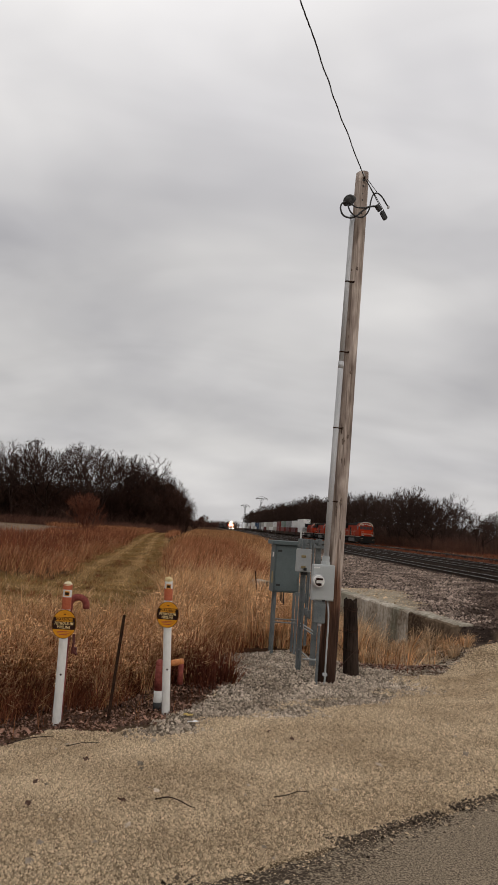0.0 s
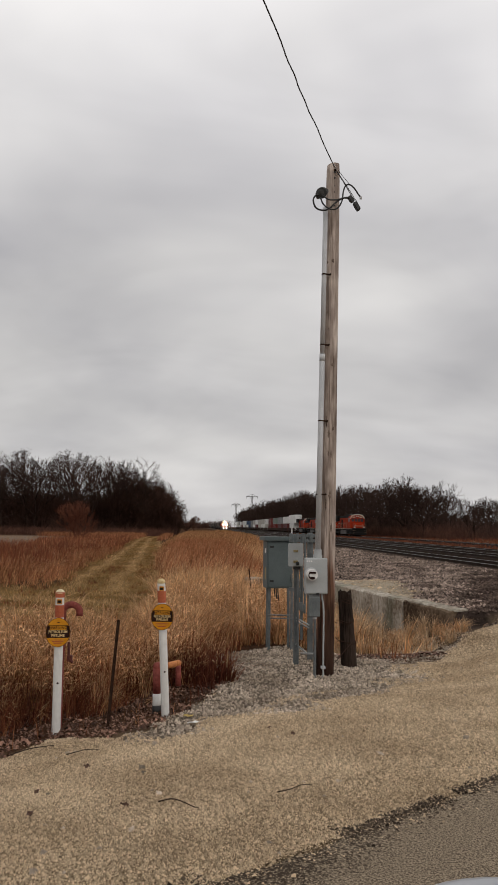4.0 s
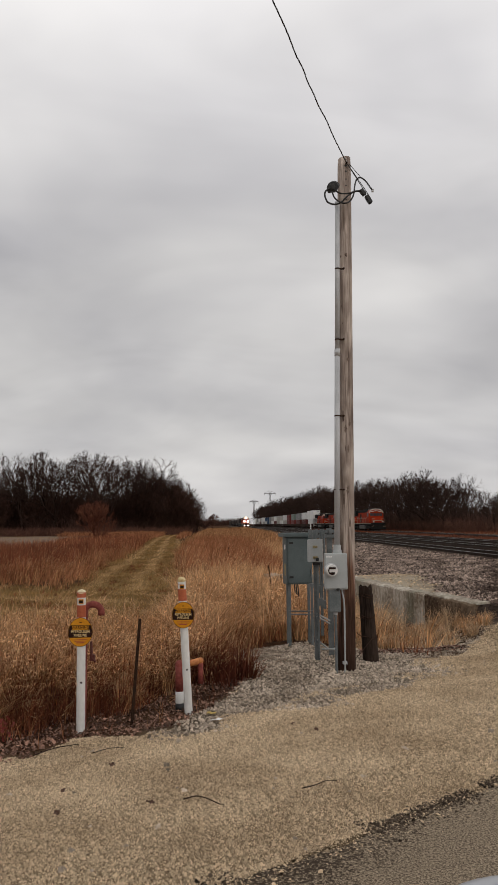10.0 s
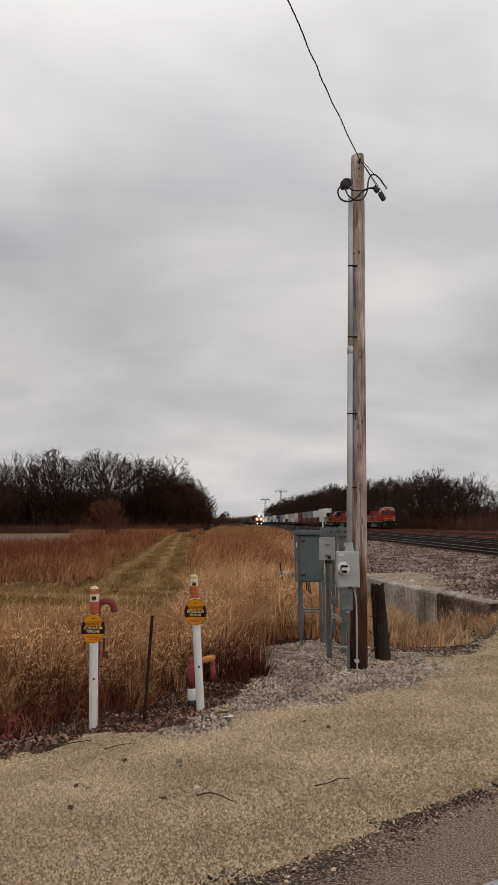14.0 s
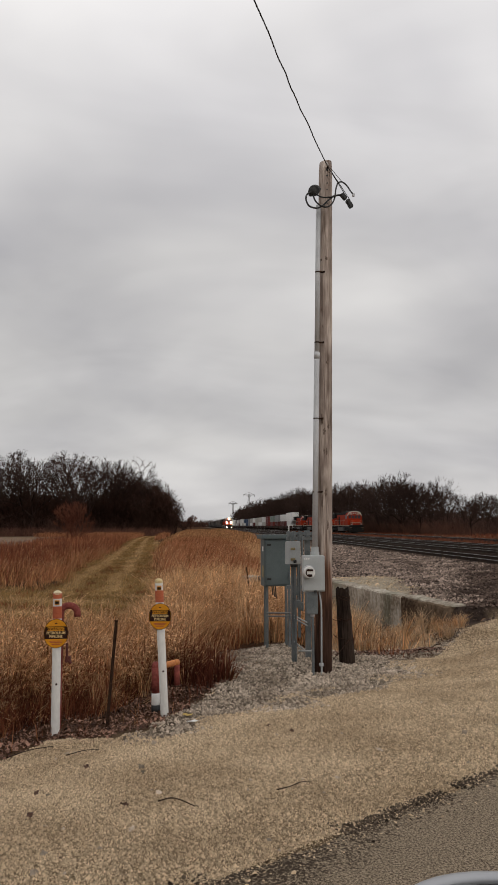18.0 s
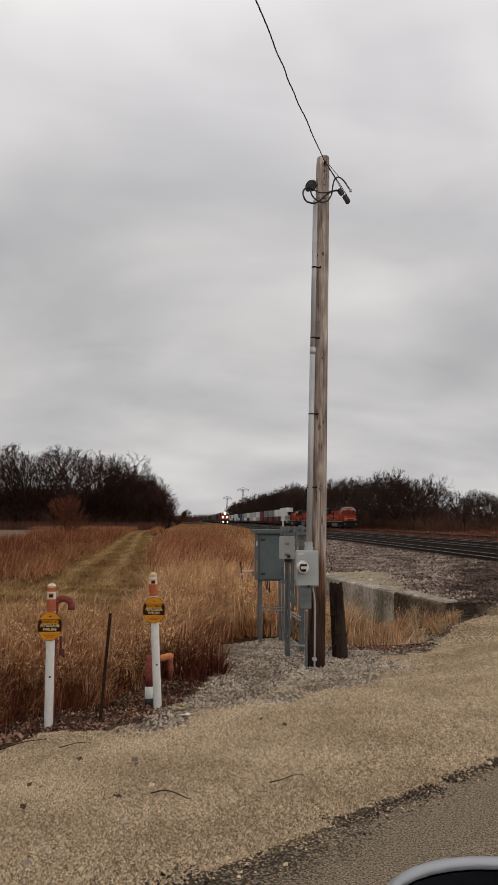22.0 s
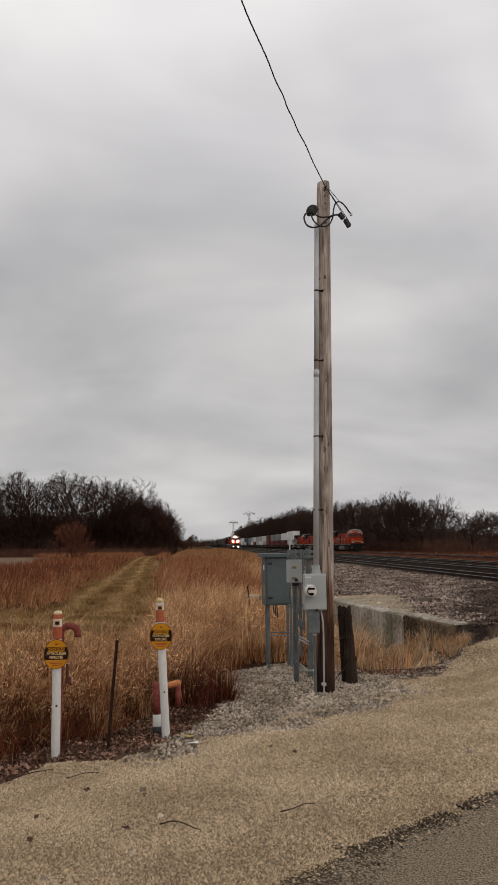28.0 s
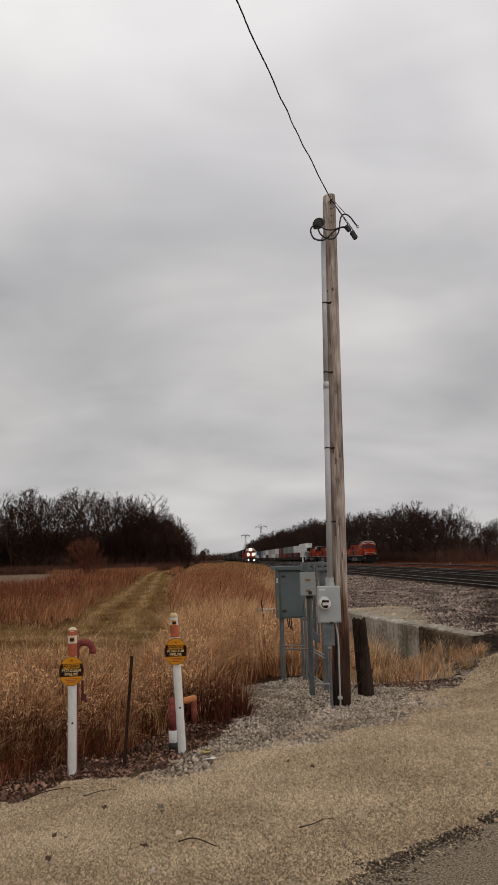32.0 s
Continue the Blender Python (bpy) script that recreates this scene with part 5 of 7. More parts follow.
WAIT_Y = 152.0
lead = loco_body(True)
lead.matrix_basis = pose(TRACK_4, WAIT_Y, -0.03)
tagged(lead, "orange and black diesel locomotive heading a waiting train", "locomotive", "locomotives of the waiting train")
second_lead = loco_body(False)
second_lead.matrix_basis = pose(TRACK_4, WAIT_Y + 23, -0.03)
tagged(second_lead, "sooty orange diesel locomotive coupled behind another", "locomotive", "locomotives of the waiting train")
for k in (2, 3):
    copy_thing(second_lead, pose(TRACK_4, WAIT_Y + 23 * k, -0.03))
for x, y, z, r in ((-0.2, 2.1, 4.2, 0.12), (0.2, 2.1, 4.2, 0.12), (-1.0, 0.42, 1.85, 0.12), (1.0, 0.42, 1.85, 0.12)):
    lamp(lead, x, y - 0.02, z, r, M_LAMPOFF, "headlamp", "clear unlit lamp")

# the moving train's engine, with three bright lamps in a triangle and two low ditch lights
engine = loco_body(False)
tagged(engine, "orange diesel locomotive with bright headlights on the main track", "locomotive")
engine.name = "moving_locomotive"
# upper lamp discs are oversized, so their shape stands in for glare
for x, y, z, r in ((0.0, 2.08, 4.15, 0.34), (-0.85, 0.62, 2.65, 0.36), (0.85, 0.62, 2.65, 0.36), (-0.85, -0.2, 0.75, 0.15), (0.95, -0.2, 0.75, 0.15)):
    lamp(engine, x, y - 0.05, z, r, M_HEAD, "headlight", "glaring white lit headlight")
engine_2 = loco_body(False)
engine_2.name = "moving_locomotive"
tagged(engine_2, "second orange diesel locomotive of the moving train", "locomotive")

CONT = {k: surf("container_" + k, tuple(v * 0.85 for v in c), c, 0.6, 0.55, 0.0, 5, vary=0.08) for k, c in dict(
    white=(0.80, 0.79, 0.76), cream=(0.50, 0.47, 0.42), maroon=(0.11, 0.018, 0.014), red=(0.17, 0.022, 0.016), blue=(0.022, 0.055, 0.12), grey=(0.25, 0.25, 0.245), green=(0.20, 0.25, 0.21)).items()}


def container(o, name, y0, length, z0, h, col):
    bm = boxed(-1.22, 1.22, y0, y0 + length, z0, z0 + h, bevel=0.03)
    k = int(length / 0.6)
    for i in range(k):
        y = y0 + (i + 0.5) * length / k
        box(bm, -1.25, -1.22, y - 0.12, y + 0.12, z0 + 0.15, z0 + h - 0.15)
    for x in (-0.62, 0.62):
        box(bm, x - 0.55, x + 0.55, y0 - 0.035, y0, z0 + 0.12, z0 + h - 0.12)
    c = part(name, bm, CONT[col], o, col + " ribbed steel container")
    for yy in (y0 + 0.08, y0 + length - 0.08):
        part("corner_post", boxed(-1.27, -1.215, yy - 0.1, yy + 0.1, z0 + 0.02, z0 + h - 0.02), CONT[col], c)


def well_car(low, high):
    o = thing("well_car", label="double-stack well wagon with a %s container on a %s one" % (high, low), category="freight wagon", group="wagons of the waiting train")
    bm = boxed(-1.45, -1.3, 1.6, 18.4, 0.45, 1.45, bevel=0.03)
    box(bm, 1.3, 1.45, 1.6, 18.4, 0.45, 1.45, bevel=0.03)
    box(bm, -1.3, 1.3, 1.6, 18.4, 0.32, 0.42)
    part("well", bm, M_RUST, o, "dark rusty steel well")
    for y in (1.0, 19.0):
        part("end_platform", boxed(-1.4, 1.4, y - 0.9, y + 0.9, 0.95, 1.2, bevel=0.03), M_RUST, o)
        bg = part("bogie", boxed(-1.15, 1.15, y - 1.0, y + 1.0, 0.35, 0.7, bevel=0.05), M_LOCOBLACK, o)
        for dy in (-0.85, 0.85):
            part("wheelset", rodded((-0.78, y + dy, 0.42), (0.78, y + dy, 0.42), 0.42, sides=14), M_RUST, bg)
    container(o, "lower_container", 3.8, 12.2, 0.44, 2.7, low)
    container(o, "upper_container", *((1.9, 16.1, 3.15, 2.9) if (low, high) == ("white", "white") else (3.8, 12.2, 3.15, 2.5)), high)
    return o


stacks = [("white", "white"), ("maroon", "white"), ("maroon", "grey"), ("red", "green"), ("red", "red"), ("cream", "white"), ("white", "cream"), ("cream", "cream"), ("maroon", "white"),
          ("white", "cream"), ("grey", "grey"), ("blue", "blue"), ("white", "blue"), ("cream", "white"), ("white", "white"), ("maroon", "cream"), ("cream", "white"), ("white", "grey"), ("cream", "cream"), ("white", "white")]
made = {}
for k, (low, high) in enumerate(stacks):
    m = pose(TRACK_4, WAIT_Y + 94 + 20.2 * k, -0.03)
    if (low, high) in made:
        copy_thing(made[low, high], m)
    else:
        made[low, high] = well_car(low, high)
        made[low, high].matrix_basis = m


def hopper(col, label):
    o = thing("hopper_wagon", label=label, category="freight wagon", group="wagons of the moving train")
    bm = bmesh.new()
    prof = [(-1.5, 1.9), (-1.58, 2.6), (-1.58, 4.1), (-1.1, 4.55), (1.1, 4.55), (1.58, 4.1), (1.58, 2.6), (1.5, 1.9)]
    rings = []
    for y, dz in ((0.9, 1.4), (2.6, 0.0), (14.4, 0.0), (16.1, 1.4)):
        rings.append([bm.verts.new((x, y, max(z, 1.9 + dz))) for x, z in prof])
    for a, b in zip(rings, rings[1:]):
        for i in range(8):
            bm.faces.new((a[i], a[(i + 1) % 8], b[(i + 1) % 8], b[i]))
    bm.faces.new(rings[0]), bm.faces.new(rings[-1][::-1])
    bmesh.ops.recalc_face_normals(bm, faces=bm.faces)
    body = part("body", bm, CONT[col], o)
    for k in range(9):
        part("rib", boxed(-1.64, -1.585, 2.8 + k * 1.4, 2.92 + k * 1.4, 2.0, 4.05), CONT[col], body)
    part("roof_walk", boxed(-0.4, 0.4, 1.2, 15.8, 4.6, 4.66), M_LOCOGREY, o)
    part("sill", boxed(-1.4, 1.4, 0.2, 16.8, 1.0, 1.3, bevel=0.03), M_LOCOBLACK, o)
    for y in (4.5, 8.5, 12.5):
        bm = boxed(-1.1, 1.1, y - 1.4, y + 1.4, 0.5, 1.95)
        for v in bm.verts:
            if v.co.z < 1:
                v.co.y = y + (v.co.y - y) * 0.35
        part("hopper_bay", bm, CONT[col], o)
    for y in (1.9, 15.1):
        bg = part("bogie", boxed(-1.15, 1.15, y - 1.1, y + 1.1, 0.35, 0.75, bevel=0.05), M_LOCOBLACK, o)
        for dy in (-0.85, 0.85):
            part("wheelset", rodded((-0.78, y + dy, 0.42), (0.78, y + dy, 0.42), 0.42, sides=14), M_RUST, bg)
    return o


CONT["soot"] = surf("sooty_wagon_paint", (0.030, 0.021, 0.017), (0.065, 0.048, 0.040), 0.6, 0.7, 0.0, 5, vary=0.2)
CONT["dull"] = surf("dull_grey_wagon_paint", (0.09, 0.074, 0.064), (0.16, 0.135, 0.118), 0.6, 0.7, 0.0, 5, vary=0.2)
hop_a = hopper("soot", "dark sooty covered hopper wagon in the moving train")
hop_b = hopper("dull", "dull grey covered hopper wagon in the moving train")
consist = [(engine, 0.0), (engine_2, 22.6), (hop_a, 45.4), (hop_b, 62.6)]
rng = random.Random(5)
for k in range(2, 24):
    consist.append((copy_thing(rng.choice((hop_a, hop_b)), pose(0, 0, 0)), 45.4 + 17.2 * k))


# where the engine's front stands on the main track, time by time
RUN = [(0.0, 417.0), (4.0, 386.5), (8.0, 358.5), (12.0, 335.5), (16.0, 315.5), (20.0, 294.5), (24.0, 274.5), (28.0, 256.0), (32.0, 237.0)]


def motions():
    for car, back in consist:
        walk(car, [(t, pose(TRACK_1, y + back, RAIL_TOP)) for t, y in RUN])




# ---- vegetation ----
RS = np.random.RandomState(7)


def prisms(p, q, r0, r1):
    """Three-sided tapered sticks from p to q, as arrays of points and quads."""
    d = q - p
    d = d / np.maximum(np.linalg.norm(d, axis=1, keepdims=True), 1e-9)
    ref = np.where(np.abs(d[:, 2:3]) > 0.8, np.array([[1.0, 0, 0]]), np.array([[0, 0, 1.0]]))
    a = np.cross(d, ref)
    a /= np.linalg.norm(a, axis=1, keepdims=True)
    b = np.cross(d, a)
    v = []
    for base, r in ((p, r0), (q, r1)):
        for k in range(3):
            t = 2 * math.pi * k / 3
            v.append(base + (a * math.cos(t) + b * math.sin(t)) * r[:, None])
    v = np.stack(v, 1).reshape(-1, 3)
    f = np.array([(0, 1, 4, 3), (1, 2, 5, 4), (2, 0, 3, 5)])
    f = (f[None] + 6 * np.arange(len(p))[:, None, None]).reshape(-1, 4)
    return v, f


def fork_tree(seed, h, bole, limbs, wid, levels, twig, angle=(0.30, 0.62), rise=0.10, shoots=2, keep=0.8, open_=(0.45, 1.0)):
    """The sticks of a bare tree whose limbs fork again and again: thick ones (trunk and limbs) and thin ones (the crown)."""
    rng = random.Random(seed)
    out = {0: [], 1: []}

    def bent(p, d, length, r0, r1, k, n, wob):
        for i in range(n):
            d = (d + Vector((rng.gauss(0, wob), rng.gauss(0, wob), rng.gauss(0, wob)))).normalized()
            q = p + d * (length / n)
            a, b = r0 + (r1 - r0) * i / n, r0 + (r1 - r0) * (i + 1) / n
            out[k].append((p.copy(), q.copy(), max(a, twig), max(b, twig * 0.8)))
            p = q
        return p, d

    def turned(d, az, lean):
        u = d.orthogonal().normalized()
        w = d.cross(u)
        return (d * math.cos(lean) + (u * math.cos(az) + w * math.sin(az)) * math.sin(lean) + Vector((0, 0, rise))).normalized()

    def grow(p, d, length, r, lev):
        e, d2 = bent(p, d, length, r, r * 0.75, 0 if lev < 2 else 1, 3 if lev < 3 else 2, 0.13 if lev < 3 else 0.20)
        if lev >= 2:
            for _ in range(shoots):
                f = rng.uniform(0.15, 1.0)
                c = p.lerp(e, f)
                e3, d3 = bent(c, turned(d, rng.random() * 6.28, rng.uniform(0.5, 1.1)), length * rng.uniform(0.30, 0.6), twig, twig * 0.8, 1, 2, 0.2)
        if lev >= levels:
            return
        n = 3 if rng.random() < 0.35 else 2
        az = rng.random() * 6.28
        for i in range(n):
            grow(e, turned(d2, az + i * 6.28 / n + rng.uniform(-0.4, 0.4), rng.uniform(*angle)), length * rng.uniform(keep - 0.12, keep + 0.08), r * 0.66, lev + 1)

    top_, d0 = bent(Vector((0, 0, -0.3)), Vector((0, 0, 1)), h * bole, h * 0.021, h * 0.016, 0, 3, 0.05)
    for i in range(limbs):
        f = rng.uniform(0.72, 1.0) if bole > 0.1 else 1.0
        base = Vector((0, 0, -0.3)).lerp(top_, f)
        az, lean = i * 6.28 / limbs + rng.uniform(-0.5, 0.5), rng.uniform(*open_) * (0.25 if i == 0 else 1.0)
        d = Vector((math.cos(az) * math.sin(lean), math.sin(az) * math.sin(lean), math.cos(lean)))
        grow(base, d, h * 0.20 * rng.uniform(0.8, 1.15), h * 0.0115, 1)
    every = out[0] + out[1]
    top = max(a[1].z for a in every)
    far = sorted(math.hypot(a[1].x, a[1].y) for a in every)[int(len(every) * 0.97)]
    fit_ = np.array([wid * h / far, wid * h / far, h / top])
    # the crown ends at a lumpy dome
    fx, fz = fit_[0], fit_[2]

    def inside(p):
        az = math.atan2(p.y, p.x)
        lob = 1 + 0.10 * math.sin(3 * az + seed) + 0.07 * math.sin(7 * az + 2 * seed)
        return (math.hypot(p.x, p.y) * fx / (wid * h * lob)) ** 2 + ((p.z * fz - 0.48 * h) / (0.50 * h * (0.5 + 0.5 * lob))) ** 2 < 1 or p.z * fz < 0.4 * h

    out[1] = [a for a in out[1] if inside(a[1])]
    res = []
    for k in (0, 1):
        q = out[k]
        res.append(prisms(np.array([a[0] for a in q]) * fit_, np.array([a[1] for a in q]) * fit_, np.array([a[2] for a in q]), np.array([a[3] for a in q])))
    return res


def make_tree(seed, h, mat, label, group, *shape, **kw):
    o = thing("bare_tree", label=label, category="tree", group=group)
    big, small = fork_tree(seed, h, *shape, **kw)
    for name, (v, f) in (("trunk", big), ("crown", small)):
        ob = arrays(name, v, f, mat, "", "", "", o)
    return o


def plant(protos, places, name_seed, tall=15.0):
    rng = random.Random(name_seed)
    for x, y, h in places:
        p = rng.choice(protos)
        s = h / tall
        o = copy_thing(p, pose(0, 0, 0))
        o.matrix_basis = pose(x, y, float(ground_z(x, y)), 0, 0, rng.uniform(0, 360)) @ Matrix.Diagonal((s * rng.uniform(0.9, 1.15), s * rng.uniform(0.9, 1.15), s, 1))


wide = [make_tree(k, 15, M_BARK, "bare dark oak with a wide winter crown", "edge of the oak wood", 0.26, 6, 0.56, 6, 0.021, angle=(0.30, 0.62), rise=0.06, shoots=2, open_=(0.45, 1.1)) for k in (1, 2, 3, 4, 5)]
slim = [make_tree(k, 15, M_BARK, "bare slender tree in the trackside wood", "trackside wood", 0.20, 5, 0.44, 6, 0.022, angle=(0.22, 0.5), rise=0.12, shoots=1, open_=(0.25, 0.75)) for k in (21, 22, 23)]
thick = [make_tree(k, 10, M_BRUSHTREE, "dense low bare tree filling the edge of the wood", "thicket of the oak wood", 0.05, 8, 0.45, 5, 0.028, angle=(0.3, 0.7), rise=0.08, shoots=3, open_=(0.1, 0.75)) for k in (31, 32, 33)]
rng = random.Random(3)
# the oak wood across the field
oaks = []
for row in range(3):
    y = 163 + row * 11
    x = -74 + rng.uniform(0, 4)
    while x < -15:
        oaks.append((x, y + rng.uniform(-3, 3), (18.2 + row * 0.5) * rng.choice((0.86, 0.94, 1.0, 1.06))))
        x += rng.uniform(8.5, 14.0)
side = []
for x, y, h in ((-12.4, 166, 13.4), (-10.6, 167, 12.0), (-11.2, 172, 13.0)):
    side.append((x, y, h))
y = 176
while y < 300:
    side.append((-14.0 - 0.066 * (y - 176) + rng.uniform(-1.0, 0.6), y, rng.uniform(11, 13.5)))
    y += rng.uniform(7, 12)
# the wood beyond the tracks
HY = [110, 127, 134, 145, 159, 180, 222, 277, 326, 450, 700]
HH = [6.0, 7.0, 8.6, 12.0, 12.8, 13.2, 15.4, 17.6, 18.2, 18.4, 18.5]
trackside = []
y = 128.0
while y < 700:
    for row in range(2):
        h = float(np.interp(y, HY, HH)) * rng.uniform(0.84, 1.06)
        trackside.append((43.5 + row * 6.5 + rng.uniform(-2, 2) - 0.006 * (y - 128), y + rng.uniform(-2, 2), h))
    y += rng.uniform(6.5, 9.5) if y < 280 else rng.uniform(8, 12)
for k in range(34):
    d = 0.335 + 0.005 * k
    yy = 205 + rng.uniform(-12, 30)
    trackside.append((d * yy, yy, rng.uniform(6.0, 8.0) + 3.6 * float(smooth(0.378, 0.40, d))))
# low trees fill the wood between the oaks
fill_trees = [(-11.2, 164, 12.6), (-9.8, 165.5, 12.4), (-8.8, 166, 11.6), (-8.2, 168, 11.2), (-9.2, 169, 12.6), (-8.6, 172, 10.6), (-10.6, 169, 13.2), (-12.6, 165, 13.0), (-14.6, 166, 13.4), (-13.4, 169, 14.4), (-16.2, 171, 15.0)]
for row in range(5):
    x = -77 + rng.uniform(0, 3)
    while x < -11:
        fill_trees.append((x, 162 + row * 6 + rng.uniform(-2, 2), rng.uniform(8.5, 11.8)))
        x += rng.uniform(2.4, 4.2)
# single trees that stand out above the trackside wood
oaks += [(-14.2, 168, 15.6), (-19.0, 170, 16.4)]
trackside += [(44.5, 156, 14.6), (43.8, 163, 12.6), (46.0, 139, 10.6), (47.0, 146, 9.6)]
plant(thick, fill_trees, 4, 10.0)
plant(wide, oaks, 1)
plant(slim, side, 2)
plant(slim + wide[:3], trackside, 3)
# the first trees take places of their own
for o, (x, y, h) in zip(wide + slim, ((-52, 160, 17.0), (-36, 160, 17.4), (-24, 161, 16.2), (-18.5, 162, 17.4), (-43, 161, 16.0), (44.0, 150, 11.0), (45, 143.5, 9.0), (43.5, 170, 11.6))):
    o.matrix_basis = pose(x, y, float(ground_z(x, y)), 0, 0, 40) @ Matrix.Diagonal((h / 15, h / 15, h / 15, 1))
for o, (x, y, h) in zip(thick, ((-30, 161, 8.5), (-18, 162, 8.8), (-61, 161, 8.2))):
    o.matrix_basis = pose(x, y, float(ground_z(x, y)), 0, 0, 70) @ Matrix.Diagonal((h / 10, h / 10, h / 10, 1))


def brush(name, xs, ys, hmin, hmax, n, width, mat, label, category, lean=0.25, where=None, fork=2):
    x = RS.uniform(xs[0], xs[1], n)
    y = RS.uniform(ys[0], ys[1], n)
    if where is not None:
        keep = where(x, y)
        x, y = x[keep], y[keep]
    n = len(x)
    z = ground_z(x, y) - 0.1
    h = RS.uniform(hmin, hmax, n) * RS.uniform(0.6, 1.0, n)
    if where is right_strip:
        h = h * np.interp(y, HY, HH) / 13
    p = np.stack([x, y, z], 1)
    P, Q, A, B = [], [], [], []
    m = p + np.stack([RS.normal(0, lean, n) * h * 0.5, RS.normal(0, lean, n) * h * 0.5, h * 0.5], 1)
    P.append(p), Q.append(m), A.append(np.full(n, width)), B.append(np.full(n, width * 0.75))
    for k in range(fork):
        t = m + np.stack([RS.normal(0, lean * 1.4, n) * h * 0.5, RS.normal(0, lean * 1.4, n) * h * 0.5, h * RS.uniform(0.3, 0.5, n)], 1)
        P.append(m), Q.append(t), A.append(np.full(n, width * 0.75)), B.append(np.full(n, width * 0.3))
    # short side twigs make it a tangle
    for k in range(2 if width > 0.04 else 1):
        c = p + (m - p) * RS.uniform(0.3, 1.0, n)[:, None] if k == 0 else m + (t - m) * RS.uniform(0.0, 0.9, n)[:, None]
        P.append(c), Q.append(c + RS.normal(0, 0.11, (n, 3)) * h[:, None] + np.array([0, 0, 0.04]) * h[:, None])
        A.append(np.full(n, width * 0.5)), B.append(np.full(n, width * 0.3))
    v, f = prisms(np.concatenate(P), np.concatenate(Q), np.concatenate(A), np.concatenate(B))
    return arrays(name, v, f, mat, label, category, "stuff")


def left_wood(x, y):
    return (x < -11.3 + 1.0 * smooth(163, 170, y)) & (y > 158 + 1.5 * np.sin(x * 0.7))


def right_strip(x, y):
    return x > 42.5 - 0.006 * (y - 128)


brush("undergrowth", (-78, -5.5), (158, 190), 2.5, 6.5, 6000, 0.05, M_BRUSH, "dense dark bare undergrowth inside the oak wood", "undergrowth", where=left_wood, lean=0.42)
brush("undergrowth", (-80, -12), (176, 212), 4, 8.5, 5000, 0.05, M_BRUSH, "dense twiggy thicket deep in the oak wood", "undergrowth", lean=0.42, fork=3)
brush("undergrowth", (-11.4, -5.2), (163, 178), 3.0, 7.5, 2600, 0.045, M_BRUSH, "dense bare thicket at the corner of the oak wood", "undergrowth", lean=0.22, fork=3)
brush("undergrowth", (-24, -9.8), (164, 300), 4, 9.5, 5000, 0.05, M_BRUSH, "dense dark bare undergrowth along the wood's side", "undergrowth", where=lambda a, b: a < -0.0575 * b)
brush("undergrowth", (40, 57), (128, 300), 3, 7.0, 8000, 0.05, M_TRACKBRUSH, "dense dark bare undergrowth of the trackside wood", "undergrowth", where=right_strip)
brush("undergrowth", (38, 54), (300, 720), 3, 8, 6000, 0.08, M_TRACKBRUSH, "dense dark undergrowth far along the tracks", "undergrowth", where=right_strip)
brush("undergrowth", (66, 110), (200, 245), 2, 6.5, 3500, 0.07, M_BRUSH, "dark brush below the farther trees", "undergrowth")
brush("scrub", (40.5, 46), (118, 300), 1.0, 3.6, 6500, 0.03, M_REDTWIG, "reddish brown scrub at the wood's foot", "scrub", lean=0.4)
brush("scrub", (46, 100), (120, 200), 0.8, 2.2, 4000, 0.035, M_REDTWIG, "reddish brown scrub beyond the tracks", "scrub", lean=0.4)
brush("scrub", (-78, -6), (142, 160), 0.8, 2.4, 5000, 0.04, M_REDTWIG, "russet scrub along the foot of the oak wood", "scrub", lean=0.4)
brush("far_woods", (-160, 36), (760, 1100), 5, 11, 4200, 0.18, M_BRUSH, "far dark line of woods at the horizon", "woods", lean=0.3)


def bare_shrub(at, h, mat, label, seed, twig, limbs=14, wid=0.52):
    """A many-stemmed shrub of fine rising twigs."""
    o = thing("bare_shrub", (*at, float(ground_z(*at))), label=label, category="shrub")
    big, small = fork_tree(seed, h, 0.05, limbs, wid, 5, twig, angle=(0.25, 0.6), rise=0.12, shoots=4, open_=(0.1, 0.95))
    for name, (v, f) in (("stem", big), ("twig_mass", small)):
        arrays(name, v, f, mat, "", "", "", o)


bare_shrub((-14.1, 84), 5.2, M_RUST_TWIG, "rounded russet bare shrub standing in the tall grass", 41, 0.011)
bare_shrub((-2.0, 250), 6.0, M_REDTWIG, "dark reddish shrub where the path meets the tracks", 51, 0.045, 7, 0.55)
bare_shrub((-4.6, 262), 3.6, M_BARK, "dark low shrub beside the far path", 61, 0.045, 6, 0.55)


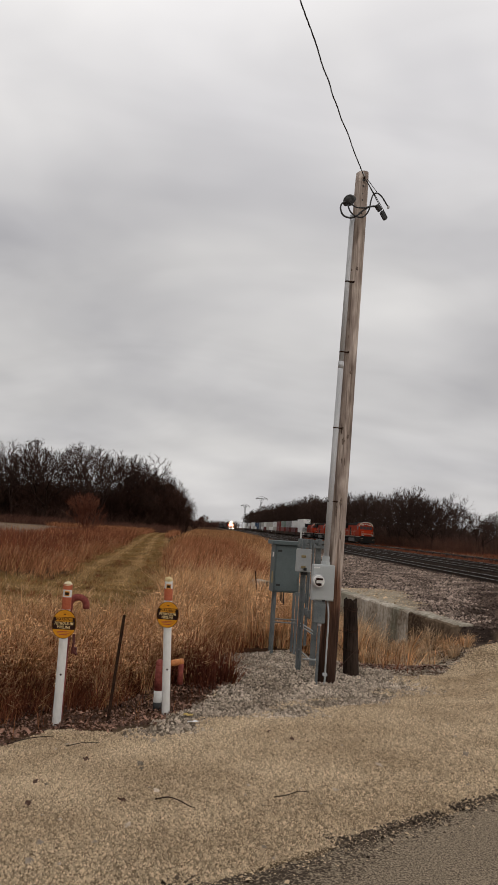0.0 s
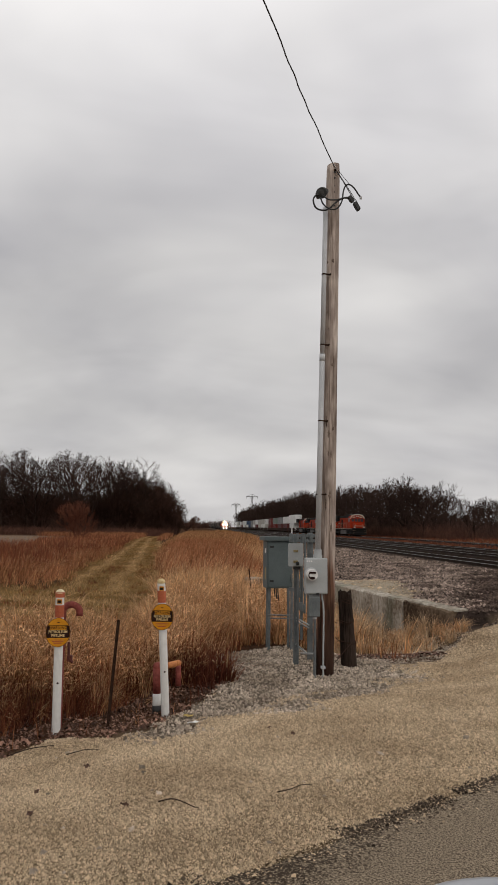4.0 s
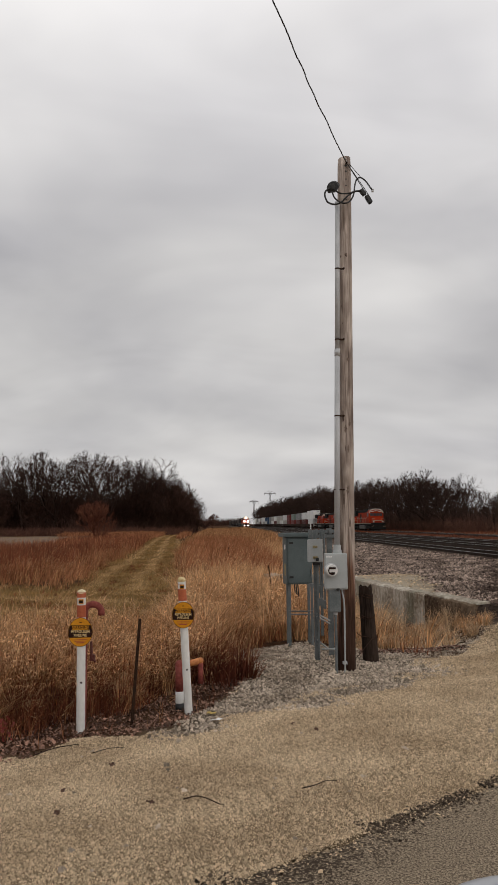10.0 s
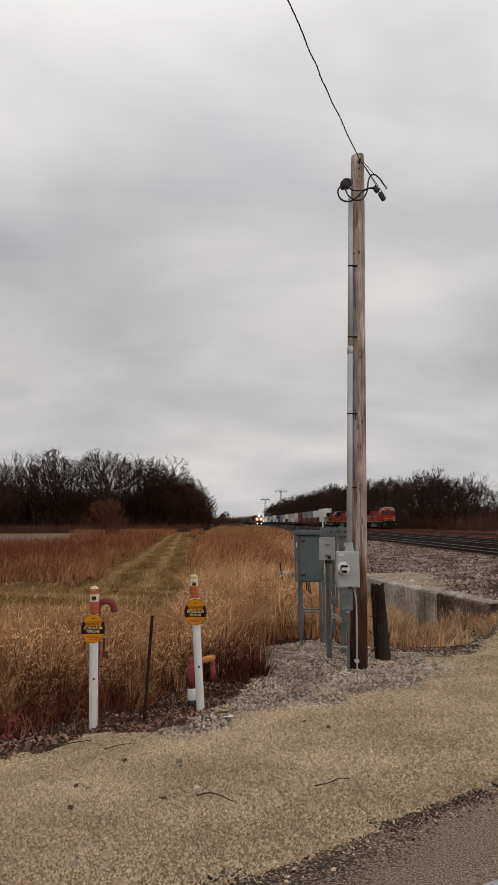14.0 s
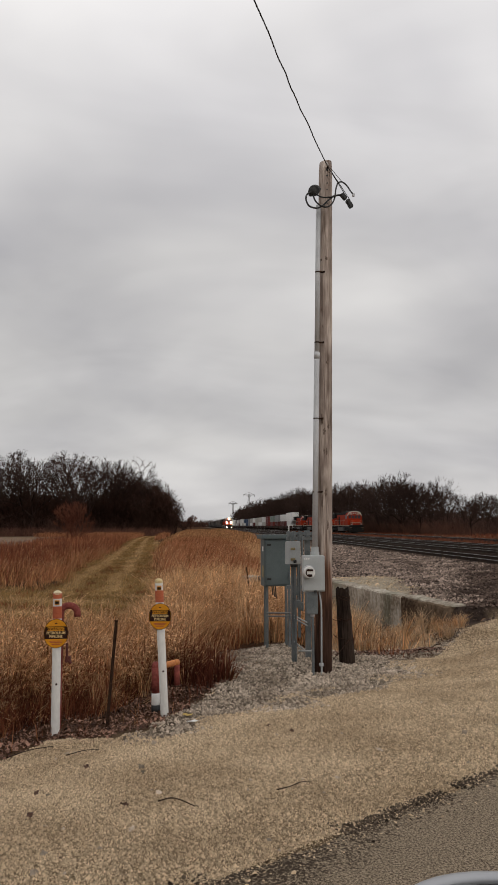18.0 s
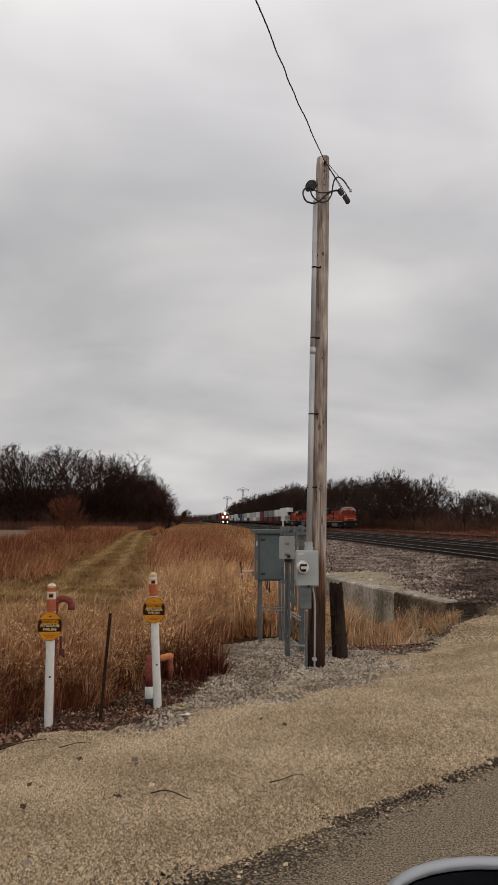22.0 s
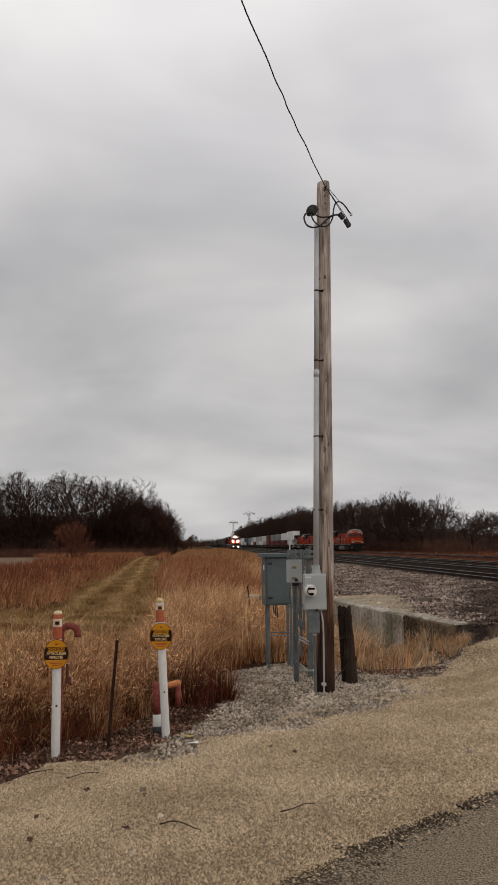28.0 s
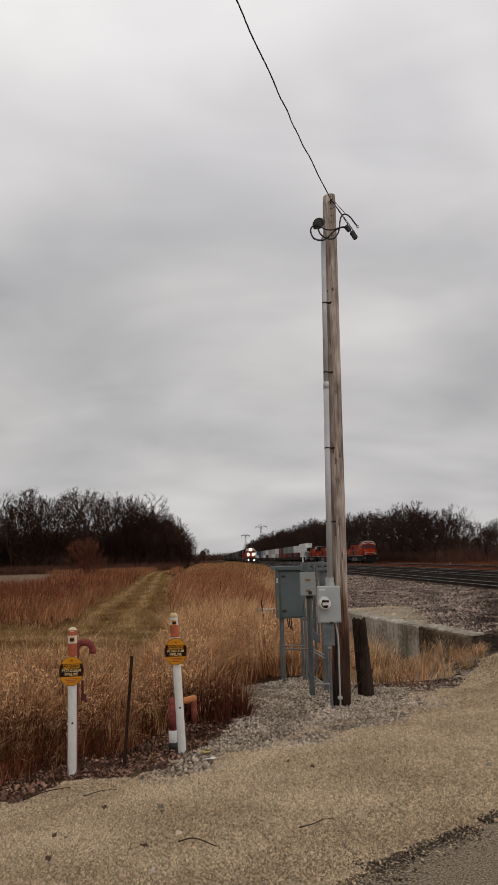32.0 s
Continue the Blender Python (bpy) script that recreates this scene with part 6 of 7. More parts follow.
# ---- grasses ----
def blades(name, x, y, h, width, mat, label, lean=0.3, droop=0.35, wind=(0.12, 0.0), kind_="grass", out=None):
    """Bent tapering blades in one mesh, each of two quads."""
    n = len(x)
    z = ground_z(x, y) - 0.02
    az = RS.uniform(0, 2 * math.pi, n)
    ld = RS.normal(0, lean, n)
    dx, dy = np.cos(az) * ld + wind[0], np.sin(az) * ld + wind[1]
    if out is not None:
        dx, dy = out[0] + wind[0], out[1] + wind[1]
        ld = np.clip(np.hypot(dx, dy), 0, 1)
    fa = RS.uniform(0, math.pi, n)
    wx, wy = np.cos(fa) * width, np.sin(fa) * width
    p0 = np.stack([x, y, z], 1)
    p1 = p0 + np.stack([dx * h * 0.42, dy * h * 0.42, h * 0.52], 1)
    p2 = p0 + np.stack([dx * h * (1.0 + droop), dy * h * (1.0 + droop), h * (1 - 0.4 * np.abs(ld))], 1)
    w = np.stack([wx, wy, 0 * wx], 1)
    v = np.stack([p0 - w, p0 + w, p1 - w * 0.8, p1 + w * 0.8, p2 - w * 0.25, p2 + w * 0.25], 1).reshape(-1, 3)
    f = np.array([(0, 1, 3, 2), (2, 3, 5, 4)])
    f = (f[None] + 6 * np.arange(n)[:, None, None]).reshape(-1, 4)
    arrays(name, v, f, mat, label, kind_, "stuff")
    return p2, h, dx, dy


def scatter(n, x0, x1, y0, y1, keep=None):
    x, y = RS.uniform(x0, x1, n), RS.uniform(y0, y1, n)
    if keep is not None:
        k = keep(x, y)
        x, y = x[k], y[k]
    return x, y


def tufts(n, per, x0, x1, y0, y1, radius, flare, keep):
    """Stems that rise in tufts, the outer ones leaning outwards; also the lean and each tuft's vigour."""
    cx, cy = scatter(n, x0, x1, y0, y1, keep)
    vig = np.clip(RS.normal(1.0, 0.2, len(cx)), 0.5, 1.35)
    lx, ly = RS.normal(0, 0.16, len(cx)), RS.normal(0, 0.16, len(cx))
    i = np.repeat(np.arange(len(cx)), per)
    a, r = RS.uniform(0, 2 * math.pi, len(i)), np.abs(RS.normal(0, 1, len(i)))
    x, y = cx[i] + np.cos(a) * r * radius, cy[i] + np.sin(a) * r * radius
    return x, y, vig[i], (np.cos(a) * r * flare + lx[i], np.sin(a) * r * flare + ly[i])


def clump(x, y, s, lo=-0.2):
    return RS.uniform(-1, 1, len(x)) < (lump(x, y, s) + lump(x + 3, y + 7, s * 2.7)) * 0.8 + lo + 0.6


def verge(x, y):
    g_, gr, ba, pad_, mo, fi, bd = zones(x, y)
    near_gear = (np.abs(x - 1.5) < 0.75) & (np.abs(y - 11.4) < 1.5)
    # a bare strip of leaf litter along the gravel, wider by the vent pipe
    bare = 4.35 + 0.22 * lump(x, y, 1.7) + 0.55 * np.exp(-(((x + 0.42) / 0.42) ** 2)) - 0.5 * smooth(0.3, 1.0, x)
    litter = (shoulder(x, y) < bare) & (y < 11) & (RS.uniform(0, 1, len(x)) < 0.97)
    return (g_ < 0.25) & (gr < 0.2) & (ba < 0.4) & (pad_ < 0.3) & (mo < 0.35) & (fi < 0.5) & ~near_gear & ~litter & ~((x > wall_x(y) - 0.05) & (y > 12.9) & (y < 22))


def heads(name, p, h, dx, dy, every, mat, label, size):
    """Loose seed heads at the tips of some stems."""
    k = RS.uniform(0, 1, len(p)) < every
    p, h, dx, dy = p[k], h[k], dx[k], dy[k]
    n = len(p)
    q, r = [], []
    P, Q = [], []
    for j in range(3):
        s = p + np.stack([-dx * 0.25 * size * j, -dy * 0.25 * size * j, np.full(n, -0.35 * size * j)], 1)
        e = s + np.stack([dx * size * 0.9 + RS.normal(0, 0.22 * size, n), dy * size * 0.9 + RS.normal(0, 0.22 * size, n), RS.uniform(0.1, 0.6, n) * size], 1)
        P.append(s), Q.append(e)
    P, Q = np.concatenate(P), np.concatenate(Q)
    v, f = prisms(P, Q, np.full(len(P), 0.0045), np.full(len(P), 0.002))
    arrays(name, v, f, mat, label, "grass", "stuff")


def tallness(x, y):
    hollow = smooth(1.9, 2.4, x) * smooth(10.4, 11.2, y) * (1 - smooth(18, 21, y))
    return (0.62 + 0.38 * np.clip(0.6 + 0.5 * lump(x, y, 0.9), 0, 1)) * (1 - 0.30 * hollow)


# tall dead grass round the markers
for n, box_, mat, nm, lab, wd, hh in ((1000, (-5.5, 3.0, 6.4, 12.0), M_STRAW, "straw_grass", "bright tufts of bleached straw arching among the grass", 0.0064, 0.86),
                                      (520, (-5.5, 3.0, 6.4, 12.0), M_GRASS, "tall_grass", "golden tufts of tall dead grass", 0.0052, 0.90),
                                      (480, (-5.5, 2.4, 6.2, 11.0), M_WEED, "dead_weeds", "dark tangled tufts of dead weeds", 0.0045, 0.68)):
    x, y, vig, out_ = tufts(n, 34, *box_, 0.045, 0.26, verge)
    sh = shoulder(x, y)
    k = (sh > 4.5) & ((mat is M_WEED) | (sh > 4.75 + 0.3 * lump(x, y, 2.0))) & ((mat is M_WEED) | (RS.uniform(0, 1, len(x)) > 0.93 * smooth(-0.6, 0.2, x) * (1 - smooth(5.9, 7.3, sh))))
    x, y, vig, out_, sh = x[k], y[k], vig[k], (out_[0][k], out_[1][k]), sh[k]
    h = hh * tallness(x, y) * vig * RS.uniform(0.55, 1.05, len(x)) * (0.45 + 0.65 * smooth(4.2, 5.6, sh))
    tips = blades(nm, x, y, h, wd, mat, lab, 0.4, 0.65, (0.05, -0.02), "weeds" if mat is M_WEED else "grass", out_)
    if mat is not M_WEED:
        heads("grass_plumes", *tips, 0.22, M_SEED, "drooping pale seed heads of the grass tufts", 0.12)
x, y = scatter(36000, -5.5, 3.2, 6.2, 12.0, lambda a, b: verge(a, b) & clump(a, b, 1.3, 0.15))
h = 0.9 * tallness(x, y) * RS.uniform(0.45, 1.0, len(x)) * (0.45 + 0.65 * smooth(4.2, 5.6, shoulder(x, y)))
third = RS.uniform(0, 1, len(x))
# beside the stones the stems are darker and thinner
rim = smooth(-0.6, 0.2, x) * (1 - smooth(5.9, 7.3, shoulder(x, y)))
keep = RS.uniform(0, 1, len(x)) > 0.72 * rim
x, y, h, third, rim = x[keep], y[keep], h[keep], third[keep], rim[keep]
# far-left stems are shifted to darker materials to imitate the shade there
third = third + 0.30 * (1 - smooth(-2.5, -1.8, x)) + 0.6 * rim + 0.18 * lump(x, y, 1.9) + 0.5 * (1 - smooth(4.4, 5.5, shoulder(x, y)))
k = third < 0.46
blades("straw_grass", x[k], y[k], h[k] * 1.03, 0.004, M_STRAW, "bright bleached straw stems around the markers", 0.5, 0.45, (0.08, -0.02))
k = third > 1.08
blades("dead_weeds", x[k], y[k], h[k] * 0.9, 0.0032, M_WEED, "dark red-brown weed stems before the grass, imitating shade at its left", 0.4, 0.3, (0.03, 0), "weeds")
k = (third > 0.72) & (third <= 1.08)
blades("russet_grass", x[k], y[k], h[k] * 0.85, 0.0035, M_GRASSRED, "russet dead grass stems around the markers, imitating shade at the left", 0.5, 0.35, (0.05, 0))
k = (third >= 0.46) & (third <= 0.72)
tips = blades("tall_grass", x[k], y[k], h[k], 0.0038, M_GRASS, "tall straw-coloured dead grass around the markers", 0.46, 0.40, (0.10, -0.02))
heads("grass_plumes", *tips, 0.16, M_SEED, "pale feathery seed heads of dead grass", 0.11)
x, y = scatter(12000, -9, 2.2, 12.0, 18.0, lambda a, b: verge(a, b) & clump(a, b, 1.1, -0.1))
blades("dead_weeds", x, y, 0.75 * tallness(x, y) * RS.uniform(0.5, 1.0, len(x)), 0.005, M_WEED, "brown dead weeds among the straw", 0.4, 0.3, (0.05, 0), "weeds")
x, y, vig, out_ = tufts(1200, 30, -9, 4.0, 12.0, 22.5, 0.06, 0.24, lambda a, b: verge(a, b) & ((a < 2.1) | (RS.uniform(0, 1, len(a)) < 0.10)))
tips = blades("straw_grass", x, y, tallness(x, y) * vig * RS.uniform(0.55, 1.05, len(x)), 0.0075, M_STRAW, "bright tufts of straw between path and stones", 0.4, 0.6, (0.08, 0), "grass", out_)
heads("grass_plumes", *tips, 0.2, M_SEED, "pale seed heads of the straw tufts", 0.14)
x, y = scatter(45000, -9, 4.0, 12.0, 17.8, lambda a, b: verge(a, b) & clump(a, b, 0.9, 0.15) & ((a < 2.1) | (RS.uniform(0, 1, len(a)) < 0.07)))
h = tallness(x, y) * RS.uniform(0.5, 1.0, len(x)) * 0.95
k = RS.uniform(0, 1, len(x)) < 0.35 + 0.4 * lump(x, y, 0.8)
blades("straw_grass", x[k], y[k], h[k], 0.005, M_STRAW, "bright bleached straw before the mown path", 0.45, 0.45, (0.10, 0))
tips = blades("tall_grass", x[~k], y[~k], h[~k], 0.005, M_GRASS, "tall straw-coloured dead grass before the mown path", 0.42, 0.4, (0.12, 0))
heads("grass_plumes", *tips, 0.12, M_SEED, "pale seed heads over the dead grass", 0.12)


def curls(name, n, box_, reach, mat, label, size, width, keep=None):
    """Dead leaves that hang from the stems in short arching curls."""
    x, y = scatter(n, *box_, keep)
    n = len(x)
    top = tallness(x, y) * reach * (0.45 + 0.55 * smooth(4.2, 5.6, shoulder(x, y)))
    z = ground_z(x, y) + top * RS.uniform(0.15, 1.0, n) ** 0.6
    a = RS.uniform(0, 2 * math.pi, n)
    L = size * RS.uniform(0.6, 1.4, n)
    d = np.stack([np.cos(a), np.sin(a), 0 * a], 1) * L[:, None]
    w = np.stack([-np.sin(a), np.cos(a), RS.uniform(-0.8, 0.8, n)], 1) * width
    up_ = np.array([0, 0, 1.0]) * L[:, None]
    rise_, fall = RS.uniform(0.1, 0.6, n)[:, None], RS.uniform(0.2, 1.1, n)[:, None]
    p = np.stack([x, y, z], 1)
    line = (p, p + d * 0.35 + up_ * rise_ * 0.5, p + d * 0.75 + up_ * rise_ * 0.45, p + d * 1.0 + up_ * (rise_ * 0.5 - fall * 0.6))
    v = np.stack([q + k * w * f for q, f in zip(line, (0.6, 1.0, 0.9, 0.2)) for k in (-1, 1)], 1).reshape(-1, 3)
    f = np.array([(0, 1, 3, 2), (2, 3, 5, 4), (4, 5, 7, 6)])
    arrays(name, v, (f[None] + 8 * np.arange(n)[:, None, None]).reshape(-1, 4), mat, label, "grass", "stuff")


# pale curls are thinned at the far left, imitating shade
def deep(a, b):
    return verge(a, b) & (shoulder(a, b) > 4.6) & (RS.uniform(0, 1, len(a)) > 0.6 * (1 - smooth(-2.5, -1.8, a))) & (RS.uniform(0, 1, len(a)) > 0.9 * smooth(-0.6, 0.2, a) * (1 - smooth(5.9, 7.3, shoulder(a, b))))


curls("grass_leaves", 46000, (-5.5, 3.0, 6.4, 12.0), 0.90, M_STRAW, "bleached curling leaves on the dead grass", 0.075, 0.0046, deep)
curls("grass_leaves", 16000, (-5.5, 3.0, 6.4, 12.0), 0.70, M_GRASS, "brown curling leaves low in the dead grass", 0.09, 0.004, deep)
curls("grass_leaves", 9000, (-9, 2.2, 12.0, 18.0), 0.95, M_STRAW, "bleached curling leaves before the mown path", 0.10, 0.006, verge)
# dark weeds along the gravel's edge
x, y = scatter(60000, -5.5, 2.0, 6.0, 11.5, lambda a, b: verge(a, b) & clump(a, b, 2.2, 0.05) & (shoulder(a, b) < 5.45 + 1.3 * smooth(-0.4, 0.5, a)))
blades("dead_weeds", x, y, RS.uniform(0.15, 0.8, len(x)) * (0.12 + 0.88 * smooth(4.0, 4.8, shoulder(x, y))), 0.003, M_WEED, "dark brown dead weeds at the gravel's edge", 0.42, 0.2, (0, 0), "weeds")
# grass along the foot of the headwall
def wall_foot(a, b):
    return (a < wall_x(b) - 0.06) & (shoulder(a, b) > 6.1 + 0.12 * np.sin(a * 5) - 0.75 * smooth(2.9, 3.4, a) - 0.45 * smooth(3.5, 4.2, a))


x, y = scatter(4500, 2.2, 5.0, 12.0, 15.2, wall_foot)
h = RS.uniform(0.06, 0.24, len(x)) * (0.55 + 0.45 * smooth(5.4, 6.3, shoulder(x, y)))
blades("straw_grass", x, y, h, 0.004, M_PALE, "straw-coloured grass at the foot of the headwall", 0.5, 0.4, (0.05, -0.05))
for n, mat, hh, nm, lab in ((120, M_PALE, 0.36, "straw_grass", "bright arching tufts of straw at the foot of the headwall"), (40, M_STRAW, 0.34, "straw_grass", "pale tufts at the foot of the headwall")):
    x, y, vig, out_ = tufts(n, 40, 2.2, 5.0, 12.1, 15.2, 0.05, 0.30, wall_foot)
    k = (x < wall_x(y) - 0.03)
    x, y, vig, out_ = x[k], y[k], vig[k], (out_[0][k], out_[1][k])
    h = hh * vig * RS.uniform(0.5, 1.0, len(x)) * (0.65 + 0.35 * smooth(5.4, 6.3, shoulder(x, y))) * (0.55 + 0.85 * smooth(3.9, 4.35, x))
    tips = blades(nm, x, y, h, 0.0042, mat, lab, 0.5, 0.6, (0.02, -0.04), "grass", out_)
heads("grass_plumes", *tips, 0.1, M_SEED, "pale seed heads by the headwall", 0.10)
x, y = scatter(7000, 1.9, 3.75, 14.5, 20.5, lambda a, b: a < wall_x(b) - 0.1)
blades("straw_grass", x, y, RS.uniform(0.22, 0.62, len(x)), 0.0045, M_PALE, "pale thin grass in the hollow below the headwall", 0.34, 0.35)
# between path and tracks
x, y = scatter(70000, -2.2, 8.5, 17.5, 60, lambda a, b: verge(a, b) & clump(a, b, 0.5, 0.3))
h = tallness(x, y) * RS.uniform(0.5, 1.0, len(x)) * 1.0
k = RS.uniform(0, 1, len(x)) < 0.75 * (1 - smooth(40, 75, y))
blades("straw_grass", x[k], y[k], h[k], 0.009, M_STRAW, "bright bleached straw between path and tracks", 0.4, 0.4, (0.12, 0))
blades("tall_grass", x[~k], y[~k], h[~k], 0.010, M_GRASS, "tall dead grass between the path and the tracks", 0.36, 0.35, (0.14, 0))
x, y = scatter(22000, -2.4, 2.5, 26, 75, lambda a, b: verge(a, b) & clump(a, b, 0.22, 0.1))
blades("bluestem_grass", x, y, RS.uniform(0.6, 1.15, len(x)), 0.012, M_GRASSRED, "russet bluestem grass beside the mown path", 0.25, 0.3, (0.16, 0))
x, y = scatter(26000, -3.5, 9.5, 60, 230, lambda a, b: verge(a, b))
blades("tall_grass", x, y, RS.uniform(0.5, 1.1, len(x)), 0.035, M_GRASS, "far dead grass along the tracks", 0.25, 0.3, (0.15, 0))
# left of the path
x, y = scatter(60000, -26, -5.2, 23.5, 62, lambda a, b: verge(a, b) & clump(a, b, 0.45, 0.3) & (RS.uniform(0, 1, len(a)) > 0.75 * smooth(-8.5, -12, a + 0.1 * b - 3)))
h = (0.50 + 0.45 * np.clip(0.5 + 0.6 * lump(x, y, 0.33), 0, 1)) * tallness(x, y) * RS.uniform(0.5, 1.2, len(x)) * (0.45 + 0.55 * smooth(23.5, 26.5, y + 1.2 * lump(x, y, 0.6)))
tips = blades("bluestem_grass", x, y, h, 0.010, M_GRASSRED, "russet bluestem grass beyond the mown turf", 0.34, 0.35, (0.17, 0))
heads("grass_plumes", *tips, 0.14, M_SEED, "pale seed heads above the bluestem", 0.18)
x, y = scatter(14000, -26, -5.2, 23.5, 55, lambda a, b: verge(a, b) & clump(a, b, 0.3, -0.1))
blades("tall_grass", x, y, tallness(x, y) * RS.uniform(0.5, 1.0, len(x)), 0.010, M_GRASS, "pale grass among the bluestem", 0.3, 0.3, (0.17, 0))
x, y = scatter(30000, -30, -5.2, 55, 145, lambda a, b: verge(a, b))
blades("bluestem_grass", x, y, RS.uniform(0.5, 1.1, len(x)), 0.03, M_GRASSRED, "far russet grass before the oak wood", 0.25, 0.3, (0.15, 0))
x, y = scatter(62000, -32, -6.5, 26, 95, lambda a, b: verge(a, b) & clump(a, b, 0.2, 0.05))
blades("dead_weeds", x, y, RS.uniform(0.5, 1.2, len(x)), 0.010, M_WEED, "dark brown dead weeds in the meadow", 0.3, 0.2, (0, 0), "weeds")


def is_mown(a, b):
    return zones(a, b)[4] > 0.4


def swath(x, y):
    """Rows of paler cuttings left along the path and across its near end."""
    cx = np.maximum(-3.6 - 0.055 * (y - 33), -8.3)
    along = np.sin((x - cx) * 4.2 + 0.8 * lump(x, y, 0.4))
    across = np.sin(y * 2.4 + 0.9 * x + 1.5 * lump(x, y, 0.5))
    w = smooth(21, 26, y)
    return along * w + across * (1 - w)


for n, box_, hi, wd, lab in ((130000, (-13, -0.4, 10.9, 45), 0.13, 0.006, "short mown olive turf of the path"), (60000, (-12, -0.8, 45, 150), 0.14, 0.02, "far mown turf of the path")):
    x, y = scatter(n, *box_, is_mown)
    k = swath(x, y) + RS.normal(0, 0.5, len(x)) > 0.6
    blades("mown_turf", x[~k], y[~k], RS.uniform(0.03, hi, (~k).sum()), wd, M_MOWN, lab, 0.9, 0.3, (0.0, 0), "turf")
    blades("cut_straw", x[k], y[k], RS.uniform(0.04, hi * 1.25, k.sum()), wd, M_CUT, "pale cut straw lying in rows on the turf", 1.2, 0.3, (0.0, 0), "straw")
# cut stubble in the ploughed field
x, y = scatter(7000, -40, -13, 58, 136, lambda a, b: (zones(a, b)[5] > 0.5) & (np.sin(b * 2.1 + 0.1 * a) + RS.normal(0, 0.5, len(a)) > 0.2))
blades("stubble", x, y, RS.uniform(0.10, 0.25, len(x)), 0.02, M_MOWN, "pale cut stubble in rows on the field", 0.8, 0.3, (0, 0), "stubble")
# grass thins out on both sides of the path
x, y = scatter(26000, -10.5, 0.2, 20, 70, lambda a, b: (zones(a, b)[4] > 0.12) & (zones(a, b)[4] < 0.85))
blades("tall_grass", x, y, RS.uniform(0.10, 0.45, len(x)), 0.008, M_GRASS, "thin grass along the sides of the mown path", 0.5, 0.4, (0.1, 0))
# low tufts between the cut rows, coloured dark to imitate the shading of tussocks
x, y, vig, out_ = tufts(900, 14, -13, -0.8, 11.5, 40, 0.07, 0.5, lambda a, b: is_mown(a, b) & (swath(a, b) < -0.1))
blades("dead_weeds", x, y, vig * RS.uniform(0.05, 0.17, len(x)), 0.006, M_WEED, "low tufts between the cut rows, darkened to imitate tussock shading", 0.5, 0.4, (0, 0), "weeds", out_)
# beyond the tracks
x, y = scatter(16000, 37.5, 90, 90, 200, lambda a, b: a / b < 0.62)
blades("bluestem_grass", x, y, RS.uniform(0.25, 0.6, len(x)), 0.03, M_WEED, "dull russet grass beyond the far track", 0.3, 0.3)
x, y = scatter(1500, 39, 80, 100, 170, lambda a, b: (a / b > 0.27) & (a / b < 0.62) & clump(a, b, 0.12, -0.5))
blades("straw_grass", x, y, RS.uniform(0.12, 0.35, len(x)), 0.03, M_PALE, "pale grass in patches beyond the far track", 0.3, 0.3)
x, y = scatter(9000, 25, 31.5, 60, 200)
blades("dead_weeds", x, y, RS.uniform(0.1, 0.35, len(x)), 0.02, M_WEED, "dark weeds between the tracks", 0.4, 0.2, (0, 0), "weeds")


# ---- stones and litter ----
OCT = np.array([(1, 0, 0), (-1, 0, 0), (0, 1, 0), (0, -1, 0), (0, 0, 1), (0, 0, -1)], float)
OCTF = np.array([(0, 2, 4), (2, 1, 4), (1, 3, 4), (3, 0, 4)])


def stones(name, x, y, size, mat, label, flat=0.6, sink=0.2):
    n = len(x)
    sc = size[:, None] * np.stack([RS.uniform(0.85, 1.2, n), RS.uniform(0.72, 1.08, n), RS.uniform(0.4, 0.8, n) * flat / 0.6], 1)
    v = OCT[None] * sc[:, None] * RS.uniform(0.85, 1.15, (n, 6, 1)) + RS.normal(0, 0.11, (n, 6, 3)) * size[:, None, None]
    a, b = RS.uniform(0, 2 * math.pi, n), RS.normal(0, 0.35, n)
    ca, sa, cb, sb = np.cos(a), np.sin(a), np.cos(b), np.sin(b)
    X, Y, Z = v[..., 0], v[..., 1], v[..., 2]
    X, Z = X * cb[:, None] + Z * sb[:, None], -X * sb[:, None] + Z * cb[:, None]
    X, Y = X * ca[:, None] - Y * sa[:, None], X * sa[:, None] + Y * ca[:, None]
    v = np.stack([X + x[:, None], Y + y[:, None], Z + (ground_z(x, y) + size * (0.45 - sink))[:, None]], -1).reshape(-1, 3)
    f = (OCTF[None] + 6 * np.arange(n)[:, None, None]).reshape(-1, 3)
    arrays(name, v, f, mat, label, "gravel", "stuff").data.shade_smooth()


def on_gravel(a, b):
    g_, gr = zones(a, b)[:2]
    return (g_ > 0.5) & (shoulder(a, b) > 0.0) & (a / np.maximum(b, 0.1) < 0.55) & (a / np.maximum(b, 0.1) > -0.45)


def on_grey(a, b):
    return (zones(a, b)[1] > RS.uniform(0.2, 0.8, len(a)))


x, y = scatter(1150000, -4.0, 6.0, 3.0, 11.0, lambda a, b: on_gravel(a, b) & (RS.uniform(0, 1, len(a)) < (4.3 / np.maximum(b, 3.0)) ** 1.1) & (zones(a, b)[1] < 0.6))
stones("gravel", x, y, np.exp(RS.normal(-5.31, 0.30, len(x))) * (0.75 + 0.07 * y), M_PEBBLE, "tan limestone gravel of the shoulder", 1.2, 0.05)
x, y = scatter(60000, 2.3, 7.5, 8.5, 14.5, lambda a, b: on_gravel(a, b) & (zones(a, b)[1] < 0.6))
stones("gravel", x, y, np.exp(RS.normal(-4.6, 0.30, len(x))), M_PEBBLE, "tan limestone gravel on the bank by the crossing", 1.0, 0.1)
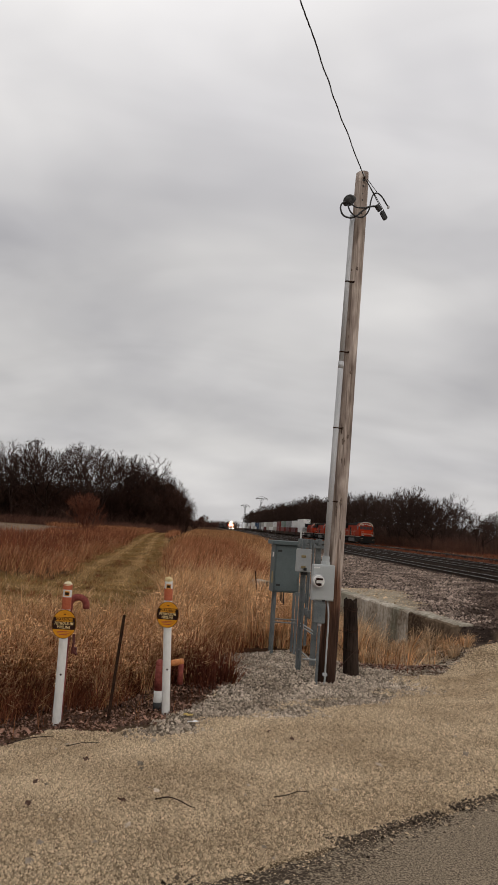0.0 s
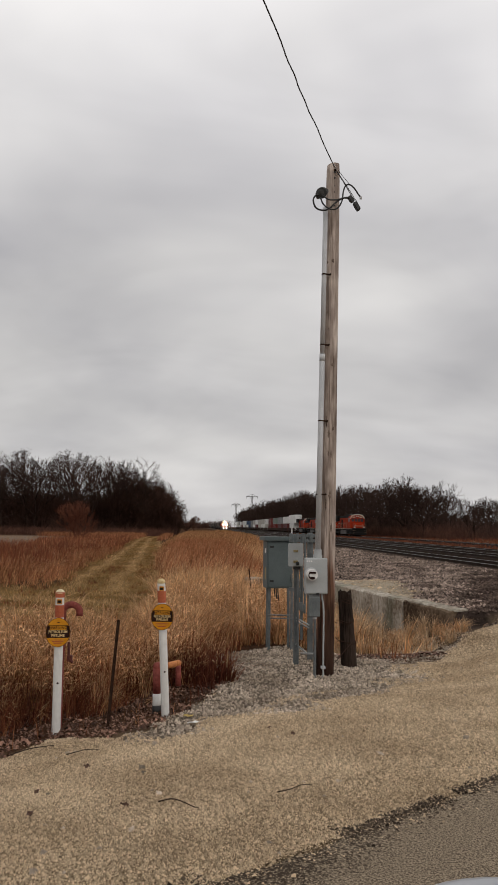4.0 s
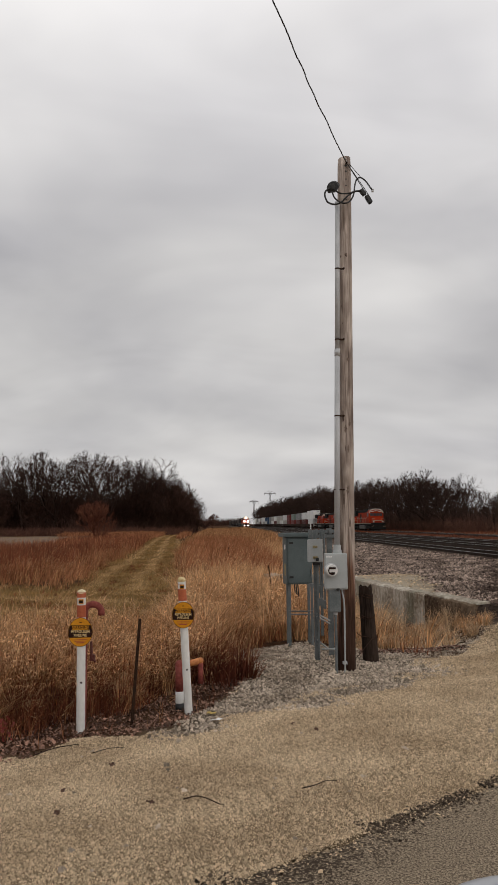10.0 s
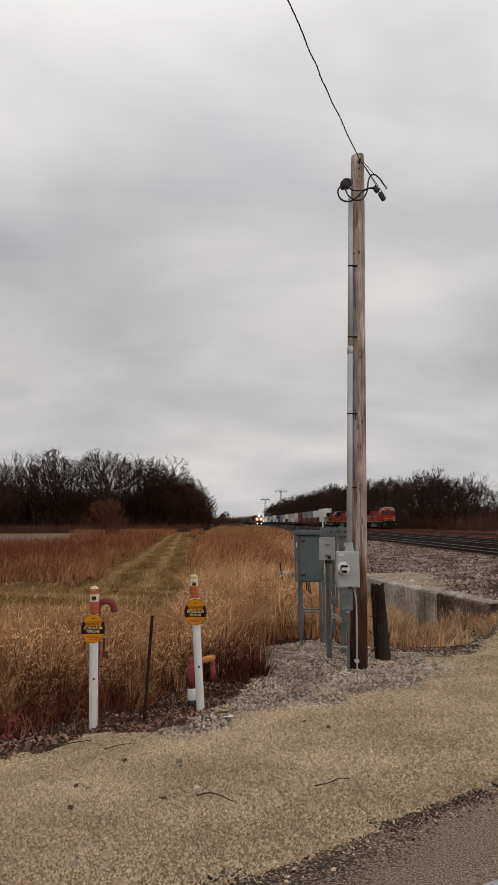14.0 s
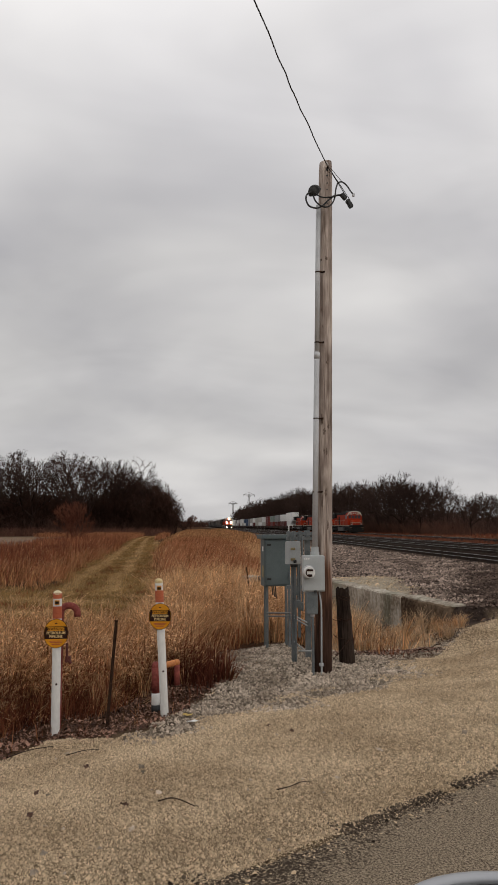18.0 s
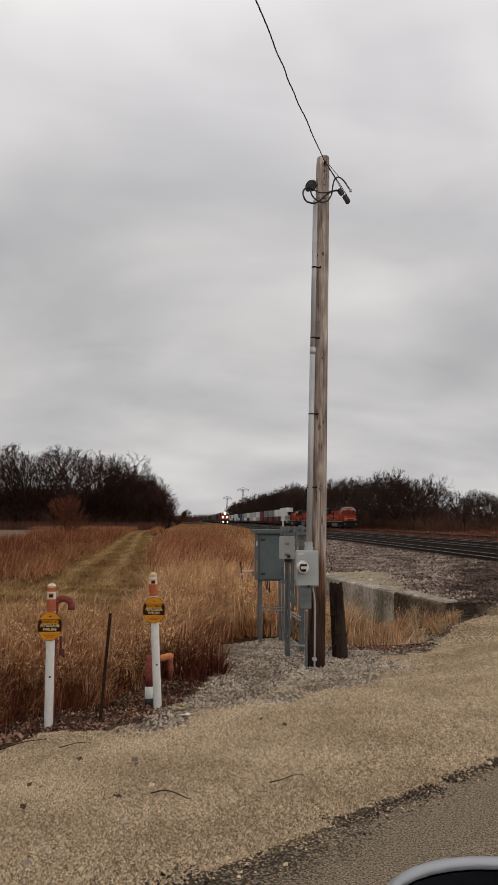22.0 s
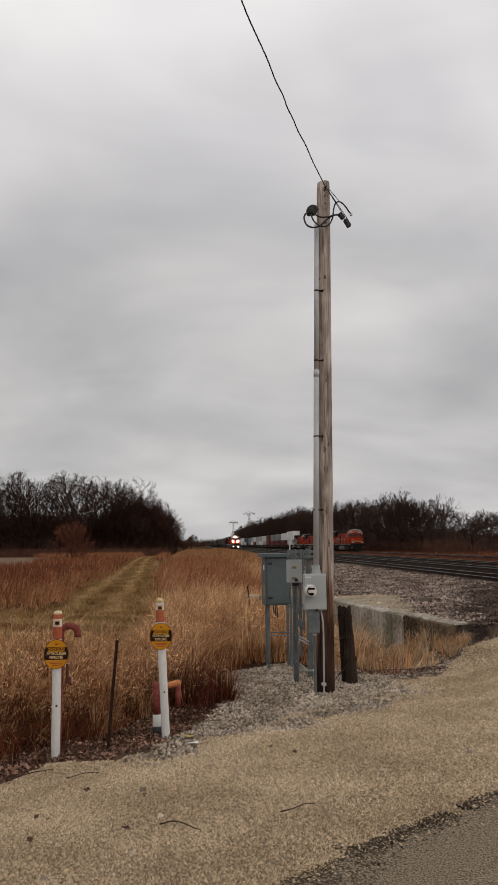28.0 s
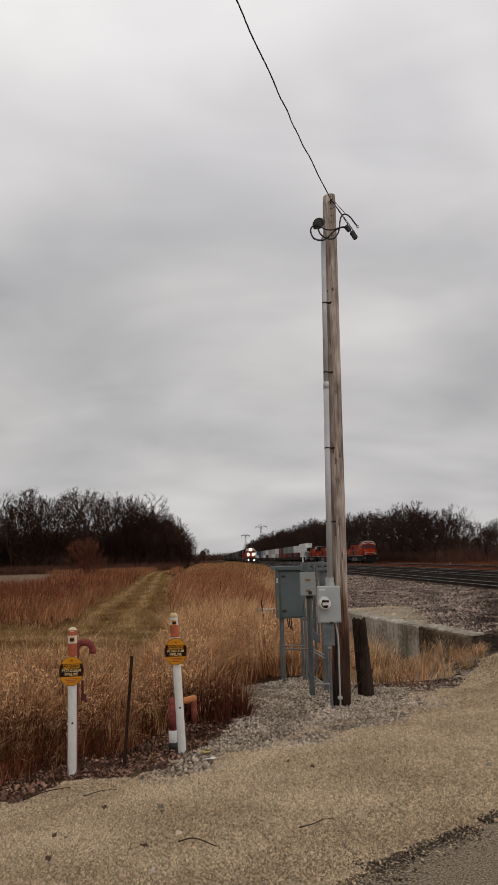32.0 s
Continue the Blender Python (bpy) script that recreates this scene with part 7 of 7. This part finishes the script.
# gravel kicked out on to the asphalt
a = RS.uniform(0.5, 6.0, 9000)
s = 0.05 - np.abs(RS.exponential(0.09, 9000))
x, y = U[0] * a + N[0] * (EDGE + s), U[1] * a + N[1] * (EDGE + s)
stones("kicked_gravel", x, y, np.exp(RS.normal(-5.35, 0.35, len(x))), M_PEBBLE, "tan gravel kicked out on to the asphalt", sink=-0.2)
x, y = scatter(110000, -4.5, 6.5, 6.0, 14.0, lambda a, b: on_grey(a, b) & (b < 14) & ((a > 0) | (RS.uniform(0, 1, len(a)) < 0.9)))
stones("crushed_stone", x, y, np.exp(RS.normal(-4.22, 0.30, len(x))), M_CRUSHED, "pale grey crushed stone round the pole", 1.0, 0.1)
x, y = scatter(7000, 2.1, 4.8, 10.6, 13.6, lambda a, b: (zones(a, b)[0] < 0.5) & (shoulder(a, b) < 6))
stones("crushed_stone", x, y, np.exp(RS.normal(-4.3, 0.4, len(x))), M_CRUSHED, "scattered stones on the bare soil beside the post")
x, y = scatter(500, -4.5, 6.5, 3.2, 12.0, on_gravel)
stones("loose_stones", x, y, np.exp(RS.normal(-4.0, 0.3, len(x))), M_CRUSHED, "larger loose stones lying on the gravel")
# loose dark grit where the road's edge crumbles
a = RS.uniform(-1.5, 6, 22000)
s = np.abs(RS.normal(0, 0.11, 22000)) * RS.choice([0.4, -1.0, -1.6], 22000) * np.where(a < 3.0, 1.15, 0.5)
x, y = U[0] * a + N[0] * (EDGE + s), U[1] * a + N[1] * (EDGE + s)
k = (np.sin(a * 1.7) + np.sin(a * 4.1 + 1) > -0.6)
stones("asphalt_crumbs", x[k], y[k], np.exp(RS.normal(-5.25, 0.35, k.sum())), surf("asphalt_crumb", (0.035, 0.025, 0.018), (0.105, 0.078, 0.057), 3, 0.95, 0.0, 60, island=0.6, spec=0.05), "dark crumbs of asphalt along the road's edge", sink=-0.3)


def on_ballast(a, b):
    z = zones(a, b)
    return (np.maximum(z[2], 0.8 * z[3] * smooth(5.8, 6.8, a)) > 0.35) & (a / b < 0.62) & (z[3] < 0.45) & (a > wall_x(b) + 0.3) & (RS.uniform(0, 1, len(a)) < 18 / np.maximum(b, 12))


x, y = scatter(120000, 4.4, 12.6, 11.5, 60, on_ballast)
k = zones(x, y)[6] > RS.uniform(0.2, 0.8, len(x))
sz = np.exp(RS.normal(-3.6, 0.3, len(x))) * (0.8 + 0.012 * y)
stones("ballast", x[~k], y[~k], sz[~k], M_BALLAST, "grey-brown railway ballast stones", 1.0, 0.1)
stones("dark_ballast", x[k], y[k], sz[k], M_DARKBALLAST, "dark oily ballast stones beside the track")
x, y = scatter(4500, 3.4, 8.0, 13.6, 25, lambda a, b: zones(a, b)[3] > 0.3)
stones("rubble", x, y, np.exp(RS.normal(-4.2, 0.5, len(x))), M_PEBBLE, "pale rubble on the sandy bank")

# fallen leaves at the grass's edge
x, y = scatter(22000, -5, 1.2, 5.9, 9.6, lambda a, b: (shoulder(a, b) > 3.22 + 0.2 * lump(a, b, 1.6)) & (shoulder(a, b) < 5.2) & (zones(a, b)[0] < 0.6))
x2, y2 = scatter(2500, 2.0, 3.9, 11.2, 12.4, lambda a, b: zones(a, b)[0] < 0.6)
x, y = np.concatenate([x, x2]), np.concatenate([y, y2])
n = len(x)
a = RS.uniform(0, 2 * math.pi, n)
sz = RS.uniform(0.008, 0.026, n)
q = np.array([(1, 0), (0, 0.6), (-1, 0), (0, -0.6)])
px = x[:, None] + sz[:, None] * (q[:, 0] * np.cos(a)[:, None] - q[:, 1] * np.sin(a)[:, None])
py = y[:, None] + sz[:, None] * (q[:, 0] * np.sin(a)[:, None] + q[:, 1] * np.cos(a)[:, None])
pz = ground_z(x, y)[:, None] + 0.012 + sz[:, None] * RS.uniform(-0.5, 1.1, (n, 4))
arrays("fallen_leaves", np.stack([px, py, pz], -1).reshape(-1, 3), np.arange(n * 4).reshape(-1, 4), M_LEAF, "dark curled fallen leaves and plant litter", "leaves")

# a low bramble with a few red leaves left
n = 60
a = RS.uniform(0, 2 * math.pi, n)
sz = RS.uniform(0.012, 0.024, n)
cx, cy = -2.02 + RS.normal(0, 0.07, n), 7.0 + RS.normal(0, 0.07, n)
cz = ground_z(cx, cy) + RS.uniform(0.03, 0.24, n)
px = cx[:, None] + sz[:, None] * (q[:, 0] * np.cos(a)[:, None] - q[:, 1] * np.sin(a)[:, None])
pz = cz[:, None] + sz[:, None] * (q[:, 0] * np.sin(a)[:, None] + q[:, 1] * np.cos(a)[:, None])
py = cy[:, None] + sz[:, None] * RS.uniform(-0.5, 0.5, (n, 4))
arrays("bramble_leaves", np.stack([px, py, pz], -1).reshape(-1, 3), np.arange(n * 4).reshape(-1, 4), surf("red_bramble_leaf", (0.14, 0.022, 0.015), (0.28, 0.045, 0.03), 9, 0.7, 0.0, 40, island=0.4), "few red bramble leaves low in dead weeds", "leaves")


def stick(points, r, label, name="stick"):
    pts = [(px_, py_, float(ground_z(px_, py_)) + dz) for px_, py_, dz in points]
    bm = tube(bend(pts, 4), r, 7, lambda f: r * (1 - 0.45 * f))
    o = part(name, bm, M_POST, None, label, True)
    return tagged(o, category="stick")


stick([(-0.21, 4.51, 0.02), (-0.13, 4.50, 0.035), (-0.06, 4.46, 0.025), (0.0, 4.37, 0.02), (0.03, 4.35, 0.02)], 0.0042, "thin crooked dry stick lying on gravel")
stick([(0.50, 4.52, 0.02), (0.58, 4.53, 0.03), (0.66, 4.60, 0.03), (0.73, 4.62, 0.02)], 0.0035, "thin dry twig lying on gravel")
stick([(-1.55, 6.35, 0.03), (-1.40, 6.5, 0.04), (-1.22, 6.62, 0.03)], 0.005, "dark stick at the edge of the grass")
stick([(-1.05, 6.25, 0.02), (-0.92, 6.36, 0.03), (-0.80, 6.40, 0.02)], 0.0035, "thin dry stick at the grass edge")


def scrap(name, x, y, w, d, mat, label, rz):
    bm = bmesh.new()
    rng_ = random.Random(int(x * 100))
    g_ = [[bm.verts.new((w * (i / 4 - 0.5), d * (j / 3 - 0.5), 0.012 + rng_.uniform(0, 0.018))) for j in range(4)] for i in range(5)]
    for i in range(4):
        for j in range(3):
            bm.faces.new((g_[i][j], g_[i + 1][j], g_[i + 1][j + 1], g_[i][j + 1]))
    ext = bmesh.ops.extrude_face_region(bm, geom=list(bm.faces))
    bmesh.ops.translate(bm, vec=(0, 0, 0.003), verts=[v for v in ext["geom"] if isinstance(v, bmesh.types.BMVert)])
    o = part(name, bm, mat, None, label)
    o.matrix_basis = pose(x, y, float(ground_z(x, y)) + 0.012, 0, 0, rz)
    return tagged(o, category="litter")


M_PAPER = surf("white_paper", (0.66, 0.66, 0.64), (0.80, 0.80, 0.78), 20, 0.8, 0.1, 90)
scrap("paper_scrap", -0.02, 7.25, 0.11, 0.05, M_PAPER, "crumpled white paper scrap on the gravel", 20)
scrap("dead_leaf", -0.07, 7.62, 0.10, 0.07, surf("yellow_leaf", (0.35, 0.24, 0.06), (0.52, 0.37, 0.12), 20, 0.8, 0.1, 60), "yellow dead leaf beside the marker post", -10)
for x_, y_, s_ in ((-0.92, 4.35, 0.055), (-0.40, 4.45, 0.05), (-1.0, 4.9, 0.04), (-0.78, 5.55, 0.06), (0.80, 6.1, 0.05), (0.65, 6.55, 0.04), (-1.3, 4.1, 0.05)):
    scrap("dead_leaf", x_, y_, s_, s_ * 0.6, M_LEAF, "small dark brown dead leaf on the gravel", x_ * 90)


# ---- pylons and a far line pole ----
def pylon(x, y, h):
    o = thing("steel_pylon", (x, y, -0.5), label="tall steel pylon with wide crossarm above the wood", category="pylon", group="power line pylons")
    bm = bmesh.new()
    w = h * 0.05
    for sx in (-1, 1):
        for sy in (-1, 1):
            rod(bm, (sx * w, sy * w, 0), (sx * w * 0.3, sy * w * 0.3, h * 0.96), 0.16, 0.12, 5)
    k = 9
    for i in range(k):
        z0, z1 = h * 0.95 * i / k, h * 0.95 * (i + 1) / k
        a, b = w * (1 - 0.7 * i / k), w * (1 - 0.7 * (i + 1) / k)
        for s_ in (-1, 1):
            rod(bm, (-a, s_ * a, z0), (b, s_ * b, z1), 0.08, sides=4)
            rod(bm, (a, s_ * a, z0), (-b, s_ * b, z1), 0.08, sides=4)
    part("mast", bm, M_LOCOGREY, o)
    bm = bmesh.new()
    for dz in (0, -0.9):
        rod(bm, (-h * 0.17, 0, h * 0.93 + dz * 0.2), (h * 0.17, 0, h * 0.93 + dz * 0.2), 0.22, sides=5)
    rod(bm, (-h * 0.17, 0, h * 0.93), (0, 0, h * 1.0), 0.14, sides=5)
    rod(bm, (h * 0.17, 0, h * 0.93), (0, 0, h * 1.0), 0.14, sides=5)
    part("crossarm", bm, M_LOCOGREY, o)
    for sx in (-0.16, -0.05, 0.05, 0.16):
        part("insulator", rodded((sx * h, 0, h * 0.93), (sx * h, 0, h * 0.93 - 2.0), 0.14, sides=6), M_BLACK, o)


pylon(37.0, 740, 26.5)
pylon(53.0, 735, 35.5)
far_pole = thing("line_pole", (-9.0, 470, -0.5), label="distant thin wooden line pole", category="utility pole")
part("shaft", rodded((0, 0, -0.3), (0, 0, 10.2), 0.2, 0.16, sides=8), M_BARK, far_pole)
part("crossarm", boxed(-1.2, 1.2, -0.08, 0.08, 9.4, 9.6), M_BARK, far_pole)
wm = thing("path_marker", (-7.8, 205, -0.5), label="small white marker stake at the path's end", category="marker post")
part("stake", rodded((0, 0, -0.2), (0, 0, 1.5), 0.12, sides=8), M_WHITEPOST, wm)


# ---- the truck from whose window the view is taken ----
M_SILVER = surf("silver_car_paint", (0.42, 0.43, 0.45), (0.47, 0.48, 0.50), 1.5, 0.3, 0.0, 30, metal=0.35)
M_TRIM = surf("black_trim_plastic", (0.012, 0.012, 0.013), (0.022, 0.022, 0.024), 20, 0.6, 0.1, 200, spec=0.25)
# the mirror's dark base colour stands in for a reflected dark interior
M_MIRROR = surf("mirror_glass", (0.045, 0.046, 0.050), (0.055, 0.056, 0.060), 1, 0.08, 0.0, 9, metal=1.0)
truck = thing("pickup_truck", (0, 0, 0), rz=math.degrees(math.atan2(U[1], U[0])), label="silver pickup truck with a door mirror, stopped on the road", category="pickup truck")
# in the truck's own space x runs forward and y to its left; the eye is just inside the open driver's window


def hull(outline, y0, y1, bevel=0.03):
    bm = bmesh.new()
    a = [bm.verts.new((x, y0, z)) for x, z in outline]
    b = [bm.verts.new((x, y1, z)) for x, z in outline]
    k = len(outline)
    for i in range(k):
        bm.faces.new((a[i], a[(i + 1) % k], b[(i + 1) % k], b[i]))
    bm.faces.new(a[::-1]), bm.faces.new(b)
    bmesh.ops.recalc_face_normals(bm, faces=bm.faces)
    bmesh.ops.bevel(bm, geom=list(bm.edges), offset=bevel, segments=2, affect="EDGES")
    return bm


part("lower_body", hull([(-3.3, 0.5), (-3.3, 1.15), (-0.9, 1.15), (0.75, 1.15), (2.0, 1.08), (2.2, 0.9), (2.2, 0.42), (-3.2, 0.42)], -1.75, 0.14), M_SILVER, truck, "silver lower body")
# unseen dark cab, added so that the mirror glass reflects it
part("roof", boxed(-0.75, 0.45, -1.6, 0.06, 1.88, 1.94, bevel=0.025), M_SILVER, truck)
part("headliner", boxed(-0.74, 0.44, -1.58, 0.04, 1.865, 1.879), M_TRIM, truck, "dark headliner")
part("rear_wall", boxed(-0.80, -0.72, -1.6, 0.08, 1.15, 1.88, bevel=0.02), M_TRIM, truck)
part("seat", boxed(-0.62, -0.35, -0.75, -0.12, 1.16, 1.75, bevel=0.06), M_TRIM, truck, "dark seat back")
for y in (0.10, -1.65):
    part("front_pillar", rodded((0.86, y, 1.14), (0.44, y - 0.04 * (1 if y > 0 else -1), 1.90), 0.045, 0.035, sides=8), M_TRIM, truck)
    part("rear_pillar", boxed(-0.80, -0.66, y - 0.05, y + 0.04, 1.14, 1.90, bevel=0.02), M_SILVER, truck)
part("dashboard", hull([(0.35, 1.16), (0.45, 1.22), (0.85, 1.20), (0.85, 1.16)], -1.6, 0.05, 0.01), M_TRIM, truck)
for x in (-2.3, 1.25):
    for y in (0.02, -1.63):
        w = part("wheel", rodded((x, y - 0.12, 0.375), (x, y + 0.14, 0.375), 0.375, sides=28), M_BLACK, truck, "black tyre")
        part("rim", rodded((x, y - 0.125, 0.375), (x, y + 0.147, 0.375), 0.22, sides=20), M_GALV, w)
# the door mirror: its outer top corner lies out to the left, the glass looks back at the driver
mc = Matrix.Rotation(-math.atan2(U[1], U[0]), 4, "Z")
e1, e2 = Vector((0.985, -0.17, 0)).normalized(), Vector((0.17, 0.985, 0)).normalized()
corner = Vector((0.164, 0.634, 1.2915))
MW, MH = 0.250, 0.165


def oval_ring(grow, depth, n=44, dz=0.0):
    out = []
    for k in range(n):
        a = 2 * math.pi * k / n
        ca, sa = math.cos(a), math.sin(a)
        px = math.copysign(abs(ca) ** 0.60, ca) * (MW / 2 + grow * (0.4 if grow > 0 else 1))
        pz = math.copysign(abs(sa) ** 0.55, sa) * (MH / 2 + grow)
        c = corner + e1 * (MW / 2) + Vector((0, 0, -MH / 2 + dz + 0.010 * (1 - (px / (MW / 2)) ** 2)))
        out.append(mc @ (c + e1 * px + e2 * depth + Vector((0, 0, pz))))
    return out


def loft(rings, cap0=False, cap1=True):
    bm = bmesh.new()
    vs = [[bm.verts.new(p) for p in r] for r in rings]
    n = len(vs[0])
    for a, b in zip(vs, vs[1:]):
        for k in range(n):
            bm.faces.new((a[k], a[(k + 1) % n], b[(k + 1) % n], b[k]))
    if cap0:
        bm.faces.new(vs[0][::-1])
    if cap1:
        bm.faces.new(vs[-1])
    bmesh.ops.recalc_face_normals(bm, faces=bm.faces)
    return bm


mirror = part("mirror_housing", loft([oval_ring(0.000, 0.004), oval_ring(0.003, -0.001), oval_ring(0.006, 0.006), oval_ring(0.003, 0.022), oval_ring(-0.010, 0.05), oval_ring(-0.033, 0.085), oval_ring(-0.06, 0.10)]), M_SILVER, truck, "silver mirror housing", True)
part("mirror_glass", loft([oval_ring(-0.001, 0.006), oval_ring(-0.001, 0.003)], True, True), M_MIRROR, mirror, "mirror glass, coloured dark to imitate its dark reflection")
inner = mc @ (corner + e1 * (MW * 0.9) + e2 * 0.05 + Vector((0, 0, -MH * 0.8)))
part("mirror_arm", tube(bend([(0.70, 0.12, 1.13), (0.70, 0.20, 1.16), tuple(inner)], 5), 0.03, 10), M_TRIM, truck, "black mirror arm", True)

motions()
